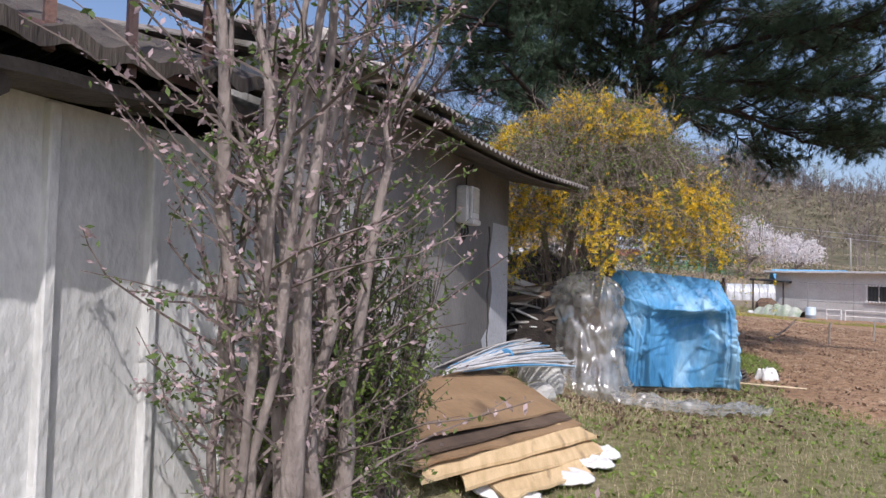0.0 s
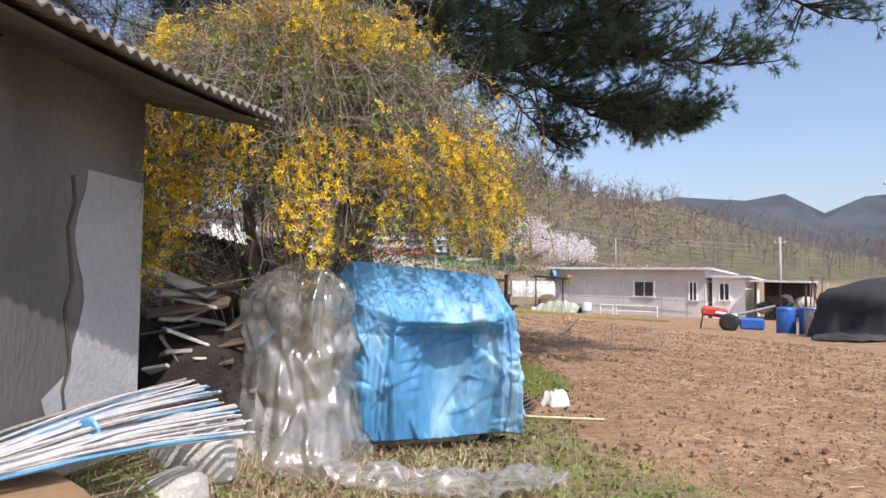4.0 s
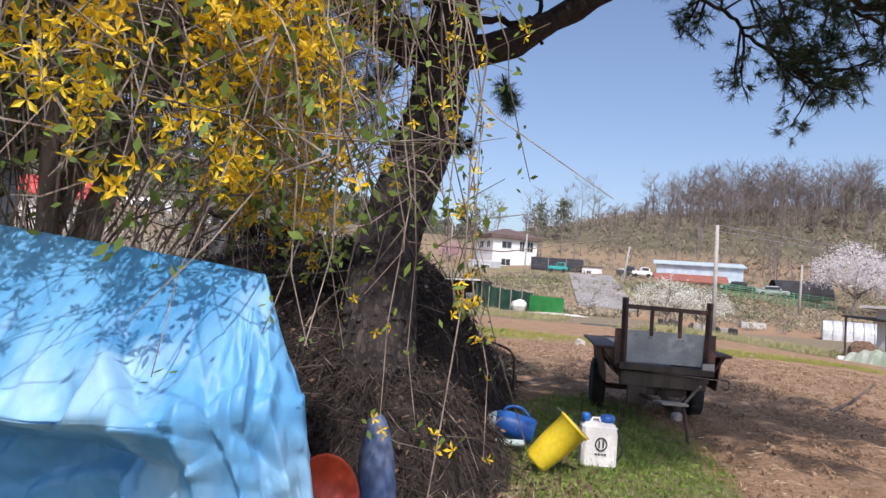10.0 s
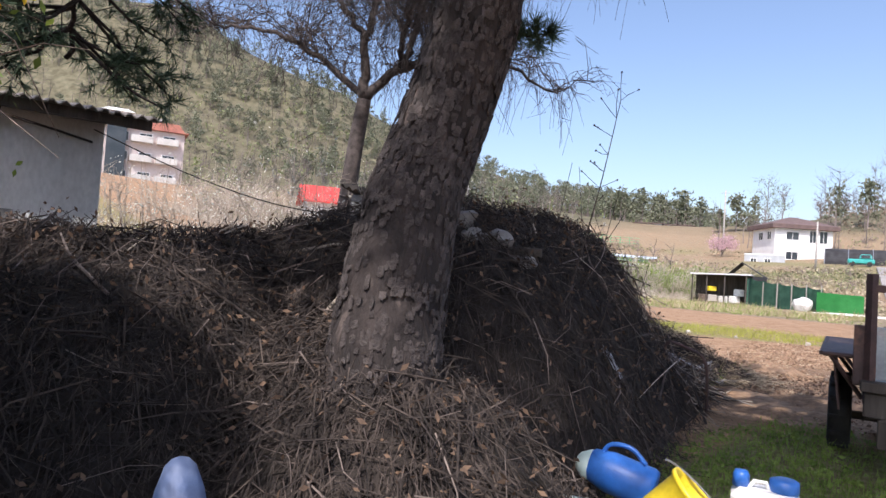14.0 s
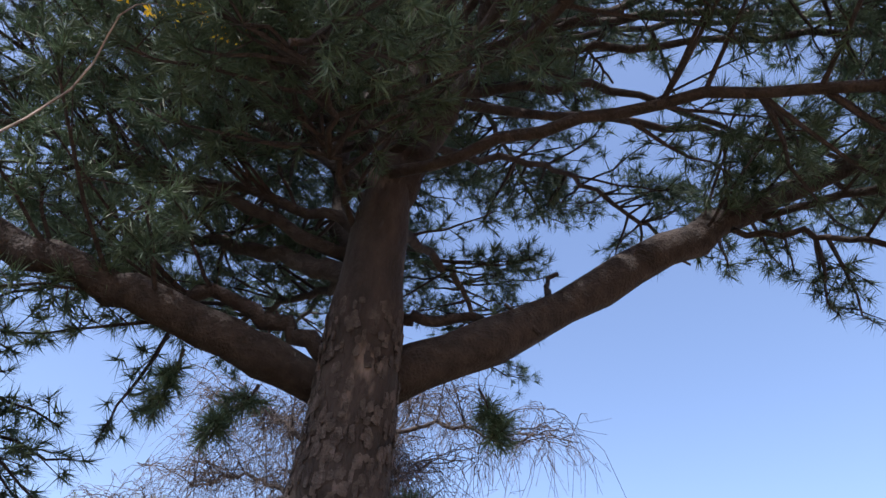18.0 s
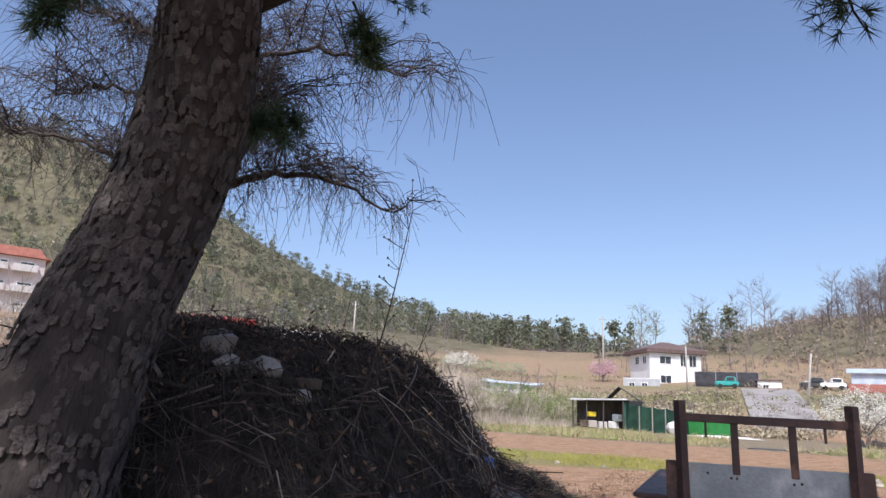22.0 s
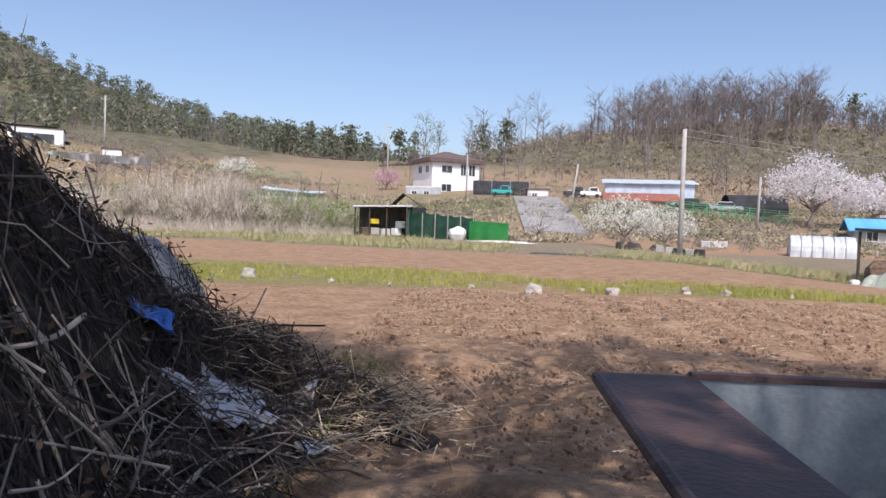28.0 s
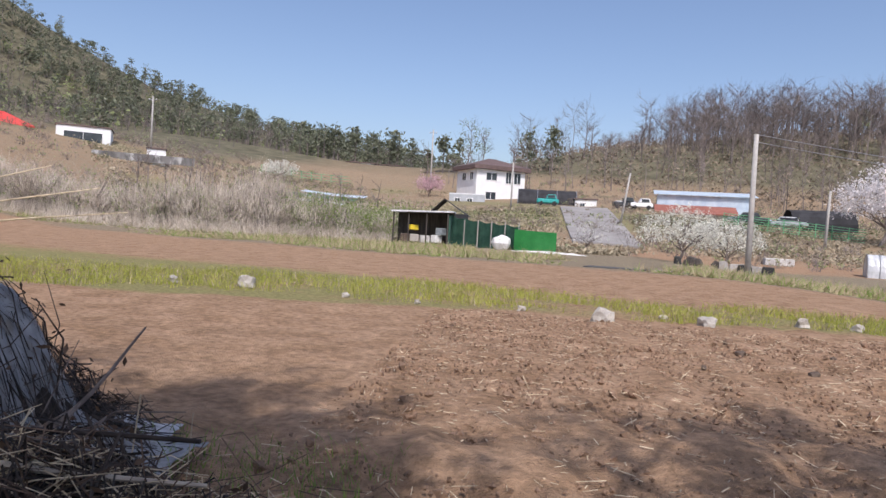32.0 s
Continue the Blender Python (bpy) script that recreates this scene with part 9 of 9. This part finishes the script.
br1, br2, lt = MB(), MB(), []
k = 0
while k < 6400:
    x, y = -4.5 + 8.3 * rs.rand(), 9.2 + 11.0 * rs.rand()
    if x < 0 and rs.rand() < 0.5:
        continue
    h = float(mound(np.array(x), np.array(y)))
    if h < 0.03:
        continue
    k += 1
    n = mnormal(x, y)
    a = rs.rand() * 6.28
    t = np.array([math.cos(a), math.sin(a), 0])
    t = unit(t - n * (t @ n) + np.array([0, 0, -0.55 * (h > 0.5)]) * (rs.rand() < 0.6) + n * 0.10 * rs.normal())
    L = 0.18 + 0.42 * rs.rand() ** 1.5
    o = np.array([x, y, terrain(x, y) + h]) + n * (0.02 + 0.05 * rs.rand())
    b = unit(rs.normal(size=3)) * 0.07
    pts = [o - t * L / 2, o + b + n * 0.03, o + t * L / 2 + b * 0.3 + n * 0.05 * rs.normal()]
    r = 0.0025 + 0.004 * rs.rand() ** 2
    (br1 if rs.rand() < 0.88 else br2).tube(pts, [r, r * 0.9, r * 0.5], 3, cap=False)
    if k % 2 == 0:
        lt.append(leaves(rs, o, 4, 0.022, 0.09))
# fine matted strands that hang down the slopes
n = 80000
q = np.stack([-5.0 + 8.9 * rs.rand(n), 9.1 + 11.3 * rs.rand(n)], 1)
hh = heap(q[:, 0], q[:, 1])
q, hh = q[hh > 0.03], hh[hh > 0.03]


def top_of(p):
    return relief(p[:, 0], p[:, 1]) + heap(p[:, 0], p[:, 1])


n = len(q)
e = 0.05
gr = np.stack([top_of(q + [e, 0]) - top_of(q - [e, 0]), top_of(q + [0, e]) - top_of(q - [0, e])], 1) / (2 * e)
dn = -gr / (np.linalg.norm(gr, axis=1)[:, None] + 0.15) + rs.normal(size=(n, 2)) * 0.8
dn /= np.linalg.norm(dn, axis=1)[:, None]
ln = (0.10 + 0.34 * rs.rand(n) ** 1.6)[:, None]
z0_ = top_of(q)
pts3 = []
for f in (0.0, 0.5, 1.0):
    p2 = q + dn * ln * f + rs.normal(size=(n, 2)) * 0.02
    pts3.append(np.stack([p2[:, 0], p2[:, 1], top_of(p2) + 0.015 + 0.13 * rs.rand(n) ** 1.5 + (0.06 * rs.rand(n) if f == 0.5 else 0)], 1))
wd_ = np.stack([-dn[:, 1], dn[:, 0], 0.6 * rs.normal(size=n)], 1) * (0.0016 + 0.0022 * rs.rand(n) ** 2)[:, None]
V = np.stack([pts3[0] - wd_, pts3[0] + wd_, pts3[1] + wd_, pts3[1] - wd_, pts3[1] - wd_, pts3[1] + wd_, pts3[2] + wd_ * 0.5, pts3[2] - wd_ * 0.5], 1)
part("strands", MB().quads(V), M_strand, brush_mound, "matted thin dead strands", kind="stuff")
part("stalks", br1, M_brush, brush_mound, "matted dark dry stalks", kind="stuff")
part("pale_stalks", br2, M_twig, brush_mound, "paler broken twigs", kind="stuff")
part("litter", MB().quads(np.concatenate(lt)), M_litter, brush_mound, kind="stuff")
# longer sticks that can be told apart
for k in range(95):
    if k < 55:
        x, y = 2.2 + 1.5 * rs.rand(), 14.3 + 4.6 * rs.rand()
    else:
        x, y = -0.5 + 3.6 * rs.rand(), 10.8 + 2.0 * rs.rand()
    h = float(mound(np.array(x), np.array(y)))
    n = mnormal(x, y)
    a = rs.rand() * 6.28
    t = unit(np.array([math.cos(a), math.sin(a), 0.0]) - n * (math.cos(a) * n[0] + math.sin(a) * n[1]))
    L = 0.5 + 0.7 * rs.rand()
    o = np.array([x, y, float(terrain(x, y)) + h]) + n * 0.07
    r = 0.007 + 0.009 * rs.rand()
    q = [o - t * L / 2 - n * 0.02, o + rs.normal(size=3) * 0.03, o + t * L / 2 + n * 0.04 * rs.rand()]
    part("stick", MB().tube(curve(q, 6), np.linspace(r, r * 0.5, 6), 6), (M_brush, M_brush, M_twig, M_brush, M_brush, M_paletwig)[k % 6], brush_mound)
for k in range(60):                       # paler sticks strewn on the low slope
    x, y = 2.85 + 0.95 * rs.rand(), 15.2 + 2.6 * rs.rand()
    n = mnormal(x, y)
    a = rs.rand() * 6.28
    t = unit(np.array([math.cos(a), math.sin(a), 0.0]) - n * (math.cos(a) * n[0] + math.sin(a) * n[1]))
    L, r = 0.25 + 0.5 * rs.rand(), 0.003 + 0.004 * rs.rand()
    o = np.array([x, y, msurf(x, y)]) + n * 0.09
    part("stick", MB().tube(curve([o - t * L / 2, o + rs.normal(size=3) * 0.025, o + t * L / 2 + n * 0.03], 6), np.linspace(r, r * 0.5, 6), 5), M_paletwig if k % 3 else M_twig, brush_mound)
for k in range(70):
    x, y = 2.35 + 1.25 * rs.rand(), 13.9 + 3.7 * rs.rand()
    n = mnormal(x, y)
    a = rs.rand() * 6.28
    t = unit(np.array([math.cos(a), math.sin(a), 0.0]) - n * (math.cos(a) * n[0] + math.sin(a) * n[1]) + np.array([0, 0, -0.25]))
    L, r = 0.5 + 0.9 * rs.rand() ** 1.5, 0.003 + 0.004 * rs.rand() ** 2
    o = np.array([x, y, msurf(x, y)]) + n * (0.10 + 0.10 * rs.rand())
    part("stick", MB().tube(curve([o - t * L / 2, o + rs.normal(size=3) * 0.04, o + t * L / 2 + n * 0.05 * rs.normal()], 6), np.linspace(r, r * 0.5, 6), 5), (M_paletwig, M_twig, M_brush, M_twig)[k % 4], brush_mound)
tl_, td_ = MB(), MB()
for k in range(1500):
    u = rs.rand()
    x, y = 2.7 + 1.25 * u + 0.22 * rs.normal(), 18.75 - 0.35 * u + 0.40 * rs.normal()
    h = float(mound(np.array(x), np.array(y)))
    a = rs.normal() * 0.7 - 0.15
    L = 0.10 + 0.36 * rs.rand() ** 1.5
    o = np.array([x, y, gz(x, y) + h + 0.02 + 0.10 * rs.rand() * (1 - 0.6 * u)])
    d = np.array([math.cos(a), math.sin(a), 0.35 * rs.normal()]) * L
    (tl_ if rs.rand() < 0.35 + 0.3 * u else td_).tube([o - d / 2, o + rs.normal(size=3) * 0.03, o + d / 2], [0.003, 0.0028, 0.0015], 3, cap=False)
part("tail_straw", tl_, M_straw, brush_mound, "pale dry stems at the tail of the mound", kind="stuff")
part("tail_stems", td_, M_litter, brush_mound, "brown dry stems at the tail of the mound", kind="stuff")
def lying(a, b, r, mat, label=""):
    """A long cane that rests on the mound between two points of the plan."""
    pts = [np.array(a) + (np.array(b) - np.array(a)) * u for u in np.linspace(0, 1, 6)]
    q = [(x, y, msurf(x, y) + 0.07 + 0.02 * math.sin(i * 2.1)) for i, (x, y) in enumerate(pts)]
    return part("cane", MB().tube(curve(q, 12), np.linspace(r, r * 0.6, 12), 6), mat, brush_mound, label)


lying((2.85, 16.35), (3.2, 16.95), 0.024, M_paletwig, "thick pale pole lying on the skirt")
lying((3.30, 16.55), (3.32, 18.1), 0.014, M_paletwig)
lying((3.30, 17.0), (3.75, 17.9), 0.009, M_paletwig)
for k in range(34):
    x, y = 2.75 + 0.65 * rs.rand(), 15.5 + 2.1 * rs.rand()
    a, L = rs.normal() * 0.9 - 0.9, 0.5 + 0.8 * rs.rand()
    lying((x, y), (x + L * math.cos(a) * 0.55, y + L * math.sin(a)), 0.004 + 0.005 * rs.rand(), (M_paletwig, M_twig, M_paletwig, M_brush)[k % 4])
part("root", MB().tube(curve([(1.7, 11.0, 0.45), (1.9, 10.85, 0.35), (2.1, 10.75, 0.12)], 8), np.linspace(0.07, 0.10, 8), 9), M_shrubbark, brush_mound, "pale dead stump root", smooth=True)
part("stump", MB().tube(curve([(2.15, 11.35, 0.75), (2.5, 11.0, 0.5), (2.95, 10.75, 0.22)], 10), np.linspace(0.018, 0.035, 10), 8), M_brush, brush_mound, smooth=True)
# stones and sacks on the mound
for i, (x, y, s) in enumerate([(2.40, 13.0, (0.22, 0.17, 0.13)), (2.62, 13.15, (0.25, 0.20, 0.14)), (2.52, 12.92, (0.16, 0.15, 0.11)), (2.80, 13.3, (0.20, 0.16, 0.10)), (2.25, 13.15, (0.15, 0.13, 0.1))]):
    z = msurf(x, y) + s[2] * 0.35
    solo("mound_stone", MB().rock((x, y, z), s, 130 + i, 0.4), M_greystone, "grey stone lying on the brush mound", "stone", "stones on the mound", at=(x, y, z - s[2] * 0.4))
solo("plank_offcut", MB().box((2.72, 13.42, msurf(2.72, 13.42) + 0.05), (0.30, 0.14, 0.08), 0.5, bevel=0.01), M_darkwood, "weathered timber block on the mound", "timber", at=(2.72, 13.42, msurf(2.72, 13.42)))
def draped(name, c, s, ang, mat, label, seed, lift=0.05, puff=0.05, n=34, flat=1.0):
    """A torn sheet that lies on the mound and follows it, bridging its hollows where flat is under 1."""
    u = np.linspace(-1, 1, n)
    U, V = np.meshgrid(u, u)
    edge = 1 + 0.20 * wave(np.arctan2(V, U) * 2.3, U * 0 + seed, seed)
    a, b = U * s[0] / 2 * edge, V * s[1] / 2 * edge
    X, Y = c[0] + a * math.cos(ang) - b * math.sin(ang), c[1] + a * math.sin(ang) + b * math.cos(ang)
    Z = relief(X, Y) + heap(X, Y)
    Z = msurf(*c) + (Z - msurf(*c)) * flat + lift + puff * (0.5 - np.abs(wave(X * 5, Y * 5, seed))) + 0.4 * puff * np.abs(wave(X * 13, Y * 13, seed + 1))
    return solo(name, MB().slab(np.stack([X, Y, Z], -1), 0.006), mat, label, "plastic scrap", "scraps on the mound", smooth=True, at=(c[0], c[1], float(Z.min())))


draped("plastic_scrap", (2.50, 17.86), (0.30, 0.34), 0.5, M_blueplastic, "blue plastic scrap caught in the brush", 61, 0.10, 0.14, flat=0.3)
draped("plastic_scrap", (2.98, 17.72), (0.46, 0.34), 1.0, M_torn, "torn white sacks half buried in the brush", 62, 0.07, 0.10)
draped("plastic_scrap", (3.02, 18.03), (0.40, 0.26), 0.5, M_torn, "crumpled white film among dead stalks", 63, 0.06, 0.09)
draped("plastic_scrap", (3.22, 17.50), (0.42, 0.28), 1.2, M_torn, "crumpled white film among dead stalks", 68, 0.06, 0.11)
draped("plastic_scrap", (3.30, 18.22), (0.20, 0.17), 0.2, M_torn, "small torn white sack at the mound foot", 69, 0.06, 0.09)
draped("plastic_scrap", (3.57, 17.57), (0.20, 0.24), 0.2, M_torn, "small torn white sack at the mound foot", 64, 0.06, 0.10)
draped("plastic_scrap", (2.15, 19.25), (1.25, 1.25), 0.2, M_dustfilm, "grey dusty plastic film draped over the low end of the mound", 65, 0.06, 0.05, 46)
draped("plastic_scrap", (2.30, 20.15), (0.30, 0.22), 0.2, M_torn, "small pale scrap by the mound foot", 66, 0.03, 0.06)
draped("plastic_scrap", (3.45, 13.55), (0.16, 0.14), 0.2, M_torn, "white scrap in the litter below the mound", 67, 0.04, 0.05)
# tall dry weed
wd = thing("dry_weed", (3.05, 13.55, msurf(3.05, 13.55)), "tall dry weed stalk with small seed heads", "weed")
z0 = msurf(3.05, 13.55)
stalk = curve([(3.05, 13.55, z0 - 0.05), (3.12, 13.62, 1.5), (3.22, 13.7, 2.05), (3.33, 13.75, 2.75)], 16)
part("stalk", MB().tube(stalk, np.linspace(0.009, 0.003, 16), 5), M_brush, wd)
for k in range(14):
    i = 9 + k % 7
    d = unit(rs.normal(size=3) * np.array([1, 1, 0.3]) + np.array([0, 0, 0.9]))
    e = stalk[i] + d * (0.08 + 0.18 * rs.rand())
    part("branchlet", MB().tube([stalk[i], (stalk[i] + e) / 2 + rs.normal(size=3) * 0.008, e], 0.0025, 4), M_brush, wd)
    part("seed_head", MB().rock(e, (0.014, 0.014, 0.017), 400 + k), M_darkwood, wd)
for k in range(7):
    x, y = 2.9 + 0.5 * rs.rand(), 13.3 + 1.6 * rs.rand()
    z = msurf(x, y)
    solo("dry_plant", MB().tube(curve([(x, y, z - 0.05), (x + 0.06 * rs.normal(), y, z + 0.35), (x + 0.25 * rs.normal(), y + 0.1 * rs.normal(), z + 0.6 + 0.5 * rs.rand())], 8), np.linspace(0.006, 0.002, 8), 4), M_brush, "thin dry stem standing on the mound", "weed", "dry stems", at=(x, y, z))
bb = thing("bare_branch", (2.55, 19.0, 0.1), "forked bare branch lying at the mound foot", "branch")
part("limb", MB().tube(curve([(2.05, 18.75, 0.15), (2.4, 18.9, 0.28), (2.6, 19.2, 0.5), (2.62, 19.6, 0.75)], 12), np.linspace(0.018, 0.005, 12), 6), M_twig, bb)
for k in range(10):
    a = np.array([2.3 + 0.35 * rs.rand(), 18.85 + 0.5 * rs.rand(), 0.25 + 0.2 * rs.rand()])
    part("twig", MB().tube([a, a + rs.normal(size=3) * 0.08 + [0.08, 0.05, 0.1], a + rs.normal(size=3) * 0.15 + [0.2, 0.1, 0.15]], [0.006, 0.004, 0.002], 4), M_twig, bb)
# weeds and dry stems fallen beyond the field on the left
for k, (a, b) in enumerate([((-6.0, 24, 0.1), (-3.2, 27.5, 1.6)), ((-6.4, 24.5, 0.1), (-3.0, 28, 1.2)), ((-5.5, 23.6, 0.1), (-3.6, 26.8, 1.9))]):
    solo("fallen_cane", MB().tube(curve([a, tuple((np.array(a) + np.array(b)) / 2 + [0, 0, 0.2]), b], 8), np.linspace(0.03, 0.008, 8), 5), M_straw, "long pale dry cane leaning over the field", "cane", "fallen canes", at=a)

# dry thicket with early white blossom behind the bank
th, bl = MB(), []
for k in range(620):
    x, y = -7.5 + 8.2 * rs.rand(), 14.2 + 4.5 * rs.rand()
    z = gz(x, y)
    h = 1.5 + 1.3 * rs.rand()
    b = np.array([x, y, z])
    t = b + np.array([0.4 * rs.normal(), 0.3 * rs.normal(), h])
    m = (b + t) / 2 + rs.normal(size=3) * 0.08
    th.tube([b, m, t], [0.010, 0.007, 0.003], 3, cap=False)
    for q in range(4):
        o = m + (t - m) * rs.rand()
        e = o + unit(rs.normal(size=3) + np.array([0, 0, 0.6])) * (0.2 + 0.35 * rs.rand())
        th.tube([o, e], [0.005, 0.002], 3, cap=False)
        if rs.rand() < 0.45:
            bl.append(leaves(rs, e, 4, 0.022, 0.06))
solo("bank_thicket", th, M_paletwig, "dry pale thicket behind the bank", "thicket", kind="stuff")
solo("thicket_blossom", MB().quads(np.concatenate(bl)), M_blossom, "small white blossom in the thicket", "blossom", kind="stuff")


def blades(n, where, hmin, hmax, w, mat, name, label, lean=0.35):
    """Grass blades as bent two-triangle strips on the ground where where(x, y) lets them."""
    xy = [where() for k in range(n)]
    b = np.array([(x, y, terrain(x, y) - 0.005) for x, y in xy])
    h = hmin + (hmax - hmin) * rs.rand(n) ** 2
    a = rs.rand(n) * 6.28
    s = np.stack([np.cos(a), np.sin(a), 0 * a], 1) * w
    l = np.stack([rs.normal(size=n), rs.normal(size=n), 0 * a], 1) * lean * h[:, None]
    up = np.stack([0 * h, 0 * h, h], 1)
    m, t = b + l * 0.35 + up * 0.6, b + l + up
    V = np.stack([b - s, b + s, m, m - s * 0.6, m + s * 0.6, t], 1)
    return solo(name, MB().tris(V), mat, label, "grass", kind="stuff")


def lawn():
    while True:
        x, y = -0.6 + 5.2 * rs.rand(), 2.2 + 6.8 * rs.rand() ** 0.8
        if (x - WC[0]) * WN[0] + (y - WC[1]) * WN[1] < 0.05:
            continue
        if x < 4.45 + 0.3 * math.sin(y * 2.1) + 0.2 * rs.normal() and (x * 0.9 + 0.5 * math.sin(y * 3) + math.sin(x * 5 + y * 4) * 0.5 > 0.2 or rs.rand() < 0.3):
            return x, y


def patch():
    while True:
        a, r = rs.rand() * 6.28, rs.rand() ** 0.6
        x, y = 4.75 + 1.0 * r * math.cos(a), 12.9 + 3.0 * r * math.sin(a)
        if not (4.86 < x < 6.15 and 14.0 < y < 16.5) or rs.rand() < 0.5:
            return x, y


def litter_zone():
    return 1.9 + 0.75 * rs.normal(), 7.4 + 0.6 * rs.normal()


def strip_zone():
    while True:
        x = -14 + 34 * rs.rand()
        y = 26.5 + 0.1 * x + 0.5 * float(wave(x * 0.9, 3.0, 37)) + (4.3 - 0.2 * max(x, 0)) * rs.rand()
        if float(wave(x * 1.1, y * 1.6, 38)) > -0.25 + 0.4 * (rs.rand() - 0.5):
            return x, y


blades(10000, lawn, 0.02, 0.11, 0.0035, M_grass, "lawn_grass", "short green weeds and grass on the yard")
blades(10000, lawn, 0.02, 0.10, 0.003, M_straw, "dry_lawn_grass", "dry straw among the yard grass")
blades(9000, patch, 0.03, 0.14, 0.0045, M_grass, "trailer_grass", "green weeds round the trailer and sprayer")
blades(3200, litter_zone, 0.03, 0.22, 0.003, M_straw, "dry_litter_grass", "dry straw before the plastic film", 0.8)
blades(34000, strip_zone, 0.03, 0.17, 0.010, M_lime, "strip_weeds", "yellow-green weeds on the balk between fields")
blades(5000, strip_zone, 0.05, 0.20, 0.012, M_drygrass, "strip_straw", "dry straw on the balk between fields")
blades(1800, lambda: (2.4 + 1.3 * rs.rand(), 16.6 + 3.6 * rs.rand()), 0.04, 0.2, 0.004, M_grass, "mound_grass", "grass tufts at the mound foot")
blades(2500, lambda: (3.3 + 0.8 * rs.normal(), 10.6 + 0.7 * rs.normal()), 0.03, 0.16, 0.003, M_straw, "shade_straw", "dry straw in the shade of the pine", 0.8)
# broad-leaved weeds
lv = []
for k in range(2600):
    x, y = patch() if k % 2 else lawn()
    lv.append(leaves(rs, np.array([x, y, gz(x, y) + 0.02]), 4, 0.022, np.array([0.03, 0.03, 0.012])))
solo("yard_weeds", MB().quads(np.concatenate(lv)), M_grass, "low broad-leaved weeds in the grass", "weeds", kind="stuff")
lv = []
for k in range(2600):
    x, y = 2.0 + 1.0 * rs.normal(), 8.6 + 1.2 * rs.normal()
    if x < 0.95:
        continue
    lv.append(leaves(rs, np.array([x, y, gz(x, y) + 0.02]), 3, 0.03, np.array([0.05, 0.05, 0.01])))
for k in range(1400):
    x, y = 3.4 + 0.8 * rs.normal(), 10.6 + 0.8 * rs.normal()
    lv.append(leaves(rs, np.array([x, y, gz(x, y) + 0.015]), 3, 0.03, np.array([0.06, 0.06, 0.01])))
solo("leaf_litter", MB().quads(np.concatenate(lv)), M_litter, "brown dead leaves under the bush and pine", "leaves", kind="stuff")

# clods and straw bits on the tilled soil
OCT = np.array([(1, 0, 0), (-1, 0, 0), (0, 1, 0), (0, -1, 0), (0, 0, 1), (0, 0, -1)], float)
OF = [(0, 2, 4), (2, 1, 4), (1, 3, 4), (3, 0, 4), (2, 0, 5), (1, 2, 5), (3, 1, 5), (0, 3, 5)]


def on_soil(n):
    x, y = 3.0 + 10 * rs.rand(n), 5.5 + 21 * rs.rand(n) ** 0.85
    ok = ~(((x < 4.7) & (y < 16.8)) | (np.hypot((x - 4.75) / 1.0, (y - 12.9) / 3.1) < 1))
    return x[ok], y[ok]


cl, st = MB(), MB()
x, y = on_soil(34000)
n = len(x)
s = 0.006 + 0.012 * rs.rand(n) ** 2 + 0.028 * rs.rand(n) ** 14
q = np.linalg.qr(rs.normal(size=(n, 3, 3)))[0]
V = (OCT[None] * (s[:, None] * (0.7 + 0.6 * rs.rand(n, 6)))[..., None]) @ q
cl.many(V + np.stack([x, y, relief(x, y) + 0.018], 1)[:, None], OF)
x, y = on_soil(13000)
n = len(x)
a, ln = rs.rand(n) * 6.28, 0.010 + 0.028 * rs.rand(n) + 0.08 * rs.rand(n) ** 9
d = np.stack([np.cos(a), np.sin(a), 0.15 * rs.normal(size=n)], 1) * ln[:, None]
w = np.stack([-np.sin(a), np.cos(a), 0.5 + 0 * a], 1) * (0.0012 + 0.0018 * rs.rand(n))[:, None]
o = np.stack([x, y, relief(x, y) + 0.034], 1)
st.quads(np.stack([o - d - w, o + d - w, o + d + w, o - d + w], 1))
solo("soil_clods", cl, M_clod, "loose crumbs and clods of tilled soil", "soil", kind="stuff")
solo("straw_bits", st, M_straw, "short straw and stalk bits on the soil", "straw", kind="stuff")
for i, (x, y, s) in enumerate([(5.41, 26.6, 0.30), (-0.4, 27.4, 0.34), (6.9, 26.9, 0.24), (8.5, 27.6, 0.20), (9.3, 27.6, 0.16), (10.6, 27.7, 0.12), (4.2, 27.0, 0.13), (-1.6, 27.2, 0.16), (1.4, 27.1, 0.11), (2.6, 26.9, 0.1), (6.4, 27.5, 0.12), (-4.5, 26.5, 0.15)]):
    solo("field_stone", MB().rock((x, y, gz(x, y) + s * 0.28), (s, s * 0.8, s * 0.75), 140 + i, 0.5), M_stone, "pale angular stone on the weedy balk", "stone", "stones on the balk", at=(x, y, gz(x, y)))
for i in range(26):
    x, y = 4.8 + 5.5 * rs.rand(), 17.5 + 8 * rs.rand()
    s = 0.05 + 0.06 * rs.rand()
    solo("soil_lump", MB().rock((x, y, gz(x, y) + s * 0.4), (s, s, s * 0.8), 160 + i, 0.3), M_darkboard if i % 3 == 0 else M_clod, "dark dry soil lump on the field", "soil lump", "soil lumps", at=(x, y, gz(x, y)))
